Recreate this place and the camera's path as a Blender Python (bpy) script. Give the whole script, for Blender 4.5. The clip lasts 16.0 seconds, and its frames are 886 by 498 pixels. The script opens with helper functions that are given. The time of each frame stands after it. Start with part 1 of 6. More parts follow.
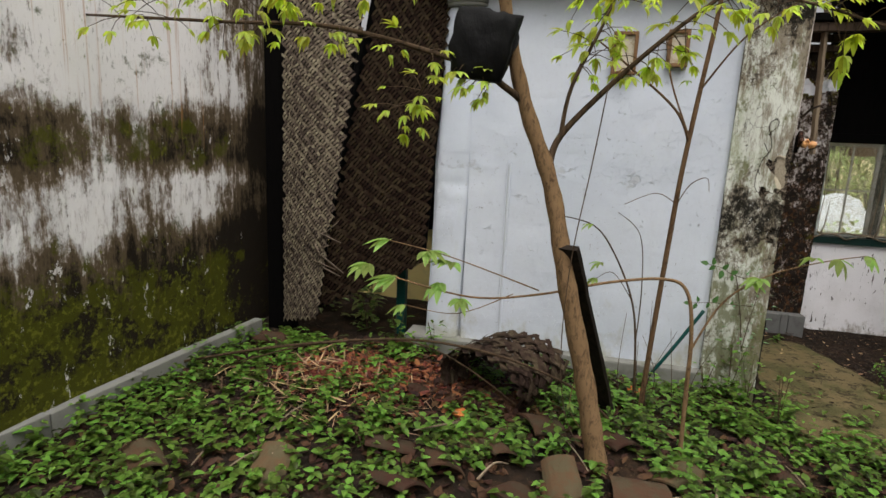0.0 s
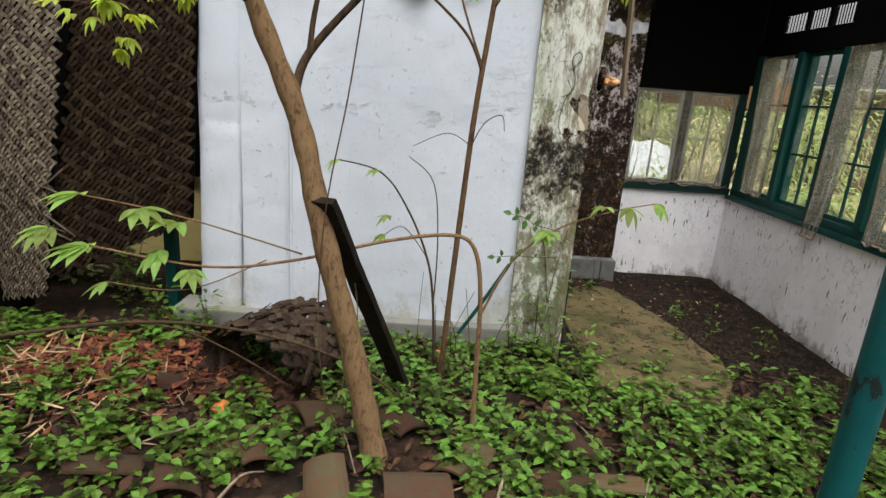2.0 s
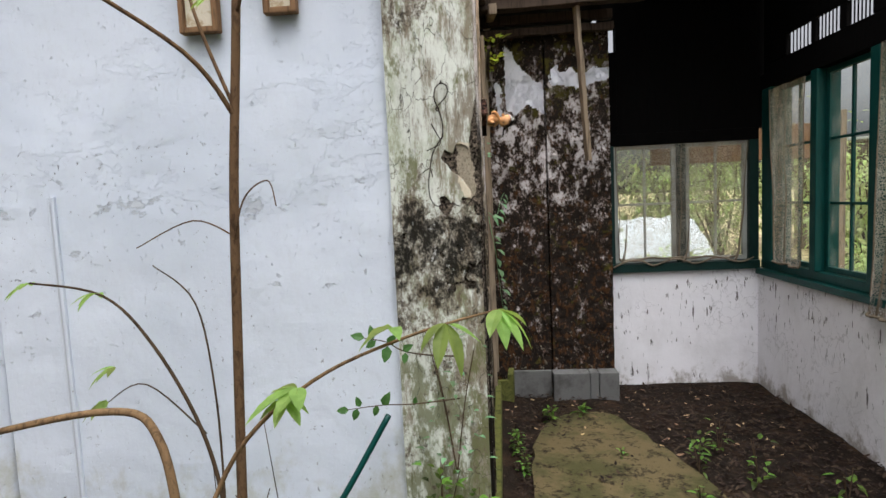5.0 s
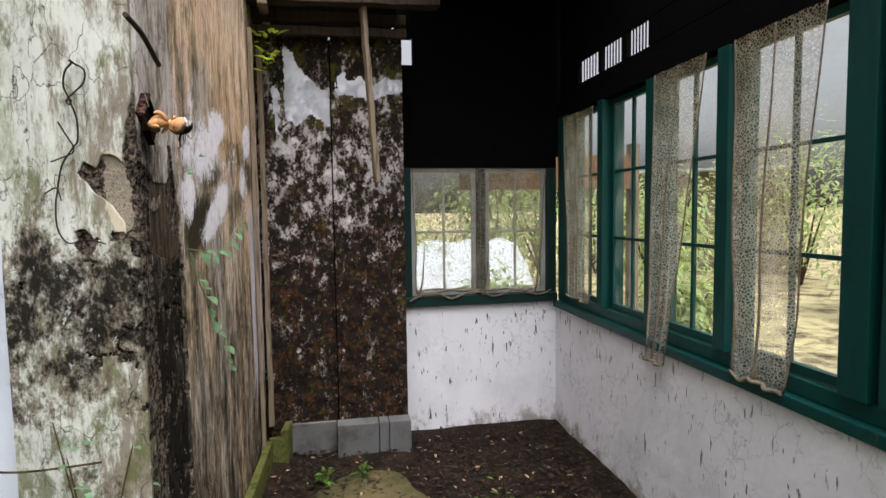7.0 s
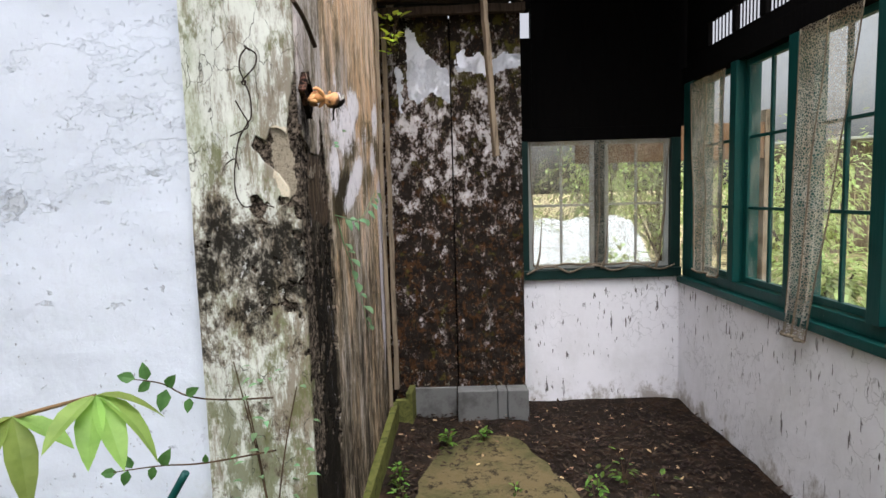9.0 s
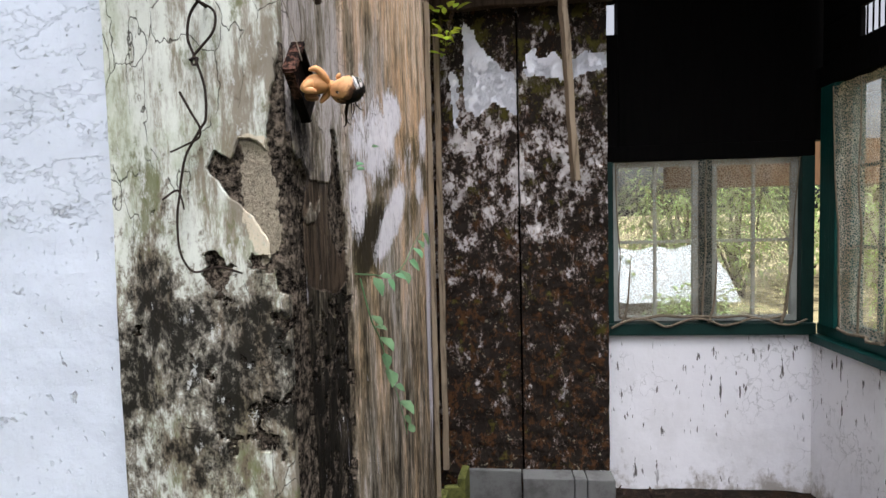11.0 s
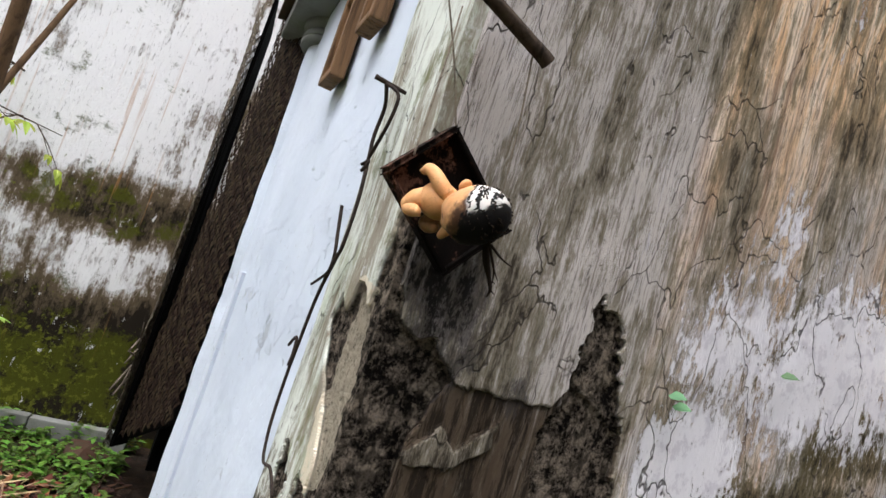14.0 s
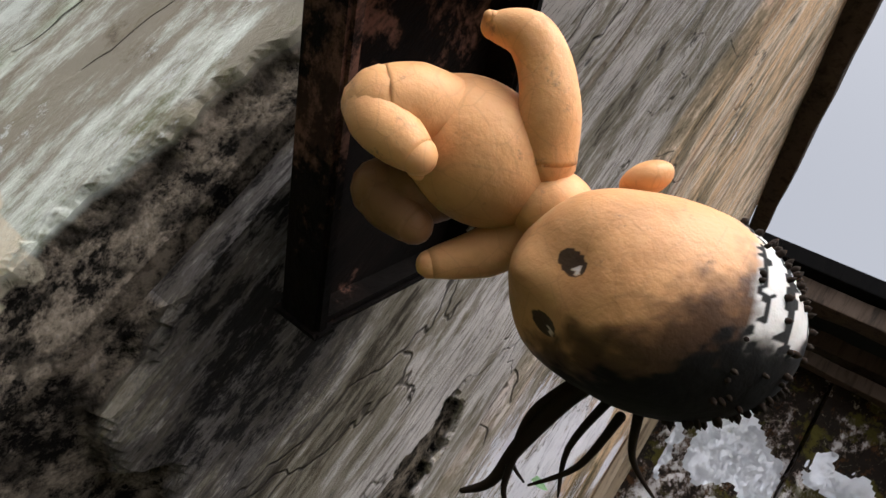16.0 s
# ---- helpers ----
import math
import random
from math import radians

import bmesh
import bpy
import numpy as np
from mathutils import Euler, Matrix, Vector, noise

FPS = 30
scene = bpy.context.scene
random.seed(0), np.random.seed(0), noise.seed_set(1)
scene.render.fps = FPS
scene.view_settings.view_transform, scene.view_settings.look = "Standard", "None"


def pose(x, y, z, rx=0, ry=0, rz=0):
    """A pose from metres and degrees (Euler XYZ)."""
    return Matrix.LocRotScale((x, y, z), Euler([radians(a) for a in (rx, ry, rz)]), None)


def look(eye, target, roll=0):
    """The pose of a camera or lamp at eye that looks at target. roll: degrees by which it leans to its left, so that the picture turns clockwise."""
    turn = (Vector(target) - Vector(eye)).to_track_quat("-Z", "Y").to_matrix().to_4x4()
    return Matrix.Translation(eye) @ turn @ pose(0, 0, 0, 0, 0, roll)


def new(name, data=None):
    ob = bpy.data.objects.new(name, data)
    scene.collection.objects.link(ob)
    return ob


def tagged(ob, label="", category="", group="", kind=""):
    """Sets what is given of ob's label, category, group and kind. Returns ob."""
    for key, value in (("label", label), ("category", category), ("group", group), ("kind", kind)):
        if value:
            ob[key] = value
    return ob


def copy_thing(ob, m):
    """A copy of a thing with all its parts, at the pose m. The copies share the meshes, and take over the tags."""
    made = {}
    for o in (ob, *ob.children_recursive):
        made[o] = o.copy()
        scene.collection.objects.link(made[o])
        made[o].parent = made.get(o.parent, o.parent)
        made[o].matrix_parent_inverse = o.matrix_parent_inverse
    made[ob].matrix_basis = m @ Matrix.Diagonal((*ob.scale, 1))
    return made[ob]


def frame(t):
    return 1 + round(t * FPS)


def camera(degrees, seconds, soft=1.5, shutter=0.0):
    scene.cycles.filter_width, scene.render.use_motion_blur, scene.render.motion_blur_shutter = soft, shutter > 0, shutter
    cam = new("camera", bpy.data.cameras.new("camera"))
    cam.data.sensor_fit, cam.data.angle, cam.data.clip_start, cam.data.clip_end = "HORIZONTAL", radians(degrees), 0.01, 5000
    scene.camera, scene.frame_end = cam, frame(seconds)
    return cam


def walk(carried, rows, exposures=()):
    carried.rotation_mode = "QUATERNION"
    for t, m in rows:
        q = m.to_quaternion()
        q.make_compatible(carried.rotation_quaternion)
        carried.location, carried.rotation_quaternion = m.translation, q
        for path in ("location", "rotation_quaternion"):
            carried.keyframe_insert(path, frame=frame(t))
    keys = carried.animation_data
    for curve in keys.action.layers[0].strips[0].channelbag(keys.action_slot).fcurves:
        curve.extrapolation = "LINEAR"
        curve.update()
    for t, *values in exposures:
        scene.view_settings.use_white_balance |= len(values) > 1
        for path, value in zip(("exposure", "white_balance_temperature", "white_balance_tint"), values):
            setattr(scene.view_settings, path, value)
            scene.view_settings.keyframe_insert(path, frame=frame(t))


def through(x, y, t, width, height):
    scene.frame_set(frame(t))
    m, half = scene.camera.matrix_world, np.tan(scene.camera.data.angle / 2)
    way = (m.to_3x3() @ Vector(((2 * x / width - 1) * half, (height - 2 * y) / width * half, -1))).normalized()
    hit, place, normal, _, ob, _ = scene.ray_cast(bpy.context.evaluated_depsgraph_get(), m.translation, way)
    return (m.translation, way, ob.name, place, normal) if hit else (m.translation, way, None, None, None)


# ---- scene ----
cam = camera(76.7, 16.0)
PATH = [
    (0, (0.603, 1.412, 1.694), (0.129, 3.317, 1.308), 2.5),
    (0.5, (0.792, 1.524, 1.694), (0.354, 3.425, 1.251), 1.5),
    (1, (0.761, 1.748, 1.686), (0.529, 3.69, 1.269), 2.7),
    (1.5, (0.796, 1.916, 1.615), (0.874, 3.837, 1.063), 4.1),
    (2, (0.947, 2.016, 1.631), (0.984, 3.942, 1.095), 4.3),
    (2.5, (1.223, 2.168, 1.66), (1.224, 4.102, 1.149), 4.2),
    (3, (1.37, 2.377, 1.615), (1.346, 4.319, 1.138), 3.3),
    (3.2, (1.432, 2.537, 1.609), (1.391, 4.48, 1.138), 2.9),
    (4.4, (1.66, 2.98, 1.53), (1.62, 4.96, 1.25), -0.5),
    (5.2, (1.86, 3.235, 1.455), (1.67, 5.22, 1.3), -3.3),
    (5.5, (1.956, 3.29, 1.437), (1.748, 5.274, 1.29), -3.8),
    (6, (2.168, 3.38, 1.52), (2.052, 5.374, 1.427), -4.6),
    (6.5, (2.206, 3.566, 1.537), (2.379, 5.555, 1.425), -2.1),
    (7, (2.29, 3.688, 1.522), (2.649, 5.651, 1.387), -0.8),
    (7.5, (2.319, 3.713, 1.515), (2.735, 5.663, 1.363), -0.9),
    (8, (2.253, 3.718, 1.503), (2.592, 5.682, 1.34), -0.9),
    (8.5, (2.249, 3.732, 1.475), (2.512, 5.705, 1.28), -1.2),
    (9, (2.201, 3.62, 1.472), (2.185, 5.611, 1.281), -1.7),
    (9.2, (2.186, 3.605, 1.48), (2.07, 5.594, 1.307), -1.4),
    (11.3, (2.133, 4.428, 1.556), (1.902, 6.413, 1.467), -1.4),
    (11.5, (2.174, 4.473, 1.57), (1.852, 6.446, 1.5), -0.9),
    (12, (2.216, 4.684, 1.574), (1.627, 6.596, 1.556), 0.3),
    (12.5, (2.241, 4.878, 1.61), (1.242, 6.61, 1.659), 2.1),
    (13, (2.285, 4.983, 1.63), (0.824, 6.345, 1.741), 5.7),
    (13.5, (2.335, 5.06, 1.673), (0.544, 5.944, 1.786), 11.5),
    (14, (2.263, 5.071, 1.684), (0.439, 5.873, 1.857), 17.7),
    (14.5, (2.064, 5.051, 1.689), (0.459, 6.22, 1.93), 26.2),
    (15, (1.934, 5.081, 1.684), (0.703, 6.619, 2.026), 34.7),
    (15.5, (1.905, 5.121, 1.699), (0.916, 6.799, 2.153), 38.4),
    (16, (1.907, 5.138, 1.706), (0.989, 6.843, 2.204), 37.5),
]
EXPOSURES = [(0.0, 0.35, 6700, 11), (1.2, 0.5, 6650, 11), (2.5, 0.75, 6550, 11), (3.2, 0.85, 6500, 11), (5.5, 0.65, 6300, 13), (7.0, 0.85, 6300, 14), (9.0, 1.0, 6250, 14), (11.5, 0.9, 6100, 14), (13.5, 1.0, 6150, 12), (14.0, 0.95, 6150, 12), (14.6, 0.75, 6100, 12), (16.0, 0.85, 6150, 12)]
walk(cam, [(t, look(eye, target, roll)) for t, eye, target, roll in PATH], EXPOSURES)

# ---- world and light ----
world = bpy.data.worlds.new("sky")
scene.world = world
world.use_nodes = True
wn = world.node_tree
sky = wn.nodes.new("ShaderNodeTexSky")
sky.sky_type = "NISHITA"
sky.sun_disc = False
sky.sun_elevation, sky.sun_rotation = radians(69), radians(158)
sky.air_density, sky.dust_density, sky.ozone_density = 0.7, 8.0, 0.5
veil = wn.nodes.new("ShaderNodeHueSaturation")
veil.inputs["Saturation"].default_value, veil.inputs["Value"].default_value = 0.18, 1.0
wn.nodes["Background"].inputs["Strength"].default_value = 0.15
wn.links.new(sky.outputs[0], veil.inputs["Color"])
wn.links.new(veil.outputs[0], wn.nodes["Background"].inputs["Color"])
sun = new("sun", bpy.data.lights.new("sun", "SUN"))
sun.data.energy, sun.data.angle, sun.data.color = 1.5, radians(75), (0.97, 0.98, 1.0)
# a veiled sun high in the south, behind the walker
sun.matrix_world = look((1.3, -3.3, 9), (0, 0, 0))


# ---- node helpers ----
def node(nt, kind, **inputs):
    n = nt.nodes.new(kind)
    for k, v in inputs.items():
        n.inputs[k.replace("_", " ")].default_value = v
    return n


def rgba(c):
    return (*c, 1.0) if len(c) == 3 else c


class Mat:
    """A layered, weathered surface in object coordinates (metres)."""

    def __init__(self, name, base, rough=0.85, metal=0.0, spec=0.06):
        self.m = bpy.data.materials.new(name)
        self.m.use_nodes = True
        self.nt = self.m.node_tree
        self.b = self.nt.nodes["Principled BSDF"]
        self.b.inputs["Roughness"].default_value = rough
        self.b.inputs["Metallic"].default_value = metal
        self.b.inputs["Specular IOR Level"].default_value = spec
        self.co = self.nt.nodes.new("ShaderNodeTexCoord").outputs["Object"]
        self.col = None
        self.base = base
        self.height = None
        rgb = self.nt.nodes.new("ShaderNodeRGB")
        rgb.outputs[0].default_value = rgba(base)
        self.col = rgb.outputs[0]

    def link(self, a, b):
        self.nt.links.new(a, b)

    def math(self, op, a, b=0.0, c=None):
        n = self.nt.nodes.new("ShaderNodeMath")
        n.operation = op
        for i, v in enumerate((a, b) if c is None else (a, b, c)):
            if isinstance(v, (int, float)):
                n.inputs[i].default_value = v
            else:
                self.link(v, n.inputs[i])
        return n.outputs[0]

    def noise(self, scale=(5, 5, 5), detail=6, rough=0.6, shift=0.0, warp=0.0):
        if isinstance(scale, (int, float)):
            scale = (scale,) * 3
        mp = self.nt.nodes.new("ShaderNodeMapping")
        mp.inputs["Scale"].default_value = scale
        mp.inputs["Location"].default_value = (shift, shift * 1.7, shift * 0.6)
        self.link(self.co, mp.inputs[0])
        n = self.nt.nodes.new("ShaderNodeTexNoise")
        n.inputs["Scale"].default_value = 1.0
        n.inputs["Detail"].default_value = detail
        n.inputs["Roughness"].default_value = rough
        n.inputs["Distortion"].default_value = warp
        self.link(mp.outputs[0], n.inputs["Vector"])
        return n.outputs["Fac"]

    def cells(self, scale=8, feature="DISTANCE_TO_EDGE", stretch=(1, 1, 1), shift=0.0, wobble=0.25):
        mp = self.nt.nodes.new("ShaderNodeMapping")
        mp.inputs["Scale"].default_value = stretch
        mp.inputs["Location"].default_value = (shift, shift, shift)
        self.link(self.co, mp.inputs[0])
        nz = self.nt.nodes.new("ShaderNodeTexNoise")
        nz.inputs["Scale"].default_value = 6.0
        nz.inputs["Detail"].default_value = 5
        self.link(mp.outputs[0], nz.inputs["Vector"])
        mx = self.nt.nodes.new("ShaderNodeVectorMath")
        mx.operation = "MULTIPLY_ADD"
        mx.inputs[1].default_value = (wobble,) * 3
        self.link(nz.outputs["Color"], mx.inputs[0])
        self.link(mp.outputs[0], mx.inputs[2])
        v = self.nt.nodes.new("ShaderNodeTexVoronoi")
        v.feature = feature
        v.inputs["Scale"].default_value = scale
        self.link(mx.outputs[0], v.inputs["Vector"])
        return v.outputs["Distance"]

    def along(self, axis, stops):
        """A curve along an axis: stops of (metres, value)."""
        sp = self.nt.nodes.new("ShaderNodeSeparateXYZ")
        self.link(self.co, sp.inputs[0])
        lo, hi = stops[0][0], stops[-1][0]
        mr = self.nt.nodes.new("ShaderNodeMapRange")
        mr.inputs["From Min"].default_value, mr.inputs["From Max"].default_value = lo, hi
        self.link(sp.outputs[axis], mr.inputs[0])
        cr = self.nt.nodes.new("ShaderNodeValToRGB")
        el = cr.color_ramp.elements
        while len(el) < len(stops):
            el.new(0.5)
        for e, (p, v) in zip(el, stops):
            e.position = (p - lo) / (hi - lo)
            e.color = (v, v, v, 1)
        self.link(mr.outputs[0], cr.inputs[0])
        return cr.outputs[0]

    def step(self, v, lo, hi):
        mr = self.nt.nodes.new("ShaderNodeMapRange")
        mr.interpolation_type = "SMOOTHSTEP"
        mr.inputs["From Min"].default_value, mr.inputs["From Max"].default_value = lo, hi
        self.link(v, mr.inputs[0])
        return mr.outputs[0]

    def mask(self, attribute):
        a = self.nt.nodes.new("ShaderNodeAttribute")
        a.attribute_name = attribute
        return a.outputs["Fac"]

    def lay(self, colour, fac, strength=1.0):
        """Lays a colour over what is there, by a mask."""
        mx = self.nt.nodes.new("ShaderNodeMix")
        mx.data_type = "RGBA"
        if strength != 1.0:
            fac = self.math("MULTIPLY", fac, strength)
        self.link(fac, mx.inputs["Factor"])
        self.link(self.col, mx.inputs["A"])
        if isinstance(colour, tuple):
            mx.inputs["B"].default_value = rgba(colour)
        else:
            self.link(colour, mx.inputs["B"])
        self.col = mx.outputs["Result"]
        return self

    def vary(self, amount=0.25, source="island"):
        """Makes each piece lighter or darker by chance."""
        if source == "island":
            r = self.nt.nodes.new("ShaderNodeNewGeometry").outputs["Random Per Island"]
        else:
            r = self.nt.nodes.new("ShaderNodeObjectInfo").outputs["Random"]
        hs = self.nt.nodes.new("ShaderNodeHueSaturation")
        self.link(self.math("MULTIPLY_ADD", r, 2 * amount, 1 - amount), hs.inputs["Value"])
        self.link(self.math("MULTIPLY_ADD", r, 0.05, 0.475), hs.inputs["Hue"])
        self.link(self.col, hs.inputs["Color"])
        self.col = hs.outputs[0]
        return self

    def crumbs(self, peel):
        """Lays rough, crumbling brown render where the skin has peeled."""
        grain, lump, crumb = self.noise(190, 12, 0.85, 1.0), self.noise(48, 10, 0.72, 5.0), self.cells(105, "F1", (1, 1, 0.7), 0.4, 0.10)
        ramp = self.nt.nodes.new("ShaderNodeValToRGB")
        el = ramp.color_ramp.elements
        for e, (p, c) in zip([el[0], el.new(0.5), el.new(0.6), el[1]], [(0.46, (0.006, 0.004, 0.003)), (0.495, (0.06, 0.04, 0.026)), (0.535, (0.19, 0.13, 0.085)), (0.585, (0.46, 0.37, 0.28))]):
            e.position, e.color = p, rgba(c)
        self.link(self.math("ADD", self.math("MULTIPLY", lump, 0.5), self.math("MULTIPLY", grain, 0.5)), ramp.inputs[0])
        self.lay(ramp.outputs[0], peel)
        self.lay((0.008, 0.006, 0.004), self.math("MULTIPLY", peel, self.step(crumb, 0.50, 0.75)), 0.7)
        self.bump(self.math("MULTIPLY", lump, peel), 0.04).bump(self.math("MULTIPLY", grain, peel), 0.012)
        return self.bump(self.math("MULTIPLY", crumb, peel), -0.006)

    def bump(self, v, depth=0.003):
        v = self.math("MULTIPLY", v, depth)
        self.height = v if self.height is None else self.math("ADD", self.height, v)
        return self

    def done(self, rough=None):
        self.link(self.col, self.b.inputs["Base Color"])
        if rough is not None:
            self.link(rough, self.b.inputs["Roughness"])
        if self.height is not None:
            b = self.nt.nodes.new("ShaderNodeBump")
            b.inputs["Distance"].default_value = 1.0
            b.inputs["Strength"].default_value = 1.0
            self.link(self.height, b.inputs["Height"])
            self.link(b.outputs[0], self.b.inputs["Normal"])
        return self.m


# ---- materials ----
def mat_left_wall():
    w = Mat("mossy_white_plaster", (0.87, 0.85, 0.83))
    big = w.noise((2.1, 2.1, 1.5), 12, 0.72, 3.1)
    drip = w.noise((16, 16, 1.7), 10, 0.72, 5.0)
    fine = w.noise((46, 46, 20), 8, 0.75, 1.2)
    mix = w.math("ADD", w.math("MULTIPLY", big, 0.54), w.math("ADD", w.math("MULTIPLY", drip, 0.27), w.math("MULTIPLY", fine, 0.19)))
    w.lay((0.52, 0.47, 0.44), w.step(w.math("SUBTRACT", w.noise((30, 30, 6), 9, 0.75, 8), w.along(2, [(0, 0.0), (1.8, 0.02), (2.1, 0.14), (3.2, 0.16)])), 0.50, 0.62), 0.6)
    w.lay((0.20, 0.17, 0.15), w.step(w.math("ADD", w.noise((60, 60, 14), 8, 0.75, 18), w.math("MULTIPLY", big, 0.35)), 0.74, 0.82), 0.6)
    band = w.along(2, [(0.0, 0.26), (0.6, 0.24), (0.95, 0.16), (1.12, 0.04), (1.35, 0.02), (1.5, 0.15), (1.7, 0.16), (1.9, 0.0), (2.1, -0.10), (3.2, -0.12)])
    end = w.along(1, [(-3.0, 0.0), (4.5, 0.0), (5.1, 0.05), (5.5, 0.16), (6.5, 0.3)])
    v = w.math("ADD", w.math("ADD", mix, band), end)
    w.lay((0.26, 0.20, 0.15), w.step(v, 0.55, 0.59), 0.85)
    w.lay((0.085, 0.06, 0.03), w.step(v, 0.585, 0.62), 0.92)
    w.lay((0.014, 0.011, 0.008), w.step(v, 0.63, 0.70), 0.95)
    low = w.along(2, [(0.0, 0.16), (0.7, 0.15), (1.0, 0.04), (1.2, -0.1), (1.4, -0.04), (1.5, 0.08), (1.7, 0.07), (1.9, -0.1), (3.0, -0.1)])
    m2 = w.math("ADD", w.noise((4.5, 4.5, 4.8), 12, 0.74, 9.4), low)
    w.lay((0.07, 0.075, 0.008), w.step(w.math("SUBTRACT", m2, end), 0.57, 0.66), 0.8)
    w.lay((0.16, 0.17, 0.02), w.step(w.math("SUBTRACT", w.math("ADD", w.noise((26, 26, 26), 8, 0.7, 4.0), w.math("MULTIPLY", low, 0.7)), end), 0.62, 0.72), 0.7)
    w.lay((0.68, 0.66, 0.64), w.step(w.math("SUBTRACT", w.noise((9, 9, 5), 12, 0.78, 21.0), w.math("MULTIPLY", end, 0.6)), 0.605, 0.62), 0.9)
    rust = w.math("ADD", w.noise((18, 18, 0.5), 6, 0.65, 2.0), w.along(2, [(0, 0), (1.5, 0), (1.8, 0.10), (2.4, 0.10), (3, 0.05)]))
    w.lay((0.42, 0.2, 0.06), w.step(rust, 0.66, 0.76), 0.6)
    w.bump(fine, 0.010).bump(big, 0.02).bump(w.step(v, 0.53, 0.6), -0.008)
    return w.done()


def mat_white_wall():
    w = Mat("bluish_white_limewash", (0.57, 0.61, 0.67), 0.8)
    big = w.noise((1.1, 1.1, 0.8), 7, 0.6, 2.0)
    w.lay((0.46, 0.51, 0.58), w.step(big, 0.42, 0.68), 0.55)
    w.lay((0.38, 0.38, 0.37), w.step(w.noise((6, 6, 2.0), 8, 0.7, 4.0), 0.60, 0.78), 0.35)
    dots = w.step(w.noise((62, 62, 48), 4, 0.6, 1.0), 0.655, 0.69)
    near = w.math("MULTIPLY", w.step(w.noise((1.8, 1.8, 2.4), 4, 0.6, 7.0), 0.40, 0.55), w.along(2, [(0.0, 0.5), (0.8, 0.8), (1.2, 1.0), (1.65, 1.0), (1.8, 0.2), (3.0, 0.1)]))
    w.lay((0.17, 0.16, 0.15), w.math("MULTIPLY", dots, near), 0.75)
    cr = w.step(w.math("MULTIPLY", w.cells(1.3, wobble=0.5, shift=0.37), -1.0), -0.004, 0.0)
    w.lay((0.2, 0.19, 0.18), w.math("MULTIPLY", cr, w.step(w.noise(2.2, 4, 0.6, 3), 0.56, 0.62)), 0.12)
    seam = w.math("MULTIPLY", w.along(0, [(-0.3, 0.0), (0.074, 0.0), (0.08, 1.0), (0.086, 0.0), (1.6, 0.0)]), w.along(2, [(0.0, 1.0), (1.52, 1.0), (1.54, 0.0), (3.0, 0.0)]))
    w.lay((0.30, 0.31, 0.32), seam, 0.7).bump(seam, -0.004)
    damp = w.along(2, [(0.0, 0.36), (0.25, 0.3), (0.5, 0.12), (0.8, 0.0), (3, 0.0)])
    w.lay((0.33, 0.31, 0.2), w.step(w.math("ADD", w.noise((4, 4, 3), 8, 0.7, 6.0), damp), 0.66, 0.9), 0.7)
    scar = w.step(w.math("ADD", w.noise((5, 5, 9), 9, 0.75, 11.0), w.along(2, [(0, 0), (1.3, 0.0), (1.5, 0.07), (1.62, 0.0), (3, 0)])), 0.63, 0.66)
    w.lay((0.42, 0.44, 0.46), scar, 0.6)
    torn = w.math("ADD", w.noise((1.3, 1.3, 2.6), 12, 0.72, 33.0), w.along(2, [(0.0, 0.3), (1.3, 0.16), (1.62, 0.0), (1.9, -0.16), (3.0, -0.3)]))
    rim = w.step(w.math("MULTIPLY", w.math("ABSOLUTE", w.math("SUBTRACT", torn, 0.5)), -1.0), -0.007, -0.001)
    w.lay((0.33, 0.34, 0.36), w.math("MULTIPLY", rim, w.step(w.noise(7, 6, 0.7, 13.0), 0.55, 0.60)), 0.15)
    w.lay((0.50, 0.52, 0.56), w.math("MULTIPLY", w.step(torn, 0.5, 0.505), w.step(w.noise((26, 26, 20), 8, 0.75, 19.0), 0.5, 0.62)), 0.2)
    w.bump(w.step(torn, 0.495, 0.505), -0.0008)
    w.bump(w.noise((9, 9, 9), 8, 0.65, 3.0), 0.006).bump(scar, -0.002).bump(dots, -0.003)
    return w.done()


def mat_plinth():
    w = Mat("grey_cement", (0.19, 0.19, 0.17), 0.9)
    w.lay((0.11, 0.105, 0.09), w.step(w.noise((5, 5, 4), 8, 0.7, 2.0), 0.48, 0.7), 0.7)
    w.lay((0.12, 0.15, 0.04), w.step(w.noise((3, 3, 5), 8, 0.7, 7.0), 0.55, 0.72), 0.6)
    w.bump(w.noise(60, 4, 0.6), 0.003).bump(w.noise(8, 6, 0.6), 0.004)
    return w.done()


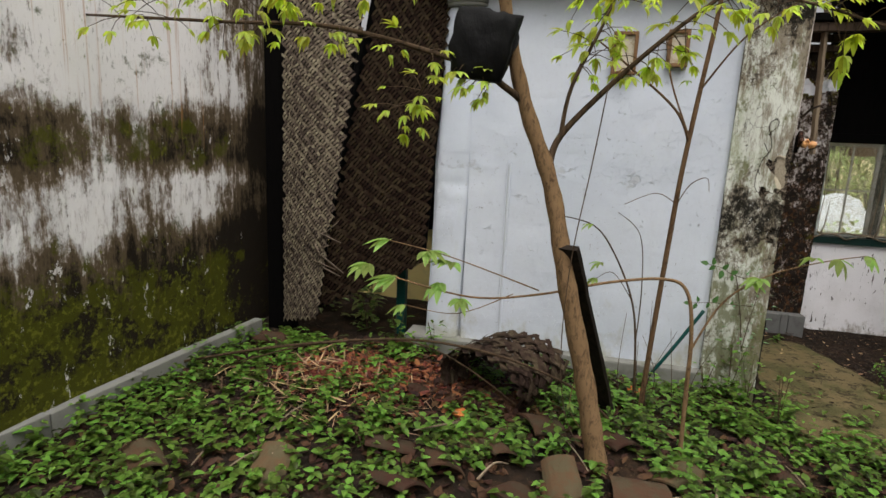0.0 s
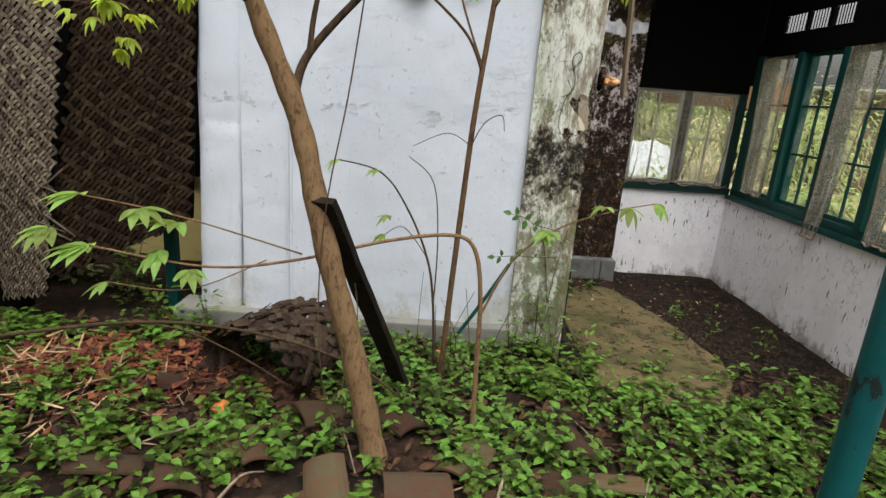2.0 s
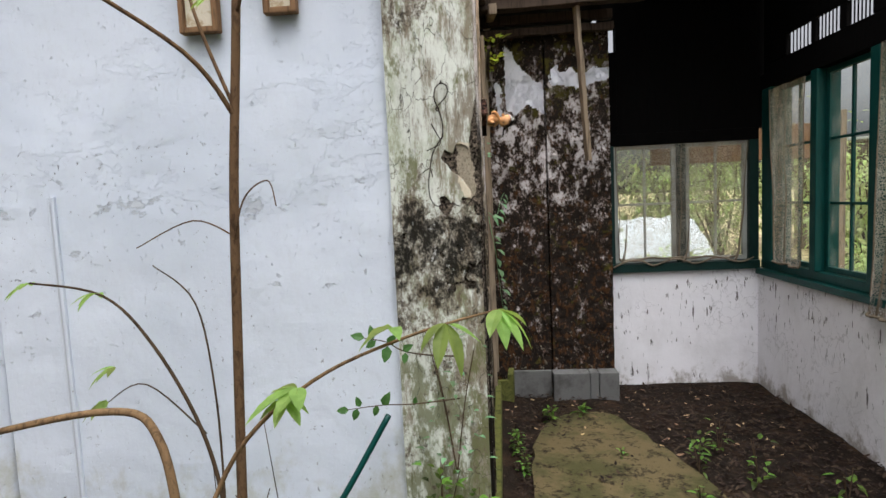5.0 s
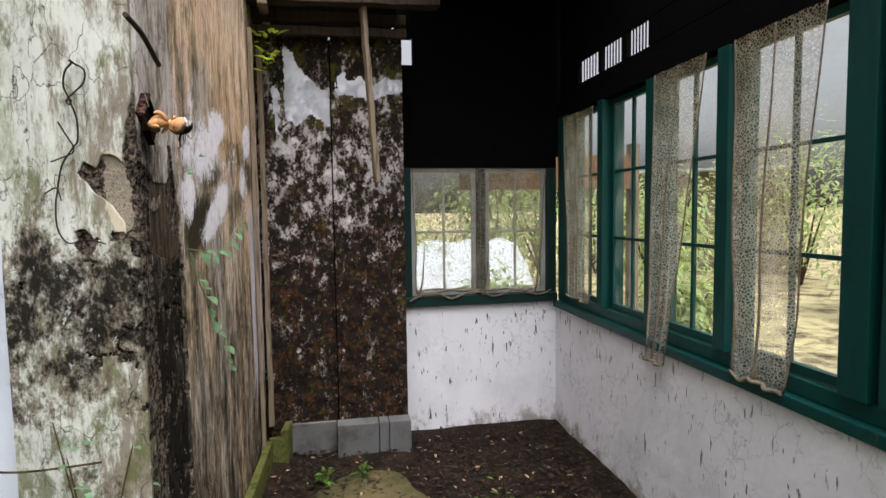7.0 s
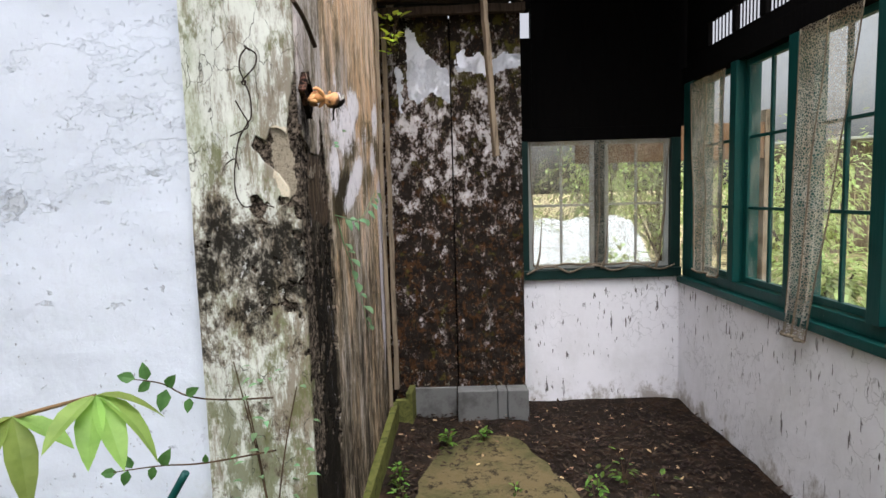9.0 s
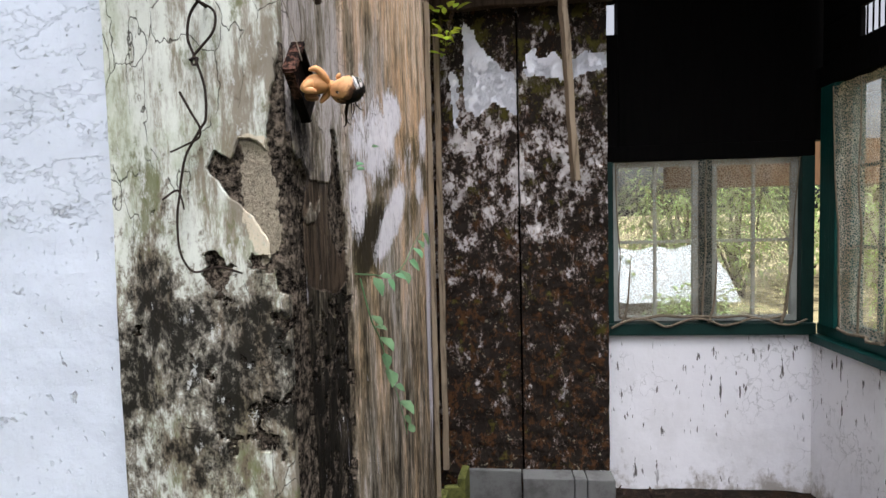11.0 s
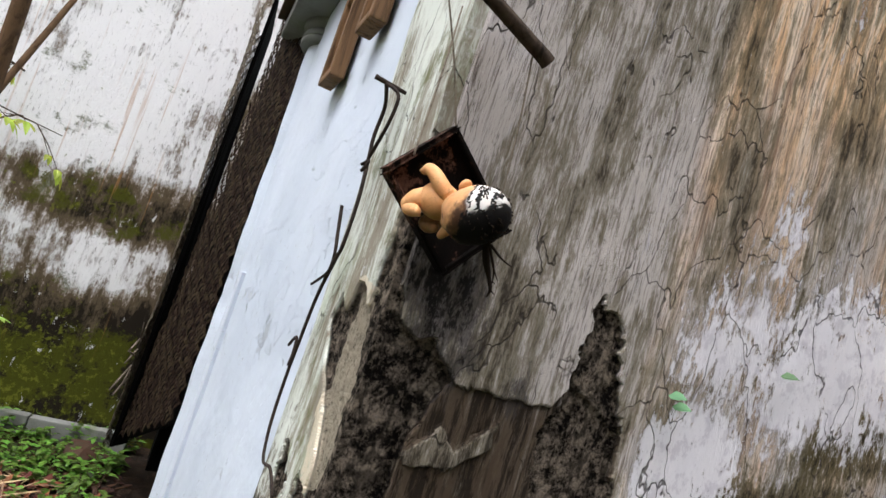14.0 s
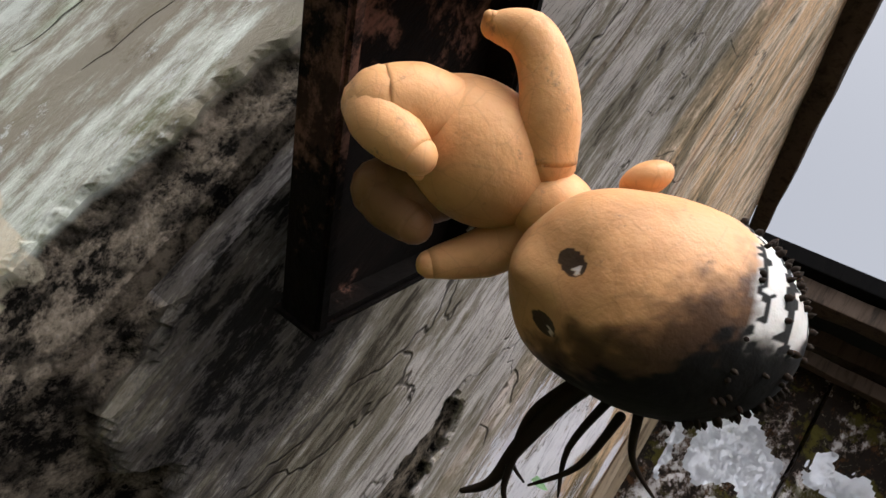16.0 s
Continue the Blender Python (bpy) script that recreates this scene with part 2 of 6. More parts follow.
def mat_pillar():
    """Lime-washed plaster skin over rough brown render; the mask peel tells where the skin is gone."""
    w = Mat("peeling_pillar_plaster", (0.60, 0.62, 0.55), 0.85)
    streak = w.noise((58, 58, 17), 12, 0.82, 2.0)
    fine = w.noise((240, 240, 60), 6, 0.7, 7.0)
    big = w.noise((7, 7, 4), 12, 0.74, 4.0)
    w.lay((0.40, 0.39, 0.34), w.step(streak, 0.50, 0.64), 0.7)
    w.lay((0.24, 0.215, 0.16), w.step(w.math("ADD", w.math("MULTIPLY", streak, 0.5), w.math("MULTIPLY", big, 0.5)), 0.52, 0.60), 0.65)
    w.lay((0.26, 0.31, 0.17), w.step(big, 0.5, 0.60), 0.4)
    side = w.math("ADD", w.along(0, [(1.4, -0.06), (1.56, -0.04), (1.68, 0.04), (1.8, 0.10)]), w.along(2, [(0.0, 0.05), (0.7, 0.0), (1.4, -0.08), (1.9, -0.07), (2.1, 0.02), (2.6, 0.06)]))
    w.lay((0.16, 0.12, 0.075), w.step(w.math("ADD", w.noise((16, 16, 3.5), 12, 0.78, 44.0), side), 0.50, 0.62), 0.8)
    low = w.along(2, [(0.0, 0.11), (0.6, 0.10), (0.9, 0.05), (1.1, -0.06), (3.0, -0.08)])
    w.lay((0.12, 0.125, 0.05), w.step(w.math("ADD", w.noise((12, 12, 6), 12, 0.75, 9.0), low), 0.53, 0.62), 0.8)
    top = w.along(2, [(0.0, 0.02), (0.6, 0.02), (0.95, 0.04), (1.15, 0.11), (1.35, 0.14), (1.46, 0.08), (1.55, 0.0), (1.62, -0.1), (2.0, -0.1), (2.15, 0.04), (2.5, 0.12), (3, 0.12)])
    spread = w.math("ADD", w.math("ADD", w.math("MULTIPLY", w.noise((8, 8, 6), 12, 0.78, 6.0), 0.62), w.math("MULTIPLY", w.noise((52, 52, 34), 10, 0.8, 16.0), 0.38)), top)
    w.lay((0.15, 0.12, 0.085), w.step(spread, 0.55, 0.60), 0.8)
    w.lay((0.010, 0.009, 0.007), w.step(spread, 0.585, 0.66), 0.96)
    cr = w.step(w.math("MULTIPLY", w.cells(11, stretch=(1, 1, 0.55), wobble=0.2), -1.0), -0.010, -0.001)
    crm = w.math("MULTIPLY", cr, w.step(w.noise(6, 6, 0.65, 3), 0.46, 0.5))
    w.lay((0.05, 0.045, 0.035), crm, 0.85)
    w.lay((0.50, 0.50, 0.47), w.step(w.noise((26, 26, 14), 12, 0.8, 31.0), 0.60, 0.62), 0.8)
    peel = w.step(w.mask("peel"), 0.35, 0.65)
    w.crumbs(peel)
    grain = w.noise(150, 12, 0.85, 1.0)
    w.lay((0.58, 0.50, 0.37), w.math("MULTIPLY", w.step(w.mask("cream"), 0.3, 0.7), w.step(grain, 0.38, 0.5)), 0.9)
    w.bump(crm, -0.002).bump(streak, 0.0015).bump(fine, 0.0012)
    return w.done()


def mat_side_wall():
    """Plaster like grey driftwood, streaked by run-off, with white flakes.
    Masks: peel and brown for the coats under the skin, flake, olive and lilac for what the weather left on it."""
    w = Mat("streaked_weathered_plaster", (0.54, 0.49, 0.455), 0.85)
    streak = w.noise((48, 48, 3.6), 12, 0.78, 2.0)
    fine = w.noise((310, 310, 17), 8, 0.78, 5.0, 0.4)
    hair = w.noise((640, 640, 34), 5, 0.75, 8.0, 0.5)
    big = w.noise((5, 4, 2.6), 12, 0.74, 8.0)
    past = w.along(1, [(5.2, 0.0), (5.545, 0.0), (5.56, 1.0), (7.6, 1.0)])
    w.lay((0.36, 0.315, 0.28), w.step(streak, 0.45, 0.62), 0.28)
    w.lay((0.70, 0.66, 0.65), w.step(w.math("ADD", w.math("MULTIPLY", big, 0.5), w.math("MULTIPLY", fine, 0.5)), 0.50, 0.60), 0.6)
    # warm light on the upper wall, laid on as orange and pale streaks
    warm_light = w.math("ADD", w.along(2, [(0.0, -0.35), (1.5, -0.3), (1.75, -0.16), (1.95, 0.02), (2.15, 0.16), (2.8, 0.26)]), w.along(1, [(5.5, 0.02), (6.0, 0.0), (7.0, 0.10)]))
    w.lay((0.80, 0.50, 0.26), w.math("MULTIPLY", past, w.step(w.math("ADD", w.noise((6, 5, 1.4), 10, 0.72, 3.0), warm_light), 0.42, 0.66)), 0.85)
    w.lay((0.88, 0.74, 0.58), w.math("MULTIPLY", past, w.step(w.math("ADD", w.noise((60, 48, 4.0), 10, 0.78, 63.0), w.math("MULTIPLY", warm_light, 0.4)), 0.54, 0.64)), 0.8)
    runs = w.math("ADD", w.noise((22, 18, 0.8), 12, 0.8, 23.0), w.along(2, [(0.0, -0.1), (1.6, -0.05), (1.85, 0.05), (2.1, 0.06), (2.4, 0.02), (2.8, 0.08)]))
    w.lay((0.17, 0.085, 0.045), w.math("MULTIPLY", past, w.step(runs, 0.54, 0.68)), 0.8)
    w.lay((0.15, 0.115, 0.09), w.step(fine, 0.51, 0.58), 0.75)
    w.lay((0.04, 0.03, 0.024), w.step(hair, 0.56, 0.61), 0.75)
    low = w.along(2, [(0.0, 0.10), (0.9, 0.07), (1.3, 0.03), (1.5, -0.02), (1.62, -0.08), (1.8, -0.14), (1.95, -0.19), (2.8, -0.2)])
    drk = w.math("ADD", w.math("ADD", w.math("MULTIPLY", w.noise((13, 11, 3.0), 12, 0.78, 6.0), 0.62), w.math("MULTIPLY", w.noise((80, 70, 14), 10, 0.8, 36.0), 0.38)), w.math("ADD", low, w.math("MULTIPLY", w.math("SUBTRACT", 1.0, past), w.along(2, [(0.0, 0.13), (1.3, 0.13), (1.48, 0.12), (1.6, 0.04), (1.66, 0.0), (2.8, 0.0)]))))
    w.lay((0.15, 0.125, 0.075), w.step(drk, 0.49, 0.55), 0.75)
    w.lay((0.035, 0.026, 0.017), w.step(drk, 0.55, 0.61), 0.85)
    w.lay((0.006, 0.005, 0.004), w.step(drk, 0.60, 0.67), 0.92)
    tear = w.math("ADD", w.math("MULTIPLY", w.noise((18, 14, 7.0), 12, 0.82, 17.0), 0.5), w.math("MULTIPLY", w.noise((110, 80, 34), 9, 0.82, 27.0), 0.5))
    olive = w.math("ADD", w.mask("olive"), w.math("MULTIPLY_ADD", tear, 5.5, -2.75))
    w.lay((0.10, 0.08, 0.035), w.step(olive, 0.35, 0.6), 0.85)
    w.lay((0.018, 0.014, 0.009), w.step(olive, 0.7, 1.0), 0.85)
    lilac = w.step(w.math("ADD", w.mask("lilac"), w.math("MULTIPLY_ADD", w.noise((40, 26, 1.6), 10, 0.75, 47.0), 3.0, -1.5)), 0.4, 0.6)
    w.lay((0.58, 0.555, 0.60), lilac, 0.9)
    fl = w.step(w.math("ADD", w.mask("flake"), w.math("MULTIPLY_ADD", tear, -6.5, 3.1)), 0.46, 0.58)
    w.lay((0.84, 0.81, 0.84), fl, 0.94)
    w.lay((0.60, 0.56, 0.60), w.math("MULTIPLY", fl, w.step(w.noise((60, 50, 40), 8, 0.7, 52.0), 0.5, 0.6)), 0.6)
    cr = w.step(w.math("MULTIPLY", w.cells(8, stretch=(1, 1, 0.6), wobble=0.28, shift=0.3), -1.0), -0.009, -0.001)
    crm = w.math("MULTIPLY", cr, w.step(w.noise(5, 6, 0.65, 9), 0.42, 0.47))
    w.lay((0.045, 0.037, 0.03), crm, 0.85)
    brown = w.step(w.mask("brown"), 0.35, 0.65)
    w.lay((0.085, 0.06, 0.04), w.math("MULTIPLY", brown, w.step(streak, 0.35, 0.5)), 0.9)
    w.lay((0.02, 0.015, 0.011), w.math("MULTIPLY", brown, w.step(w.noise((50, 50, 6), 9, 0.78, 41.0), 0.48, 0.55)), 0.9)
    # the tray's shadow and the stain below it, both laid on as colour
    under_tray = w.math("ADD", w.mask("shadow_stain"), w.math("MULTIPLY_ADD", tear, 5.0, -2.6))
    w.lay((0.06, 0.052, 0.05), w.step(under_tray, 0.25, 0.7), 0.8)
    w.lay((0.008, 0.007, 0.007), w.step(under_tray, 0.75, 1.0), 0.9)
    peel = w.step(w.mask("peel"), 0.35, 0.65)
    w.crumbs(peel)
    w.bump(crm, -0.002).bump(fine, 0.0026).bump(hair, 0.0008).bump(streak, 0.0012).bump(fl, 0.0015)
    return w.done()


def mat_pilaster():
    w = Mat("black_moulded_plaster", (0.56, 0.53, 0.52), 0.9)
    v = w.math("ADD", w.math("ADD", w.math("MULTIPLY", w.noise((10, 10, 6.5), 12, 0.76, 2.0), 0.7), w.math("MULTIPLY", w.noise((55, 55, 40), 9, 0.75, 12.0), 0.3)), w.along(2, [(0.0, 0.11), (0.9, 0.11), (1.4, 0.065), (1.8, 0.035), (2.2, 0.06), (2.5, 0.1), (3, 0.1)]))
    w.lay((0.26, 0.20, 0.17), w.step(v, 0.50, 0.535), 0.85)
    w.lay((0.10, 0.07, 0.05), w.step(v, 0.525, 0.55), 0.9)
    w.lay((0.014, 0.011, 0.009), w.step(v, 0.54, 0.575), 0.95)
    w.lay((0.13, 0.055, 0.018), w.step(w.math("ADD", w.noise((24, 24, 18), 10, 0.75, 7.0), w.along(2, [(0, 0.05), (1.3, 0.03), (1.6, -0.05), (3, -0.05)])), 0.565, 0.60), 0.45)
    w.lay((0.30, 0.27, 0.20), w.step(w.noise((30, 30, 26), 10, 0.76, 25.0), 0.60, 0.62), 0.8)
    w.lay((0.085, 0.075, 0.015), w.step(w.math("ADD", w.noise((9, 9, 8), 10, 0.72, 15.0), w.along(2, [(0, -0.05), (1.9, -0.05), (2.2, 0.06), (3, 0.1)])), 0.58, 0.64), 0.75)
    skin = w.step(w.mask("skin"), 0.4, 0.6)
    w.lay((0.84, 0.86, 0.92), skin, 0.97)
    w.bump(w.noise((60, 60, 44), 8, 0.75, 1.0), 0.010).bump(w.step(v, 0.5, 0.58), -0.008)
    return w.done()


def mat_low_wall():
    w = Mat("scuffed_white_plaster", (0.84, 0.83, 0.85), 0.8)
    w.lay((0.68, 0.67, 0.67), w.step(w.noise((2.4, 2.4, 1.8), 7, 0.65, 2.0), 0.45, 0.7), 0.6)
    run = w.math("MULTIPLY", w.step(w.noise((44, 44, 9), 4, 0.55, 6.0), 0.625, 0.65), w.step(w.math("ADD", w.noise((2.2, 2.2, 1.6), 4, 0.6, 3.0), w.along(2, [(0, -0.02), (0.4, 0.0), (0.8, 0.1), (1, 0.1)])), 0.47, 0.58))
    w.lay((0.06, 0.05, 0.04), run, 0.9)
    web = w.math("MULTIPLY", w.step(w.math("MULTIPLY", w.cells(6, wobble=0.6, stretch=(1, 1, 0.8)), -1.0), -0.035, -0.008), w.step(w.math("ADD", w.noise(3, 5, 0.6, 9.0), w.along(0, [(2.6, -0.1), (3.1, 0.0), (3.7, 0.12), (4.0, 0.0)])), 0.52, 0.66))
    w.lay((0.12, 0.11, 0.10), web, 0.3)
    foot = w.along(2, [(0.0, 0.3), (0.08, 0.22), (0.25, 0.0), (0.7, 0.0), (0.86, 0.16), (1.0, 0.16)])
    w.lay((0.24, 0.2, 0.15), w.step(w.math("ADD", w.noise((7, 7, 5), 8, 0.7, 4.0), foot), 0.68, 0.86), 0.75)
    w.bump(w.noise((12, 12, 12), 7, 0.65), 0.005).bump(run, -0.002)
    return w.done()


def mat_paint(name, colour, wear=(0.1, 0.1, 0.09), rough=0.45, amount=0.6, chips=0.64):
    w = Mat(name, colour, rough, spec=0.2)
    w.lay(tuple(c * 0.55 for c in colour), w.step(w.noise((6, 6, 3), 7, 0.65, 2.0), 0.45, 0.7), 0.7)
    chip = w.step(w.noise((22, 22, 9), 8, 0.72, 5.0), chips, chips + 0.04)
    w.lay(wear, chip, amount)
    w.bump(chip, -0.0012).bump(w.noise((60, 60, 8), 5, 0.6), 0.0012)
    return w.done()


def mat_wood(name, colour, dark, rough=0.8, scale=(45, 45, 4), vary=0.0):
    w = Mat(name, colour, rough)
    g = w.noise(scale, 8, 0.7, 2.0, 0.6)
    w.lay(dark, w.step(g, 0.45, 0.68), 0.85)
    w.lay(tuple(min(1, c * 1.5) for c in colour), w.step(w.noise((8, 8, 3), 6, 0.65, 6.0), 0.56, 0.75), 0.5)
    if vary:
        w.vary(vary)
    w.bump(g, 0.004)
    return w.done()


def mat_leaf(name, colour, dark, rough=0.5, vary=0.35, through=0.35):
    w = Mat(name, colour, rough, spec=0.25)
    w.lay(dark, w.step(w.noise(30, 4, 0.6, 2.0), 0.4, 0.7), 0.6)
    w.vary(vary)
    m = w.done()
    nt = m.node_tree
    tr = nt.nodes.new("ShaderNodeBsdfTranslucent")
    hs = nt.nodes.new("ShaderNodeHueSaturation")
    hs.inputs["Value"].default_value, hs.inputs["Saturation"].default_value = 1.6, 1.1
    nt.links.new(w.col, hs.inputs["Color"])
    nt.links.new(hs.outputs[0], tr.inputs["Color"])
    mx = nt.nodes.new("ShaderNodeMixShader")
    mx.inputs[0].default_value = through
    nt.links.new(w.b.outputs[0], mx.inputs[1])
    nt.links.new(tr.outputs[0], mx.inputs[2])
    nt.links.new(mx.outputs[0], nt.nodes["Material Output"].inputs["Surface"])
    return m


def mat_ground():
    w = Mat("leaf_strewn_earth", (0.022, 0.016, 0.012), 0.95)
    w.lay((0.05, 0.03, 0.018), w.step(w.noise(6, 8, 0.7, 2.0), 0.45, 0.65), 0.8)
    w.lay((0.018, 0.014, 0.011), w.step(w.noise(18, 8, 0.7, 5.0), 0.5, 0.65), 0.8)
    w.lay((0.2, 0.14, 0.085), w.step(w.noise((70, 26, 40), 5, 0.7, 7.0), 0.62, 0.7), 0.7)
    out = w.along(0, [(3.0, 0.0), (4.2, 0.0), (4.6, 1.0), (30.0, 1.0)])
    w.lay((0.55, 0.46, 0.26), w.math("MULTIPLY", out, w.step(w.noise(3, 7, 0.7, 4.0), 0.3, 0.6)))
    w.bump(w.noise(25, 8, 0.7), 0.03).bump(w.noise(90, 5, 0.7), 0.01)
    return w.done()


def mat_path():
    w = Mat("mossy_sand_screed", (0.115, 0.09, 0.045), 0.9)
    w.lay((0.05, 0.052, 0.02), w.step(w.noise((3, 3, 3), 8, 0.7, 2.0), 0.42, 0.62), 0.8)
    w.lay((0.16, 0.12, 0.06), w.step(w.noise((2, 2, 2), 6, 0.65, 9.0), 0.5, 0.7), 0.6)
    w.lay((0.015, 0.012, 0.009), w.step(w.noise((14, 14, 14), 12, 0.8, 5.0), 0.51, 0.60), 0.9)
    w.bump(w.noise(70, 6, 0.7), 0.006).bump(w.noise(9, 6, 0.6), 0.006)
    return w.done()


def mat_glass():
    """Thin dusty pane: mostly clear, a little gloss, a film of dust."""
    m = bpy.data.materials.new("dusty_glass")
    m.use_nodes = True
    nt = m.node_tree
    nt.nodes.remove(nt.nodes["Principled BSDF"])
    tr = nt.nodes.new("ShaderNodeBsdfTransparent")
    tr.inputs[0].default_value = (0.93, 0.95, 0.93, 1)
    gl = nt.nodes.new("ShaderNodeBsdfGlossy")
    gl.inputs["Roughness"].default_value = 0.05
    df = nt.nodes.new("ShaderNodeBsdfTranslucent")
    df.inputs[0].default_value = (0.7, 0.68, 0.6, 1)
    tc = nt.nodes.new("ShaderNodeTexCoord")
    nz = nt.nodes.new("ShaderNodeTexNoise")
    nz.inputs["Scale"].default_value, nz.inputs["Detail"].default_value = 7.0, 7
    nt.links.new(tc.outputs["Object"], nz.inputs["Vector"])
    mr = nt.nodes.new("ShaderNodeMapRange")
    mr.inputs["From Min"].default_value, mr.inputs["From Max"].default_value = 0.4, 0.75
    mr.inputs["To Min"].default_value, mr.inputs["To Max"].default_value = 0.0, 0.10
    nt.links.new(nz.outputs[0], mr.inputs[0])
    a, b = nt.nodes.new("ShaderNodeMixShader"), nt.nodes.new("ShaderNodeMixShader")
    nt.links.new(mr.outputs[0], a.inputs[0])
    nt.links.new(tr.outputs[0], a.inputs[1])
    nt.links.new(df.outputs[0], a.inputs[2])
    b.inputs[0].default_value = 0.035
    nt.links.new(a.outputs[0], b.inputs[1])
    nt.links.new(gl.outputs[0], b.inputs[2])
    nt.links.new(b.outputs[0], nt.nodes["Material Output"].inputs["Surface"])
    return m


LEFT_PLASTER, WHITE_PLASTER, CEMENT = mat_left_wall(), mat_white_wall(), mat_plinth()
PILLAR_PLASTER, SIDE_PLASTER, BLACK_PLASTER, LOW_PLASTER = mat_pillar(), mat_side_wall(), mat_pilaster(), mat_low_wall()
GREEN_PAINT = mat_paint("dark_green_gloss_paint", (0.004, 0.05, 0.043), (0.05, 0.06, 0.05), 0.4, 0.5)
TEAL_PAINT = mat_paint("chipped_teal_paint", (0.006, 0.085, 0.085), (0.012, 0.02, 0.018), 0.5, 0.95, 0.565)
PALE_PAINT = mat_paint("greyed_pale_paint", (0.42, 0.44, 0.40), (0.1, 0.09, 0.08), 0.6, 0.7)
# near-black base: the deep shade on the boards is put into the colour
SHADE_BLACK_WOOD = mat_wood("shade_black_boards", (0.0025, 0.0022, 0.002), (0.001, 0.001, 0.001), 0.95)
OLD_WOOD = mat_wood("grey_rotten_wood", (0.23, 0.18, 0.125), (0.06, 0.045, 0.03))
DARK_WOOD = mat_wood("wet_dark_wood", (0.06, 0.042, 0.03), (0.012, 0.009, 0.007), 0.7)
FRAME_WOOD = mat_wood("worn_varnished_frame", (0.20, 0.115, 0.06), (0.05, 0.03, 0.018), 0.6)
BARK = mat_wood("young_brown_bark", (0.19, 0.12, 0.062), (0.05, 0.03, 0.017), 0.8, (60, 60, 22))
SAPLING_BARK = mat_wood("reddish_sapling_bark", (0.13, 0.078, 0.042), (0.035, 0.021, 0.013), 0.8, (60, 60, 22))
TWIG_BARK = mat_wood("dark_twig_bark", (0.075, 0.05, 0.03), (0.02, 0.014, 0.01), 0.8)
GROUND, PATH_SCREED, GLASS = mat_ground(), mat_path(), mat_glass()
WEED_LEAF = mat_leaf("weed_leaf", (0.10, 0.17, 0.026), (0.014, 0.042, 0.007), rough=0.4, vary=0.85)
TREE_LEAF = mat_leaf("fresh_tree_leaf", (0.40, 0.46, 0.08), (0.24, 0.33, 0.05), through=0.5)
SAPLING_LEAF = mat_leaf("sapling_leaf", (0.24, 0.34, 0.09), (0.14, 0.22, 0.05), through=0.5)
VINE_LEAF = mat_leaf("vine_leaf", (0.15, 0.26, 0.13), (0.08, 0.17, 0.08))
DEAD_LEAF = mat_leaf("dead_leaf", (0.06, 0.026, 0.013), (0.016, 0.009, 0.006), 0.7, 0.6, 0.15)
PALE_STRAW = mat_leaf("dry_straw", (0.36, 0.24, 0.14), (0.16, 0.09, 0.05), 0.8, 0.5, 0.1)
FAR_LEAF = mat_leaf("far_bush_leaf", (0.34, 0.40, 0.17), (0.2, 0.24, 0.09), through=0.5)
TERRACOTTA = Mat("mossy_terracotta", (0.07, 0.04, 0.024), 0.9)
TERRACOTTA.lay((0.06, 0.05, 0.03), TERRACOTTA.step(TERRACOTTA.noise(14, 8, 0.7), 0.42, 0.62), 0.85).vary(0.4, "object").bump(TERRACOTTA.noise(60, 6, 0.7), 0.004)
TERRACOTTA = TERRACOTTA.done()
YELLOW_WALL = Mat("yellow_limewash", (0.80, 0.66, 0.28), 0.85)
YELLOW_WALL.lay((0.45, 0.4, 0.25), YELLOW_WALL.step(YELLOW_WALL.noise(4, 7, 0.65), 0.5, 0.7), 0.6)
YELLOW_WALL = YELLOW_WALL.done()


# ---- mesh helpers ----
def part(name, bm, material, parent=None, label=""):
    me = bpy.data.meshes.new(name)
    bm.to_mesh(me)
    bm.free()
    me.materials.append(material)
    ob = new(name, me)
    if parent is not None:
        ob.parent = parent
    if label:
        ob["label"] = label
    return ob


def raw(name, verts, faces, material, parent=None, smooth=False):
    me = bpy.data.meshes.new(name)
    me.from_pydata(verts, [], faces)
    me.update()
    me.materials.append(material)
    if smooth:
        me.polygons.foreach_set("use_smooth", [True] * len(me.polygons))
    ob = new(name, me)
    if parent is not None:
        ob.parent = parent
    return ob


def add_box(bm, x0, x1, y0, y1, z0, z1, bevel=0.0, m=None):
    made = bmesh.ops.create_cube(bm, size=1.0)["verts"]
    bmesh.ops.scale(bm, vec=(x1 - x0, y1 - y0, z1 - z0), verts=made)
    bmesh.ops.translate(bm, vec=((x0 + x1) / 2, (y0 + y1) / 2, (z0 + z1) / 2), verts=made)
    if bevel:
        edges = list({e for v in made for e in v.link_edges})
        out = bmesh.ops.bevel(bm, geom=edges, offset=bevel, segments=2, affect="EDGES", profile=0.6)
        made = out["verts"]
        made = list({v for f in out["faces"] for v in f.verts} | set(made))
    if m is not None:
        bmesh.ops.transform(bm, matrix=m, verts=list({v for v in made}))
    return made


def box(name, x0, x1, y0, y1, z0, z1, material, parent=None, bevel=0.004, label="", m=None):
    bm = bmesh.new()
    add_box(bm, x0, x1, y0, y1, z0, z1, bevel)
    if m is not None:
        bm.transform(m)
    return part(name, bm, material, parent, label)


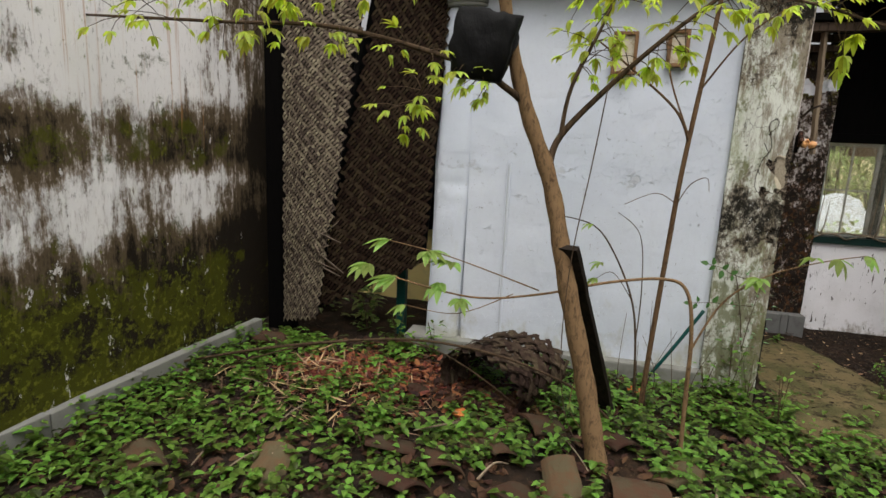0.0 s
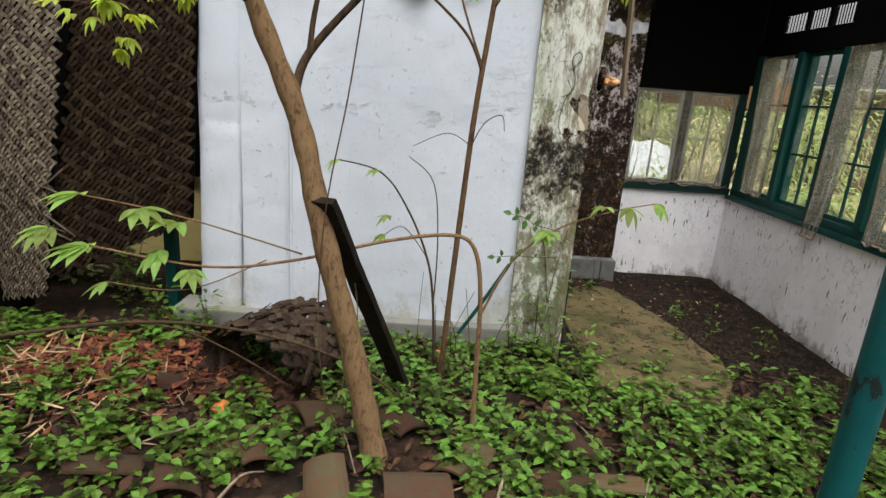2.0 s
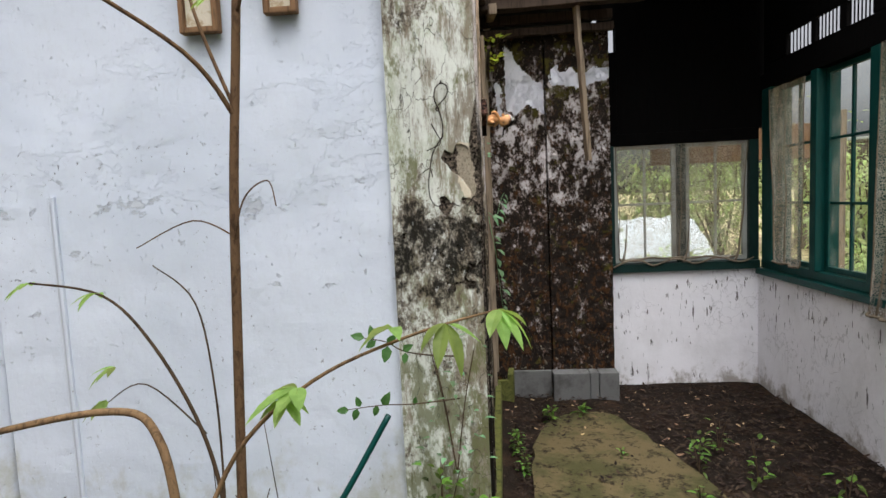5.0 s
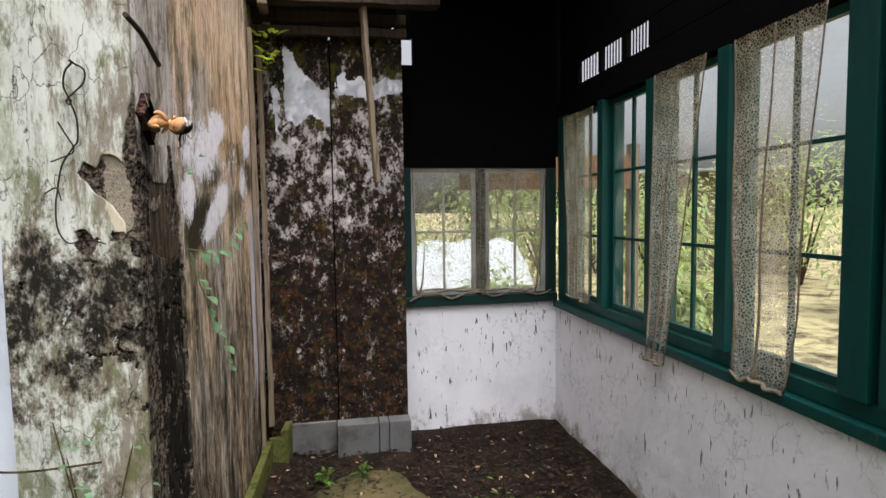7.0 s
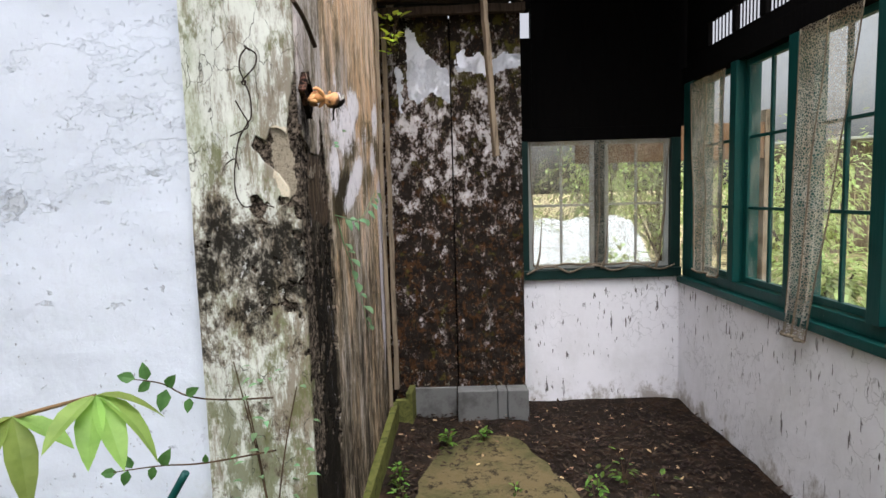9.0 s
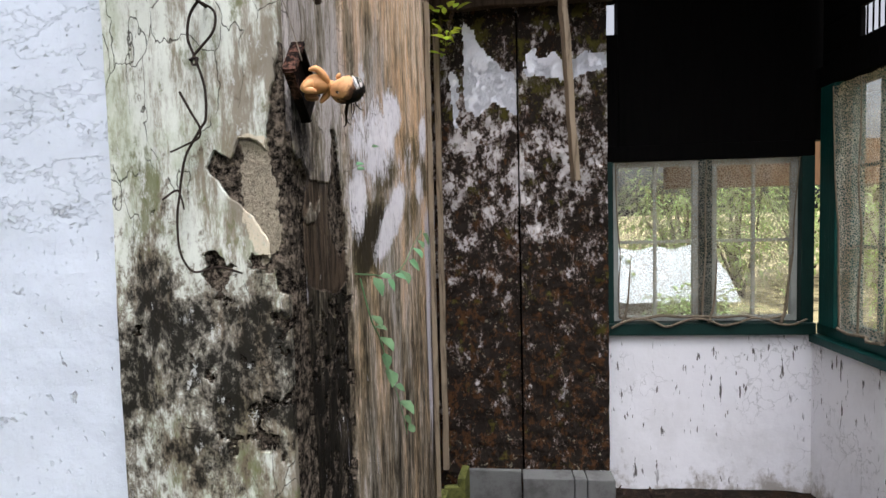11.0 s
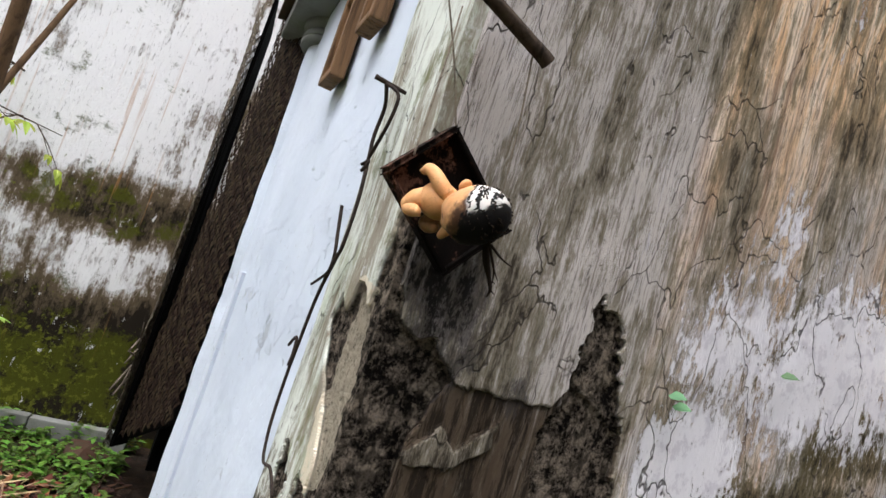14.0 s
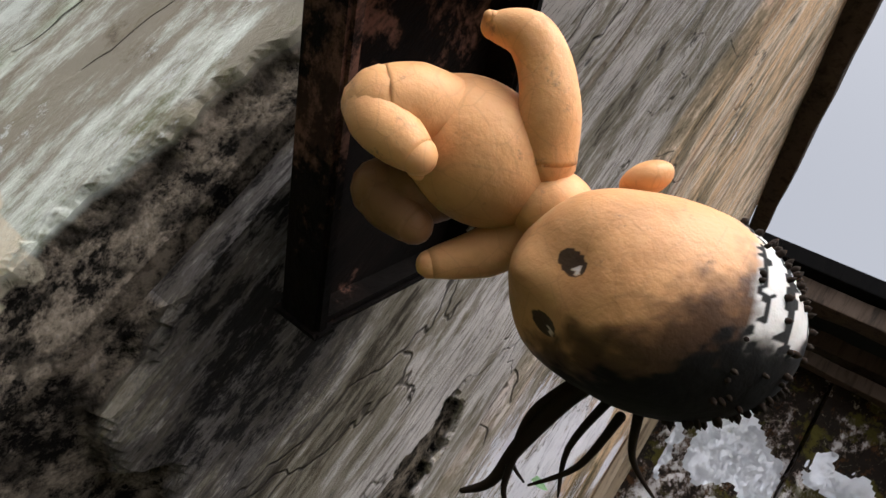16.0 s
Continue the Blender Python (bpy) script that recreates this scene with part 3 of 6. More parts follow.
def wobbly(name, origin, u, v, nu, nv, depth, material, amount=0.006, parent=None, masks=None, scale=3.0, push=None):
    """A wall slab with an uneven face: origin, the two edge vectors, counts (or the steps from 0 to 1), thickness along -(u x v)."""
    o, u, v = Vector(origin), Vector(u), Vector(v)
    n = u.cross(v).normalized()
    us = nu if isinstance(nu, list) else [i / nu for i in range(nu + 1)]
    vs = nv if isinstance(nv, list) else [j / nv for j in range(nv + 1)]
    nu, nv = len(us) - 1, len(vs) - 1
    verts, faces = [], []
    flat = []
    for b in vs:
        for a in us:
            p = o + u * a + v * b
            d = amount * (noise.fractal(p * scale, 0.7, 2.0, 4))
            if push:
                d += push(p)
            flat.append(p)
            verts.append(p + n * d)
    w = nu + 1
    for j in range(nv):
        for i in range(nu):
            faces.append((j * w + i, j * w + i + 1, (j + 1) * w + i + 1, (j + 1) * w + i))
    k = len(verts)
    rim = [i for i in range(nu + 1)] + [j * w + nu for j in range(1, nv + 1)] + [nv * w + i for i in range(nu - 1, -1, -1)] + [j * w for j in range(nv - 1, 0, -1)]
    for r in rim:
        verts.append(flat[r] - n * depth)
        flat.append(flat[r])
    for a in range(len(rim)):
        b = (a + 1) % len(rim)
        faces.append((rim[b], rim[a], k + a, k + b))
    faces.append(tuple(k + a for a in range(len(rim) - 1, -1, -1)))
    ob = raw(name, verts, faces, material, parent)
    for key, fn in (masks or {}).items():
        at = ob.data.attributes.new(key, "FLOAT", "POINT")
        at.data.foreach_set("value", [fn(q) for q in flat])
    return ob


def tube(bm, pts, radii, sides=8, cap=True):
    """A tapered tube through points."""
    rings = []
    pts = [Vector(p) for p in pts]
    side = None
    for i, p in enumerate(pts):
        d = (pts[min(i + 1, len(pts) - 1)] - pts[max(i - 1, 0)]).normalized()
        if side is None:
            side = d.orthogonal().normalized()
        side = (side - d * side.dot(d)).normalized()
        up = d.cross(side)
        r = radii[i] if not isinstance(radii, (int, float)) else radii
        rings.append([bm.verts.new(p + (side * math.cos(a) + up * math.sin(a)) * r) for a in [2 * math.pi * k / sides for k in range(sides)]])
    for a, b in zip(rings, rings[1:]):
        for k in range(sides):
            f = bm.faces.new((a[k], a[(k + 1) % sides], b[(k + 1) % sides], b[k]))
            f.smooth = True
    if cap:
        bm.faces.new(rings[0][::-1])
        bm.faces.new(rings[-1])


def curve_points(pts, per=6):
    """Smooth (Catmull-Rom) points through the ones given."""
    p = [Vector(q) for q in pts]
    out = []
    for i in range(len(p) - 1):
        a, b, c, d = p[max(i - 1, 0)], p[i], p[i + 1], p[min(i + 2, len(p) - 1)]
        for k in range(per):
            t = k / per
            out.append(0.5 * ((2 * b) + (c - a) * t + (2 * a - 5 * b + 4 * c - d) * t * t + (3 * b - a - 3 * c + d) * t * t * t))
    out.append(p[-1])
    return out


def lerp_radii(r, n):
    return [r[0] + (r[1] - r[0]) * i / (n - 1) for i in range(n)]


def thing(name, place, label, category, group=""):
    return tagged(new(name), label, category, group) if place is None else tagged(_at(new(name), place), label, category, group)


def _at(ob, place):
    ob.location = place
    ob.empty_display_size = 0.1
    return ob


def structure(ob, label="", category=""):
    return tagged(ob, label, category, kind="structure")


def smooth01(a, b, x):
    t = max(0.0, min(1.0, (x - a) / (b - a)))
    return t * t * (3 - 2 * t)


# ---- ground: garden, terrace and the land beyond, one sheet ----
def ground_z(x, y):
    g = 0.13 * smooth01(2.1, 1.5, x) * smooth01(-2.4, -1.9, x)
    g += 0.06 * math.exp(-((x + 0.7) ** 2 + (y - 4.7) ** 2) / 0.35) + 0.05 * math.exp(-((x - 0.5) ** 2 + (y - 4.1) ** 2) / 0.4)
    near = 1.0 if -3 < x < 4.5 and -1 < y < 9 else 0.0
    return g + near * 0.025 * noise.fractal(Vector((x * 2.2, y * 2.2, 0.3)), 0.8, 2.0, 4)


def build_ground():
    xs = [-400, -120, -40, -14, -7, -4] + [-3 + 0.06 * i for i in range(130)] + [5.2, 6, 8, 12, 20, 45, 130, 400]
    ys = [-400, -120, -40, -14, -6, -3] + [-2 + 0.06 * i for i in range(180)] + [9.2, 10, 12, 16, 25, 50, 130, 400]
    verts = [(x, y, ground_z(x, y)) for y in ys for x in xs]
    w = len(xs)
    faces = [(j * w + i, j * w + i + 1, (j + 1) * w + i + 1, (j + 1) * w + i) for j in range(len(ys) - 1) for i in range(w - 1)]
    structure(raw("ground", verts, faces, GROUND, smooth=True), "dark earth strewn with leaf litter", "ground")


build_ground()

# ---- walls ----
structure(wobbly("wall_west", (-2.15, 6.3, -0.2), (0, -9.3, 0), (0, 0, 3.6), 90, 40, 0.2, LEFT_PLASTER, 0.012), "tall garden wall of white plaster under moss and black mould", "wall").rotation_euler = (0, 0, 0)
structure(wobbly("wall_front", (-0.2, 5.30, 0.2), (1.72, 0, 0), (0, 0, 2.5), 50, 70, 0.16, WHITE_PLASTER, 0.005), "bluish white limewashed house wall, cracked and speckled", "wall")


def front_column():
    """The rounded end of the white wall: a shallow half-round pilaster."""
    bm = bmesh.new()
    rings = []
    for k in range(61):
        z = 0.16 + 2.5 * k / 60
        ring = []
        for i in range(15):
            a = math.pi * i / 14
            x = -0.325 + 0.125 * math.cos(a)
            y = 5.33 - 0.055 * math.sin(a)
            swell = 0.008 * noise.noise(Vector((x * 6, 3, z * 5)))
            if 1.36 < z < 1.44:
                swell -= 0.012 * (0.5 + noise.noise(Vector((x * 30, 1, z * 20))))
            lean = -0.05 * (1.2 - z)
            ring.append(bm.verts.new((x + lean * 0.6, y - swell, z)))
        rings.append(ring)
    for a, b in zip(rings, rings[1:]):
        for i in range(14):
            f = bm.faces.new((a[i + 1], a[i], b[i], b[i + 1]))
            f.smooth = True
    structure(part("wall_column", bm, WHITE_PLASTER), "rounded white end of the limewashed house wall", "wall column")


front_column()
structure(box("trim_batten", 0.068, 0.096, 5.286, 5.31, 0.25, 1.56, WHITE_PLASTER, bevel=0.003), "narrow white batten down the limewashed wall", "trim")
structure(box("wall_front_return", -0.46, -0.2, 5.345, 9.0, 0, 2.7, WHITE_PLASTER, bevel=0.01), "white side of the limewashed house", "wall")
structure(box("plinth", -0.62, 1.46, 5.22, 5.46, -0.2, 0.25, CEMENT, bevel=0.012), "grey cement plinth along the white wall", "plinth")


# pillar: front face, then the side wall round the corner
def inside(poly, x, y):
    hit = False
    for (ax, ay), (bx, by) in zip(poly, poly[1:] + poly[:1]):
        if (ay > y) != (by > y) and x < (bx - ax) * (y - ay) / (by - ay) + ax:
            hit = not hit
    return hit


def ragged(poly, s, z, amount=0.004, seed=0.0):
    """How far inside a torn outline a place lies: 0 outside, 1 inside, with a narrow ramp."""
    if not (min(p[0] for p in poly) - 0.03 < s < max(p[0] for p in poly) + 0.03 and min(p[1] for p in poly) - 0.03 < z < max(p[1] for p in poly) + 0.03):
        return 0.0
    s += noise.fractal(Vector((s * 38, z * 38, seed)), 0.8, 2.1, 4) * amount
    z += noise.fractal(Vector((s * 38, z * 38, seed + 9)), 0.8, 2.1, 4) * amount
    near = 1.0
    for (ax, ay), (bx, by) in zip(poly, poly[1:] + poly[:1]):
        ux, uy = bx - ax, by - ay
        t = max(0.0, min(1.0, ((s - ax) * ux + (z - ay) * uy) / (ux * ux + uy * uy)))
        near = min(near, (s - ax - t * ux) ** 2 + (z - ay - t * uy) ** 2)
    d = math.sqrt(near) * (1 if inside(poly, s, z) else -1)
    return smooth01(-0.0025, 0.0025, d)


def steps(*runs):
    out = [runs[0][0]]
    for a, b, n in runs:
        out += [a + (b - a) * i / n for i in range(1, n + 1)]
    return out


SCAR = [(1.648, 1.63), (1.662, 1.657), (1.690, 1.640), (1.706, 1.676), (1.740, 1.672), (1.751, 1.655), (1.754, 1.684), (1.760, 1.722), (1.767, 1.757), (1.782, 1.83), (1.82, 1.83), (1.82, 1.40), (1.765, 1.42), (1.752, 1.50), (1.726, 1.548), (1.69, 1.575)]
CREAM = [(1.706, 1.55), (1.706, 1.68), (1.752, 1.68), (1.775, 1.50), (1.74, 1.46)]


def peel_front(p):
    if not 0.5 < p.z < 1.9:
        return 0.0
    a = ragged(SCAR, p.x, p.z)
    n = noise.fractal(Vector((p.x * 16, 3.1, p.z * 16)), 0.7, 2.1, 6)
    return max(a, smooth01(0.0, 0.10, n - 0.25 - 1.2 * abs(p.z - 1.32) - 1.6 * max(0.0, 1.72 - p.x)) if p.z < 1.6 else 0.0)


def cream_front(p):
    return ragged(CREAM, p.x, p.z, 0.01, 3.0) if 1.4 < p.z < 1.7 else 0.0


structure(wobbly("pillar_front", (1.452, 5.235, -0.05), (0.331, 0, 0), (0, 0, 2.9), 150, steps((0, 0.42, 130), (0.42, 0.69, 330), (0.69, 1.0, 70)), 0.07, PILLAR_PLASTER, 0.004, masks={"peel": peel_front, "cream": cream_front}, push=lambda p: -0.008 * peel_front(p) - 0.034 * smooth01(1.60, 1.45, p.x)), "stained pillar with flaking limewash over brown render", "pillar")

SKIN_LEFT = [(5.20, 1.84), (5.238, 1.80), (5.243, 1.75), (5.245, 1.706), (5.252, 1.69), (5.260, 1.655), (5.285, 1.643), (5.298, 1.646), (5.327, 1.612), (5.30, 1.55), (5.29, 1.40), (5.32, 1.2), (5.36, 0.7), (5.20, 0.7)]
SKIN_RIGHT = [(5.468, 1.74), (5.50, 1.72), (5.548, 1.60), (5.552, 1.47), (5.52, 1.45), (5.46, 1.50), (5.44, 1.58), (5.463, 1.636)]
COAT = [(5.285, 1.645), (5.327, 1.612), (5.442, 1.611), (5.465, 1.64), (5.55, 1.60), (5.555, 1.40), (5.50, 1.38), (5.454, 1.386), (5.36, 1.405), (5.297, 1.42)]
CHIPS = [(5.295, 1.535), (5.335, 1.575), (5.352, 1.55), (5.39, 1.585), (5.392, 1.56), (5.345, 1.528)]


def peel_side(p):
    if p.y > 5.57 or not 0.6 < p.z < 1.9:
        return 0.0
    a = max(ragged(SKIN_LEFT, p.y, p.z), ragged(SKIN_RIGHT, p.y, p.z, 0.010))
    n = noise.fractal(Vector((7.7, p.y * 18, p.z * 18)), 0.7, 2.1, 5)
    return max(a, smooth01(0.0, 0.03, 1.395 - p.z) * smooth01(0.0, 0.10, n - 0.1))


def coat_side(p):
    if p.y > 5.56 or not 1.3 < p.z < 1.7:
        return 0.0
    return ragged(COAT, p.y, p.z) * (1.0 - ragged(CHIPS, p.y, p.z, 0.006, 2.0))


# what lies on the streaked wall: centre (y, z), half sizes, slope, strength
FLAKES = [(5.86, 1.76, 0.32, 0.12, 0.15, 1.1), (6.08, 1.54, 0.25, 0.075, 0.38, 1.6), (6.12, 1.87, 0.17, 0.07, 0.1, 1.5), (6.85, 1.90, 0.12, 0.09, 0.3, 1.3), (6.70, 1.67, 0.13, 0.10, 0.0, 0.9), (5.63, 1.58, 0.11, 0.09, 0.3, 1.1), (6.35, 1.74, 0.2, 0.07, 0.2, 0.6), (5.72, 1.86, 0.05, 0.09, 0.0, 0.8)]
OLIVES = [(5.76, 1.49, 0.22, 0.10, 0.30, 1.3), (6.0, 1.66, 0.22, 0.05, 0.25, 0.8), (6.55, 1.80, 0.3, 0.10, 0.0, 0.6), (6.45, 1.55, 0.22, 0.10, 0.3, 0.7), (6.9, 1.72, 0.22, 0.10, 0.0, 0.8)]


def blot(spots, y, z):
    best = 0.0
    for cy, cz, ry, rz, slope, k in spots:
        d = math.hypot((y - cy) / ry, (z - cz - slope * (y - cy)) / rz)
        best = max(best, k * smooth01(1.6, 0.3, d))
    return best


def flake_side(p):
    if p.y < 5.55 or not 1.3 < p.z < 2.15:
        return 0.0
    return blot(FLAKES, p.y, p.z) * smooth01(5.555, 5.575, p.y)


def olive_side(p):
    if p.y < 5.55 or not 1.3 < p.z < 2.05:
        return 0.0
    return blot(OLIVES, p.y, p.z) * smooth01(5.555, 5.575, p.y)


# mask of the painted tray shadow and the stain in it
def shadow_stain_side(p):
    if p.y > 5.5 or not 1.5 < p.z < 1.85:
        return 0.0
    return blot([(5.29, 1.70, 0.06, 0.06, -0.5, 1.0), (5.30, 1.64, 0.05, 0.06, 0.0, 0.7), (5.40, 1.62, 0.02, 0.03, 0.0, 0.6)], p.y, p.z) * smooth01(1.84, 1.78, p.z)


def lilac_side(p):
    return 0.75 * smooth01(6.72, 6.95, p.y) * smooth01(1.68, 1.5, p.z) * smooth01(0.2, 0.8, p.z)


structure(wobbly("wall_terrace_west", (1.795, 5.252, -0.1), (0, 2.014, 0), (0, 0, 2.85), steps((0, 0.165, 150), (0.165, 1.0, 150)), steps((0, 0.45, 120), (0.45, 0.71, 320), (0.71, 1.0, 70)), 0.2, SIDE_PLASTER, 0.004, masks={"peel": peel_side, "brown": coat_side, "flake": flake_side, "olive": olive_side, "lilac": lilac_side, "shadow_stain": shadow_stain_side}, push=lambda p: -0.008 * peel_side(p) - 0.004 * coat_side(p) + (0.010 if p.y > 5.555 else 0.0)), "side wall of streaked grey plaster with white flakes", "wall")


SKIN_WEST = [(1.975, 2.54), (2.03, 2.50), (2.06, 2.41), (2.11, 2.36), (2.17, 2.30), (2.245, 2.26), (2.25, 2.06), (2.19, 2.09), (2.12, 2.13), (2.07, 2.08), (2.02, 2.06), (1.975, 2.12)]
SKIN_EAST = [(2.285, 2.25), (2.295, 2.35), (2.33, 2.39), (2.37, 2.33), (2.43, 2.36), (2.50, 2.30), (2.60, 2.36), (2.70, 2.34), (2.70, 2.27), (2.6, 2.25), (2.5, 2.21), (2.4, 2.235)]
SKIN_STRIP = [(1.90, 2.30), (1.945, 2.28), (1.94, 2.0), (1.915, 2.02)]


def skin_pilaster(p):
    if not 1.9 < p.z < 2.6:
        return 0.0
    return max(ragged(q, p.x, p.z, 0.016, 5.0) for q in (SKIN_WEST, SKIN_EAST, SKIN_STRIP))


structure(wobbly("wall_pilaster_east", (2.255, 7.25, 0.2), (0.44, 0, 0), (0, 0, 2.45), 64, 190, 0.22, BLACK_PLASTER, 0.012, masks={"skin": skin_pilaster}, scale=8), "plaster pier blackened by mould", "wall")
structure(wobbly("wall_pilaster_west", (1.80, 7.275, 0.0), (0.446, 0, 0), (0, 0, 2.65), 64, 190, 0.22, BLACK_PLASTER, 0.012, masks={"skin": skin_pilaster}, scale=8), "plaster pier blackened by mould", "wall")

# black sheet in place of the shade in the gap
structure(box("wall_pier_core", 1.85, 2.66, 7.34, 7.44, 0.0, 2.6, SHADE_BLACK_WOOD), "black backing that stands for the shade between the two plaster piers", "wall")

# terrace: low walls under the windows, dark boards above them
structure(wobbly("wall_north_low", (2.70, 7.47, -0.1), (1.1, 0, 0), (0, 0, 0.97), 40, 34, 0.15, LOW_PLASTER, 0.004), "low white plastered wall under the window, scuffed and cobwebbed", "wall")
structure(wobbly("wall_east_low", (3.80, 7.62, -0.1), (0, -6.6, 0), (0, 0, 0.93), 200, 34, 0.15, LOW_PLASTER, 0.004), "long low white wall under the windows, streaked with black", "wall")
# boards over the window carry their shade as black colour
upper = structure(new("wall_north_upper"), "boards above the end window, coloured black for shade, with a gap to the sky", "wall")
box("board", 2.80, 4.0, 7.48, 7.58, 1.902, 3.1, SHADE_BLACK_WOOD, upper)
box("board", 2.68, 2.798, 7.48, 7.58, 1.902, 2.50, SHADE_BLACK_WOOD, upper)
box("board", 2.68, 2.798, 7.48, 7.58, 2.69, 3.1, SHADE_BLACK_WOOD, upper)
structure(box("ceiling", 2.72, 3.95, 6.5, 7.9, 3.1, 3.16, SHADE_BLACK_WOOD), "boarded terrace ceiling, coloured black for its deep shade", "ceiling")

DARK_GREEN = mat_paint("blackened_green_paint", (0.008, 0.03, 0.025), (0.03, 0.03, 0.025), 0.5, 0.5)


# ---- windows ----
def sash(thing_ob, axis, at, a0, a1, z0, z1, cols, rows, bar, paint, depth=0.03, name="sash"):
    """One glazed sash in a wall plane. axis 0: spans x at y = at; axis 1: spans y at x = at."""
    def piece(nm, p0, p1, q0, q1, t, mat, par, bev=0.002):
        if axis == 0:
            return box(nm, p0, p1, at - t / 2, at + t / 2, q0, q1, mat, par, bev)
        return box(nm, at - t / 2, at + t / 2, p0, p1, q0, q1, mat, par, bev)
    fr = piece(name + "_stile", a0, a0 + bar, z0, z1, depth, paint, thing_ob)
    piece(name + "_stile", a1 - bar, a1, z0, z1, depth, paint, thing_ob)
    piece(name + "_rail", a0 + bar, a1 - bar, z0, z0 + bar, depth, paint, thing_ob)
    piece(name + "_rail", a0 + bar, a1 - bar, z1 - bar, z1, depth, paint, thing_ob)
    w, h = (a1 - a0 - 2 * bar), (z1 - z0 - 2 * bar)
    mb = 0.016
    for i in range(1, cols):
        c = a0 + bar + w * i / cols
        piece("muntin", c - mb / 2, c + mb / 2, z0 + bar, z1 - bar, depth * 0.6, paint, thing_ob, 0.0015)
    for j in range(1, rows):
        c = z0 + bar + h * j / rows
        piece("muntin", a0 + bar, a1 - bar, c - mb / 2, c + mb / 2, depth * 0.5, paint, thing_ob, 0.0015)
    for i in range(cols):
        for j in range(rows):
            g = piece("pane", a0 + bar + w * i / cols, a0 + bar + w * (i + 1) / cols, z0 + bar + h * j / rows, z0 + bar + h * (j + 1) / rows, 0.003, GLASS, thing_ob, 0.0)
            g.visible_shadow = False
    return fr


def window_north():
    w = structure(new("window_1"), "end window of eight panes in a dark green frame", "window")
    y = 7.51
    box("window_frame", 2.70, 2.765, 7.46, 7.58, 0.87, 1.817, DARK_GREEN, w)
    box("window_frame", 3.735, 3.80, 7.46, 7.58, 0.87, 1.817, DARK_GREEN, w)
    box("window_frame", 2.70, 3.80, 7.46, 7.58, 1.818, 1.90, SHADE_BLACK_WOOD, w)
    box("window_sill", 2.70, 3.80, 7.435, 7.60, 0.872, 0.935, DARK_GREEN, w)
    box("window_frame", 3.225, 3.285, 7.47, 7.57, 0.935, 1.817, DARK_GREEN, w)
    sash(w, 0, y, 2.768, 3.222, 0.94, 1.815, 2, 2, 0.03, PALE_PAINT)
    sash(w, 0, y, 3.288, 3.732, 0.94, 1.815, 2, 2, 0.03, PALE_PAINT)


def window_east():
    w = structure(new("window_2"), "row of tall green casement windows with dusty panes", "window")
    x = 3.86
    box("window_sill", 3.775, 3.95, 2.4, 7.46, 0.832, 0.875, GREEN_PAINT, w)
    box("bottom_rail", 3.815, 3.93, 2.4, 7.46, 0.877, 0.935, GREEN_PAINT, w)
    box("head_rail", 3.80, 3.93, 2.4, 7.46, 2.155, 2.26, SHADE_BLACK_WOOD, w)
    for a, b in ((7.27, 7.40), (6.735, 6.80), (6.20, 6.27), (5.665, 5.735), (5.045, 5.145), (4.0, 4.15), (2.4, 3.2)):
        box("post", 3.79, 3.93, a, b, 0.937, 2.153, GREEN_PAINT, w)
    box("post", 3.825, 3.93, 5.01, 5.042, 0.937, 2.153, DARK_GREEN, w)
    box("post", 3.79, 3.93, 4.86, 5.007, 0.937, 2.153, GREEN_PAINT, w)
    for a, b in ((6.802, 7.268), (6.272, 6.733), (5.737, 6.198), (5.147, 5.663), (4.152, 4.858), (3.202, 3.998)):
        sash(w, 1, x, a, b, 0.94, 2.15, 2, 3, 0.032, GREEN_PAINT)
    return w


window_north()
window_east()


def vents():
    # boarding and slats are black in colour to stand for shade
    v = structure(new("wall_east_upper"), "boarding with slatted vents above the windows, coloured black for shade", "wall")
    x0, x1 = 3.83, 3.855
    box("board", x0, x1, 2.2, 7.46, 2.262, 2.33, SHADE_BLACK_WOOD, v)
    box("board", x0, x1, 2.2, 7.46, 2.47, 3.1, SHADE_BLACK_WOOD, v)
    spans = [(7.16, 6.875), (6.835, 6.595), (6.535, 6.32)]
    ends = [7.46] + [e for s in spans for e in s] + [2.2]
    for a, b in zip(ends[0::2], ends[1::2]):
        box("board", x0, x1, b, a, 2.332, 2.468, SHADE_BLACK_WOOD, v)
    for a, b in spans:
        n = 7
        for i in range(1, n):
            c = b + (a - b) * i / n
            box("slat", x0 + 0.004, x0 + 0.008, c - 0.005, c + 0.005, 2.332, 2.468, SHADE_BLACK_WOOD, v, 0.001)


vents()


# ---- leaves ----
def leaf(verts, faces, pos, way, up, length, width, fold=0.25, droop=0.3):
    """One ovate leaf, folded along its midrib and bending down to its tip."""
    way = way.normalized()
    side = way.cross(up)
    side = side.normalized() if side.length > 1e-4 else way.orthogonal().normalized()
    nrm = side.cross(way)
    k = len(verts)
    rows = ((0.0, 0.0), (0.3, 1.0), (0.65, 0.8), (1.0, 0.0))
    if length > 0.065:
        rows = ((0.0, 0.0), (0.12, 0.5), (0.3, 0.92), (0.48, 1.0), (0.68, 0.8), (0.86, 0.42), (1.0, 0.0))
    for t, w in rows:
        mid = pos + way * (length * t) - nrm * (droop * length * t * t)
        verts.append(mid)
        if w:
            lift = nrm * (fold * width * w)
            verts.append(mid + side * (width * 0.5 * w) + lift)
            verts.append(mid - side * (width * 0.5 * w) + lift)
    faces.extend(((k, k + 1, k + 2), (k, k + 3, k + 1)))
    for j in range(k + 1, len(verts) - 4, 3):
        faces.extend(((j, j + 3, j + 4, j + 1), (j, j + 2, j + 5, j + 3)))
    j = len(verts) - 4
    faces.extend(((j, j + 3, j + 1), (j, j + 2, j + 3)))


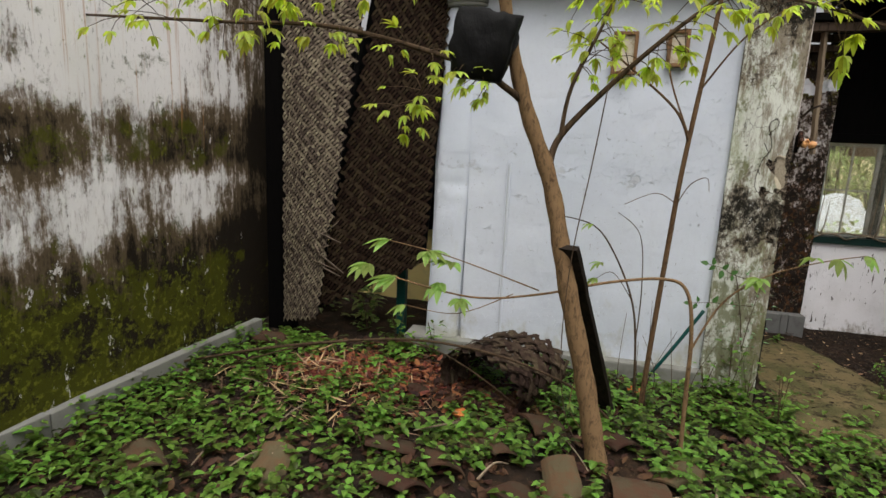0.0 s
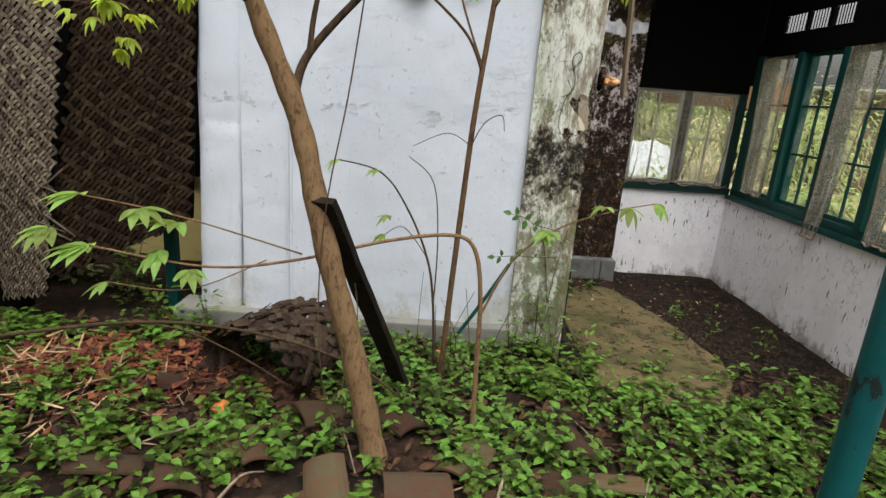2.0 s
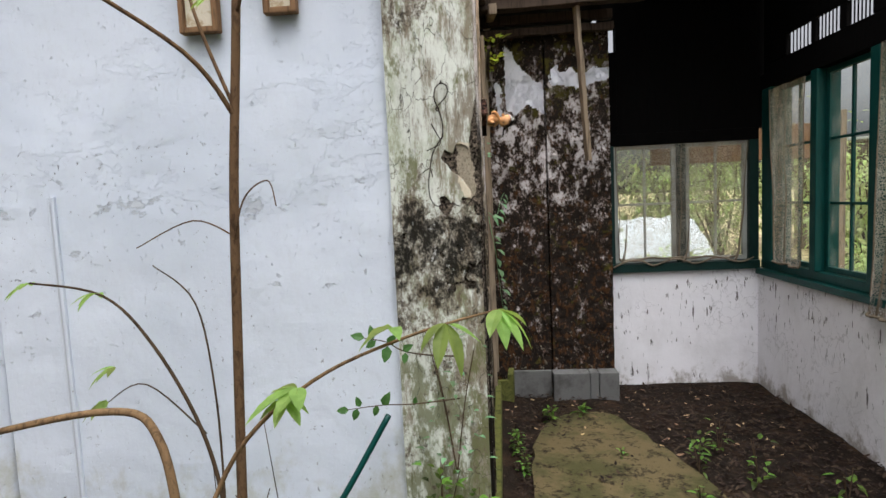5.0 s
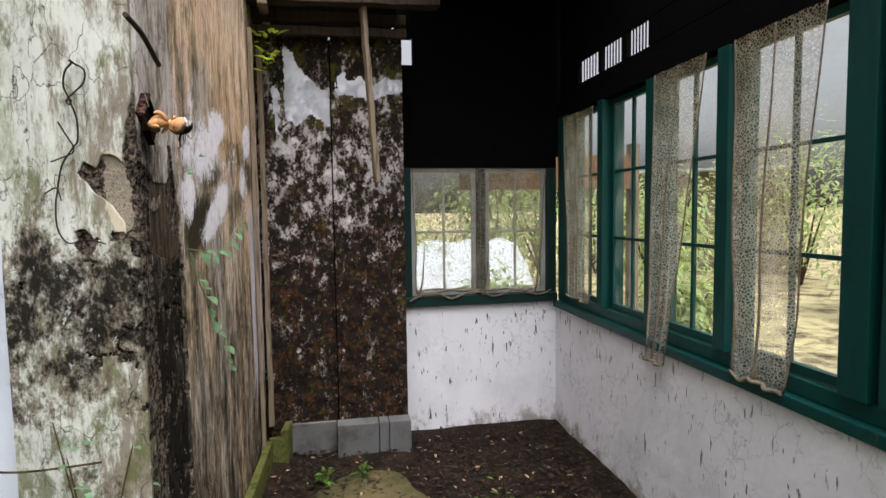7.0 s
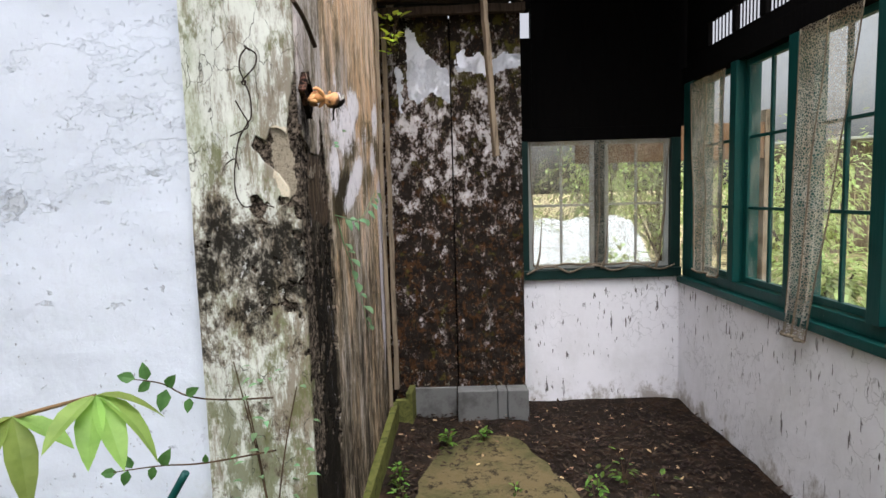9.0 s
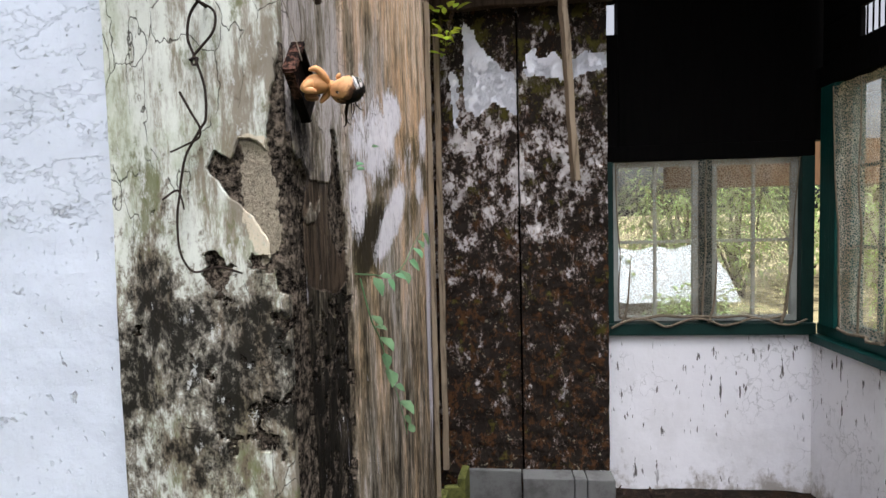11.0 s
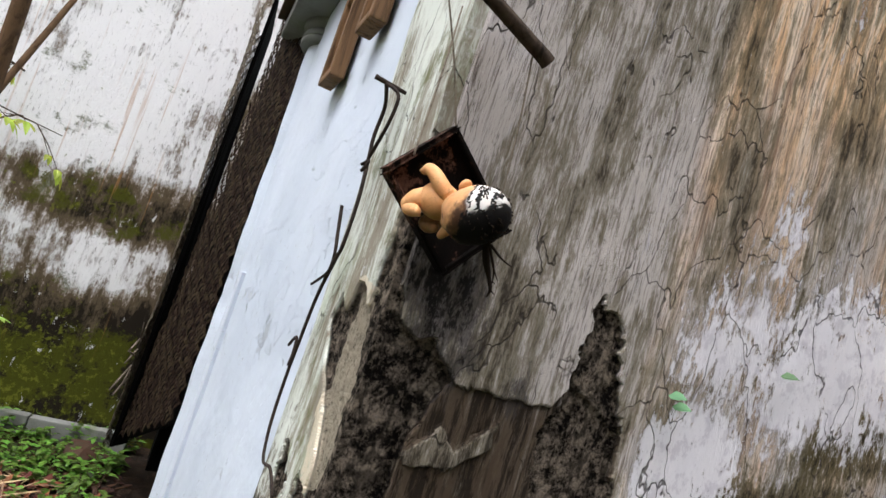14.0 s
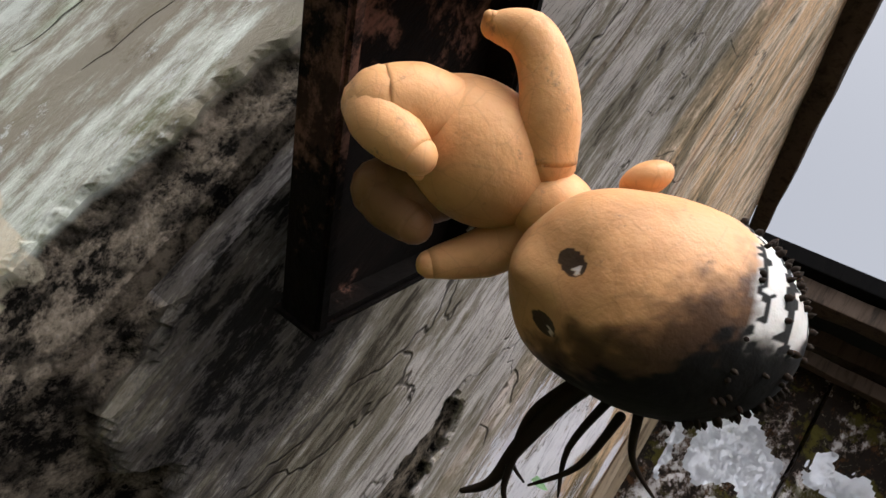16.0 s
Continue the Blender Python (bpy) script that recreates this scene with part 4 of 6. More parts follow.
def spray(verts, faces, pos, way, n, length, rng, width=0.3):
    """A hand of leaflets fanning from one point."""
    way = way.normalized()
    side = way.cross(Vector((0, 0, 1)))
    side = side.normalized() if side.length > 1e-3 else Vector((1, 0, 0))
    for i in range(n):
        a = (i - (n - 1) / 2) / max(1, n - 1) * 2.3
        d = way * math.cos(a) + side * math.sin(a) + Vector((0, 0, rng.uniform(-0.25, 0.05)))
        leaf(verts, faces, pos, d, Vector((0, 0, 1)), length * (1 - 0.25 * abs(a)) * rng.uniform(0.85, 1.1), length * width, 0.15, rng.uniform(0.15, 0.5))


def leaf_part(name, verts, faces, material, parent=None):
    return raw(name, verts, faces, material, parent)


def stick(name, pts, r0, r1, material, parent=None, sides=7, label=""):
    bm = bmesh.new()
    p = curve_points(pts)
    tube(bm, p, lerp_radii((r0, r1), len(p)), sides)
    return part(name, bm, material, parent, label)


# ---- garden: trees and saplings ----
def tree():
    rng = random.Random(11)
    t = thing("tree", (0.8, 3.97, 0.1), "young tree with a bare leaning trunk and fresh pale leaves", "tree")
    o = Vector(t.location)
    L = lambda pts: [Vector(p) - o for p in pts]
    bm = bmesh.new()
    p = curve_points(L([(0.83, 3.97, 0.0), (0.77, 3.97, 0.2), (0.68, 3.98, 0.6), (0.55, 3.99, 1.09), (0.45, 4.02, 1.5), (0.30, 4.02, 1.88), (0.19, 4.0, 2.3), (0.13, 3.98, 2.9)]), 8)
    radii = [0.056 - 0.031 * (i / (len(p) - 1)) + 0.022 * math.exp(-i * 0.6) + 0.003 * math.sin(i * 1.7) for i in range(len(p))]
    tube(bm, p, radii, 14)
    part("trunk", bm, BARK, t)
    limbs = [([(0.43, 4.03, 1.58), (0.47, 4.08, 1.73), (0.67, 4.1, 1.96), (0.9, 4.1, 2.18), (1.2, 4.12, 2.42)], 0.018, 0.007),
             ([(0.47, 4.08, 1.73), (0.50, 4.12, 1.95), (0.62, 4.2, 2.25), (0.7, 4.25, 2.5)], 0.011, 0.005),
             ([(0.30, 4.02, 1.87), (0.22, 3.97, 1.93), (0.05, 3.92, 2.02), (-0.55, 3.9, 2.17), (-1.14, 3.9, 2.2), (-1.96, 3.9, 2.24)], 0.018, 0.006),
             ([(0.14, 3.98, 2.6), (-0.3, 3.85, 2.42), (-0.9, 3.8, 2.32), (-1.6, 3.8, 2.28)], 0.012, 0.004),
             ([(0.17, 3.99, 2.4), (0.5, 3.95, 2.36), (0.9, 3.9, 2.3), (1.3, 3.9, 2.26), (1.62, 3.9, 2.16)], 0.011, 0.004),
             ([(-0.1, 3.9, 2.06), (-0.25, 4.2, 1.9), (-0.5, 4.5, 1.85)], 0.005, 0.002),
             ([(0.15, 3.98, 2.5), (0.4, 3.7, 2.5), (0.75, 3.6, 2.45)], 0.008, 0.003)]
    verts, faces = [], []
    for pts, r0, r1 in limbs:
        bm = bmesh.new()
        q = curve_points(L(pts))
        tube(bm, q, lerp_radii((r0, r1), len(q)), 7)
        part("branch", bm, TWIG_BARK, t)
        n = 16 if len(pts) > 3 else 6
        for i in range(n):
            c = q[int((0.3 + 0.7 * i / n) * (len(q) - 1))]
            if (c + o).z < 2.0 and (c + o).x > 0.2:
                continue
            for _ in range(3):
                d = Vector((rng.uniform(-1, 1), rng.uniform(-1, 0.6), rng.uniform(-0.7, 0.3)))
                e = c + d.normalized() * rng.uniform(0.06, 0.2)
                bm = bmesh.new()
                tube(bm, [c, (c + e) / 2 + Vector((0, 0, 0.01)), e], [0.0025, 0.002, 0.0012], 5)
                part("twig", bm, TWIG_BARK, t)
                spray(verts, faces, e, d, rng.choice((4, 5, 5, 6)), rng.uniform(0.055, 0.09), rng)
    leaf_part("leaves", verts, faces, TREE_LEAF, t)


def sapling(name, place, stems, sprays, label, bark=TWIG_BARK, seed=1, size=0.09):
    rng = random.Random(seed)
    s = thing(name, place, label, "sapling")
    o = Vector(place)
    for pts, r0, r1 in stems:
        stick("stem", [Vector(p) - o for p in pts], r0, r1, bark, s)
    verts, faces = [], []
    for p, d, n, ln in sprays:
        spray(verts, faces, Vector(p) - o, Vector(d), n, ln, rng)
    if verts:
        leaf_part("leaves", verts, faces, SAPLING_LEAF, s)
    return s


tree()
sapling("sapling", (1.03, 4.72, 0.1), [([(1.03, 4.72, 0.1), (1.05, 4.72, 0.6), (1.08, 4.72, 1.2), (1.10, 4.72, 1.55), (1.14, 4.72, 1.98), (1.18, 4.7, 2.4), (1.2, 4.7, 2.8)], 0.016, 0.011),
    ([(1.12, 4.72, 1.73), (1.02, 4.65, 1.9), (0.75, 4.5, 2.1), (0.6, 4.4, 2.2)], 0.008, 0.004),
    ([(1.12, 4.72, 1.75), (1.0, 4.76, 2.05), (0.95, 4.8, 2.3)], 0.006, 0.004),
    ([(1.14, 4.72, 2.0), (1.3, 4.6, 2.25), (1.5, 4.5, 2.4)], 0.006, 0.003),
    ([(1.08, 4.72, 1.35), (1.14, 4.68, 1.5), (1.22, 4.66, 1.55), (1.24, 4.66, 1.48)], 0.003, 0.0015),
    ([(1.09, 4.72, 1.4), (0.98, 4.7, 1.45), (0.82, 4.68, 1.38)], 0.0025, 0.0015)],
    [((1.5, 4.5, 2.4), (1, -0.5, -0.2), 5, 0.1), ((0.6, 4.4, 2.2), (-1, -0.3, 0), 5, 0.09), ((1.07, 4.7, 2.05), (-0.5, -0.6, -0.2), 5, 0.06)],
    "tall thin sapling with a brown stem beside the white wall", bark=SAPLING_BARK, seed=3)
sapling("sapling", (1.0, 4.78, 0.1), [([(1.0, 4.78, 0.1), (0.97, 4.77, 0.55), (0.92, 4.76, 0.82), (0.8, 4.75, 1.08), (0.67, 4.73, 1.24), (0.47, 4.7, 1.29)], 0.008, 0.003),
    ([(0.97, 4.77, 0.55), (0.97, 4.77, 0.9), (0.93, 4.77, 1.2), (0.8, 4.78, 1.32)], 0.004, 0.002),
    ([(0.93, 4.77, 0.8), (0.8, 4.7, 0.98), (0.7, 4.66, 0.94)], 0.003, 0.0015)],
    [((0.66, 4.72, 1.25), (-1, 0, 0), 5, 0.08), ((0.47, 4.7, 1.29), (-1, -0.2, -0.2), 5, 0.08), ((0.72, 4.68, 1.04), (-0.7, -0.6, -0.1), 5, 0.075), ((0.70, 4.66, 0.95), (-0.6, -0.5, -0.2), 5, 0.075)],
    "thin sapling with a few hand-shaped leaves by the white wall", seed=5)
sapling("bent_sapling", (1.18, 4.2, 0.1), [([(1.18, 4.2, 0.1), (1.17, 4.21, 0.5), (1.16, 4.22, 0.82), (1.12, 4.235, 1.02), (1.02, 4.25, 1.07), (0.76, 4.2, 1.04), (0.42, 4.12, 0.96), (0.1, 4.05, 0.93), (-0.25, 3.9, 1.03)], 0.012, 0.004),
    ([(0.42, 4.2, 0.96), (0.0, 4.05, 1.12), (-0.3, 3.95, 1.2)], 0.004, 0.002),
    ([(0.3, 4.12, 0.95), (0.05, 3.98, 0.86), (-0.2, 3.9, 0.9)], 0.003, 0.0015),
    ([(0.62, 4.17, 1.0), (0.66, 4.15, 0.7), (0.62, 4.05, 0.45), (0.68, 4.0, 0.35)], 0.003, 0.0015),
    ([(1.16, 4.22, 0.72), (1.28, 4.24, 0.98), (1.45, 4.24, 1.13), (1.65, 4.22, 1.22), (1.82, 4.20, 1.27)], 0.006, 0.002)],
    [((-0.25, 3.9, 1.03), (-1, -0.2, 0.1), 7, 0.17), ((-0.3, 3.95, 1.2), (-1, 0, 0.1), 6, 0.15), ((-0.12, 4.0, 1.15), (0.5, -0.4, 0.1), 6, 0.14), ((0.0, 4.03, 1.1), (-0.3, -0.5, 0.2), 6, 0.14), ((-0.4, 3.92, 1.08), (-0.4, -0.8, 0.0), 6, 0.14), ((-0.05, 4.0, 1.0), (-0.4, -0.6, -0.2), 6, 0.13), ((0.05, 4.0, 0.93), (0.2, -0.6, -0.1), 6, 0.11), ((-0.2, 3.9, 0.9), (-0.7, -0.3, -0.3), 5, 0.10),
     ((0.62, 4.04, 0.45), (0.6, -0.4, -0.3), 4, 0.06), ((0.66, 4.13, 0.72), (-0.4, -0.5, 0), 5, 0.07), ((0.68, 4.0, 0.35), (0.7, -0.3, -0.4), 4, 0.06),
     ((1.82, 4.20, 1.27), (0.7, -0.5, -0.6), 5, 0.095), ((1.72, 4.21, 1.245), (0.2, -0.7, -0.8), 4, 0.10), ((1.62, 4.21, 1.24), (-0.6, -0.6, 0.1), 4, 0.09), ((1.42, 4.23, 1.12), (-0.6, -0.6, -0.1), 5, 0.11), ((1.40, 4.22, 1.10), (0.3, -0.8, -0.2), 4, 0.08)],
    "sapling bent over in an arch with pale green leaves", bark=BARK, seed=7)
for i in range(7):
    rng = random.Random(40 + i)
    x, y = rng.uniform(0.9, 1.35), rng.uniform(4.6, 5.0)
    tagged(stick("dry_shoot", [(x, y, 0.1), (x + rng.uniform(-0.03, 0.03), y, 0.35), (x + rng.uniform(-0.12, 0.12), y - 0.05, rng.uniform(0.55, 0.8))], 0.003, 0.0012, TWIG_BARK), "thin dry leafless shoot standing in the weeds", "twig", "dry shoots by the wall")


# ---- garden: loose things ----
def plastic_bag():
    bm = bmesh.new()
    bmesh.ops.create_icosphere(bm, subdivisions=4, radius=0.5)
    for v in bm.verts:
        p = v.co
        q = Vector((max(-0.40, min(0.40, p.x * 1.15)), p.y * 0.55, max(-0.42, min(0.40, p.z * 1.15))))
        q.x *= 1.0 + 0.25 * q.z
        q.x += -0.12 * (0.4 - q.z) * 0.3
        q *= 1 + 0.10 * noise.noise(q * 5) + 0.03 * noise.noise(q * 14)
        v.co = Vector((q.x * 0.33, q.y * 0.3, q.z * 0.35))
    for f in bm.faces:
        f.smooth = True
    bm.transform(pose(0.12, 3.93, 2.10, 0, 8, 0))
    m = Mat("black_plastic", (0.005, 0.005, 0.005), 0.6, spec=0.1)
    m.bump(m.noise((30, 30, 18), 6, 0.6), 0.006)
    tagged(part("plastic_bag", bm, m.done()), "black plastic bag caught in the tree", "bag")


plastic_bag()
tagged(stick("hanging_creeper", [(0.66, 4.08, 1.95), (0.62, 4.02, 1.6), (0.57, 3.90, 1.2), (0.56, 3.86, 0.8), (0.60, 3.84, 0.5), (0.68, 3.84, 0.34)], 0.003, 0.002, TWIG_BARK, sides=5), "thin dry creeper hanging from the tree", "creeper")


CHARRED = mat_wood("charred_wood", (0.022, 0.017, 0.013), (0.005, 0.004, 0.004), 0.75)


def leaning_board():
    a, b = Vector((0.845, 4.62, 0.14)), Vector((0.555, 3.95, 1.24))
    bm = bmesh.new()
    d = b - a
    add_box(bm, -0.045, 0.045, -0.016, 0.016, 0, d.length, 0.004)
    bmesh.ops.subdivide_edges(bm, edges=[e for e in bm.edges if e.calc_length() > 0.5], cuts=20)
    for v in bm.verts:
        v.co += Vector((noise.noise(v.co * 9), noise.noise(v.co * 9 + Vector((3, 1, 2))), 0)) * 0.006
    bm.transform(Matrix.Translation(a) @ d.to_track_quat("Z", "Y").to_matrix().to_4x4())
    tagged(part("leaning_board", bm, CHARRED), "charred dark board leaning against the tree", "board")


leaning_board()
tagged(stick("cane", [(-1.95, 4.35, 0.16), (-1.17, 4.3, 0.40), (-0.37, 4.3, 0.56), (0.12, 4.32, 0.55), (0.5, 4.33, 0.46), (0.72, 4.36, 0.34), (0.95, 4.4, 0.12)], 0.009, 0.006, TWIG_BARK), "long grey cane arching low over the weeds", "cane")
tagged(stick("cane", [(-1.6, 4.5, 0.15), (-0.9, 4.42, 0.42), (-0.2, 4.4, 0.5), (0.45, 4.45, 0.12)], 0.005, 0.004, TWIG_BARK), "thin grey cane lying over the weeds", "cane")
tagged(stick("green_rod", [(1.12, 5.15, 0.21), (1.26, 5.17, 0.43), (1.41, 5.20, 0.68)], 0.012, 0.012, GREEN_PAINT), "green rod leaning on the foot of the pillar", "rod")


def pipe_post():
    bm = bmesh.new()
    p = [Vector((1.98 + 0.0 * z, 3.18, z)) for z in [-0.05 + 0.15 * i for i in range(24)]]
    tube(bm, p, 0.037, 20)
    ob = part("post", bm, TEAL_PAINT)
    tagged(ob, "round teal painted iron post with chipped paint", "post")


pipe_post()
tagged(box("door_post", -0.77, -0.70, 5.47, 5.54, 0.0, 2.45, GREEN_PAINT), "narrow green post beside the white wall", "post")


def woven(name, P00, P10, P01, P11, strip, material, parent, bulge=0.03, seed=0, ragged=0.0):
    """A mat of flat bamboo strips in a twill weave, each a thin lens-shaped piece."""
    rng = random.Random(seed)
    P00, P10, P01, P11 = map(Vector, (P00, P10, P01, P11))
    wid, hei = ((P10 - P00).length + (P11 - P01).length) / 2, ((P01 - P00).length + (P11 - P10).length) / 2
    verts, faces = [], []
    def at(u, v):
        p = P00.lerp(P10, u).lerp(P01.lerp(P11, u), v)
        n = (P10 - P00).cross(P01 - P00).normalized()
        return p + n * (bulge * math.sin(u * 3.1) * (0.4 + v) + 0.012 * noise.noise(p * 3))
    n = (P10 - P00).cross(P01 - P00).normalized()
    step = strip
    k = 0
    for j in range(int(hei / step) + 2):
        for i in range(int(wid / step) + 2):
            x, y = (i + 0.5) * step, (j + 0.5) * step
            if x > wid or y > hei:
                continue
            way = (i + j) % 4 < 2
            along = ((i + j) % 2 == 0)
            if not along:
                continue
            ang = (0.785 if way else -0.785) + rng.uniform(-0.28, 0.28)
            du, dv = math.cos(ang), math.sin(ang)
            hl, hw = step * 1.55, step * 0.52
            lift = rng.uniform(0.0, 0.006)
            base = len(verts)
            ok = True
            pts = []
            for s, w, h in ((-1, -0.7, 0), (-1, 0.7, 0), (0, 1, 0.006), (0, -1, 0.006), (1, 0.7, 0), (1, -0.7, 0)):
                u = (x + du * hl * s - dv * hw * w) / wid
                v = (y + dv * hl * s + du * hw * w) / hei
                if not (-0.03 - ragged * rng.random() < u < 1.03 + ragged * rng.random() and -0.02 - ragged * rng.random() < v < 1.03):
                    ok = False
                pts.append(at(u, v) + n * (lift + h))
            if not ok:
                continue
            verts.extend(pts)
            faces.extend(((base, base + 3, base + 2, base + 1), (base + 3, base + 5, base + 4, base + 2)))
    ob = raw(name, verts, faces, material, parent)
    return ob


DARK_BAMBOO = mat_wood("dark_woven_bamboo", (0.030, 0.019, 0.012), (0.008, 0.006, 0.004), 0.85, (30, 30, 30), 0.5)
PALE_BAMBOO = mat_wood("grey_woven_bamboo", (0.15, 0.12, 0.088), (0.035, 0.028, 0.02), 0.85, (40, 40, 40), 0.6)


def bamboo_screen():
    s = thing("bamboo_screen", (-1.0, 5.2, 0.2), "torn woven bamboo screen hanging beside the white wall, dark panel and paler flap", "screen")
    o = Vector(s.location)
    q = lambda *p: Vector(p) - o
    woven("panel", q(-1.27, 5.10, 0.42), q(-0.50, 5.28, 0.80), q(-0.80, 5.16, 2.9), q(-0.36, 5.30, 2.9), 0.022, DARK_BAMBOO, s, 0.02, 1, 0.05)
    # added black sheet: stands for the shade seen through the weave
    raw("shade_backing", [q(-1.28, 5.13, 0.40), q(-0.50, 5.305, 0.80), q(-0.36, 5.325, 2.95), q(-0.85, 5.19, 2.95), q(-1.28, 5.14, 0.40), q(-0.50, 5.315, 0.80), q(-0.36, 5.335, 2.95), q(-0.85, 5.20, 2.95)], [(0, 1, 2, 3), (7, 6, 5, 4), (0, 4, 5, 1), (1, 5, 6, 2), (2, 6, 7, 3), (3, 7, 4, 0)], SHADE_BLACK_WOOD, s)
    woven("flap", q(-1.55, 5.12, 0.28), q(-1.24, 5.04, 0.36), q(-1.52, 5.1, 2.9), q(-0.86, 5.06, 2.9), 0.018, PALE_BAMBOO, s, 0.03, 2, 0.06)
    # the same black shade sheet behind the flap
    raw("flap_shade_backing", [q(-1.56, 5.14, 0.28), q(-1.25, 5.06, 0.36), q(-0.86, 5.08, 2.95), q(-1.53, 5.12, 2.95), q(-1.56, 5.15, 0.28), q(-1.25, 5.075, 0.36), q(-0.86, 5.1, 2.95), q(-1.53, 5.14, 2.95)], [(0, 1, 2, 3), (7, 6, 5, 4), (0, 4, 5, 1), (1, 5, 6, 2), (2, 6, 7, 3), (3, 7, 4, 0)], SHADE_BLACK_WOOD, s)
    for i in range(7):
        rng = random.Random(i)
        a = Vector((-1.22 + rng.uniform(-0.05, 0.03), 5.03, 0.75 + 0.04 * i))
        d = Vector((rng.uniform(0.05, 0.2), rng.uniform(-0.06, 0), rng.uniform(-0.12, 0.16)))
        bm = bmesh.new()
        tube(bm, [a - o, a + d * 0.5 - o, a + d - o], [0.006, 0.006, 0.004], 4)
        part("loose_strip", bm, PALE_BAMBOO, s)


bamboo_screen()
# made-up black upright in place of the dark void by the wall
tagged(box("void_filler", -1.80, -1.60, 5.30, 5.42, 0.0, 3.0, SHADE_BLACK_WOOD), "added black upright for the dark void between the garden wall and the screen", "post")


def rolled_mat():
    """A piece of woven mat curled up on the ground."""
    s = thing("rolled_mat", (0.2, 4.75, 0.15), "curled scrap of dark woven bamboo mat on the ground", "mat")
    rng = random.Random(4)
    verts, faces = [], []
    n, rows = 44, 22
    for i in range(n):
        a = -0.5 + 4.1 * i / n
        for j in range(rows):
            y = -0.26 + 0.52 * j / rows
            if (i + j) % 2:
                continue
            tw = 1 if (i + j) % 4 < 2 else -1
            r = 0.19 + 0.02 * math.sin(j * 0.9) + rng.uniform(-0.006, 0.01)
            base = len(verts)
            for s2, w in ((-1, -0.6), (-1, 0.6), (1, 0.6), (1, -0.6)):
                aa = a + (0.17 * s2 - tw * 0.06 * w)
                yy = y + tw * 0.035 * s2 + 0.026 * w
                rr = r * (1.0 + 0.1 * math.cos(aa * 2)) + (0.008 if s2 * tw > 0 else 0)
                verts.append(Vector((rr * 1.35 * math.cos(aa) + 0.02, yy, 0.13 + rr * math.sin(aa))))
            faces.append((base, base + 1, base + 2, base + 3))
    ob = raw("weave", verts, faces, mat_wood("brown_woven_bamboo", (0.05, 0.034, 0.023), (0.012, 0.008, 0.006), 0.85, (30, 30, 30), 0.45), s)
    s.rotation_euler = (0, 0, radians(-25))


rolled_mat()


def kerb():
    a, b = Vector((-2.09, 1.2, 0)), Vector((-1.76, 5.15, 0))
    d = b - a
    k = structure(new("kerb"), "low concrete kerb along the foot of the mossy wall", "kerb")
    m = Matrix.Translation(a) @ Matrix.Rotation(math.atan2(d.y, d.x), 4, "Z")
    n = 7
    for i in range(n):
        box("kerb_slab", d.length * i / n + 0.003, d.length * (i + 1) / n - 0.003, 0.0, 0.07, -0.1, 0.25 + 0.006 * (i % 2), CEMENT, k, 0.008, m=m)


kerb()


def roof_tile(name, material):
    bm = bmesh.new()
    rows = []
    for j in range(3):
        rows.append([])
        for i in range(9):
            a = math.pi * (0.15 + 0.7 * i / 8)
            rows[-1].append(Vector((0.10 * math.cos(a) * (1 - 0.06 * j), -0.13 + 0.13 * j, 0.055 * math.sin(a) - 0.02)))
    top = [[bm.verts.new(p) for p in r] for r in rows]
    bot = [[bm.verts.new(p - Vector((0, 0, 0.011))) for p in r] for r in rows]
    for j in range(2):
        for i in range(8):
            bm.faces.new((top[j][i], top[j + 1][i], top[j + 1][i + 1], top[j][i + 1]))
            bm.faces.new((bot[j][i], bot[j][i + 1], bot[j + 1][i + 1], bot[j + 1][i]))
    for i in range(8):
        bm.faces.new((top[0][i], top[0][i + 1], bot[0][i + 1], bot[0][i]))
        bm.faces.new((top[2][i], bot[2][i], bot[2][i + 1], top[2][i + 1]))
    for j in range(2):
        bm.faces.new((top[j][0], bot[j][0], bot[j + 1][0], top[j + 1][0]))
        bm.faces.new((top[j][8], top[j + 1][8], bot[j + 1][8], bot[j][8]))
    return part(name, bm, material)


def roof_tiles():
    rng = random.Random(8)
    first = tagged(roof_tile("roof_tile", TERRACOTTA), "fallen curved clay roof tile, brown with dirt", "roof tile", "fallen roof tiles")
    spots = [(0.30, 3.95, 30), (0.5, 4.25, -50), (0.18, 4.05, 70), (0.62, 3.75, 10), (0.95, 3.8, 100), (1.15, 4.0, -30), (0.05, 3.8, 20), (-0.25, 3.85, -60), (1.5, 3.9, 45), (1.75, 4.0, 80), (1.62, 4.2, 10), (-0.1, 3.55, 60), (0.4, 3.6, -20), (0.85, 4.25, 40), (1.3, 3.7, 15), (-1.3, 3.4, 50), (-0.7, 3.5, 10)]
    for i, (x, y, a) in enumerate(spots):
        m = pose(x, y, ground_z(x, y) + 0.03, rng.uniform(-22, 22), rng.uniform(-25, 25), a)
        if i == 0:
            first.matrix_basis = m
        else:
            copy_thing(first, m)


roof_tiles()
BRICK_ORANGE = Mat("broken_orange_brick", (0.50, 0.17, 0.05), 0.9)
BRICK_ORANGE.lay((0.3, 0.09, 0.03), BRICK_ORANGE.step(BRICK_ORANGE.noise(20, 7, 0.7), 0.45, 0.65)).bump(BRICK_ORANGE.noise(70, 6, 0.7), 0.006)
BRICK_ORANGE = BRICK_ORANGE.done()


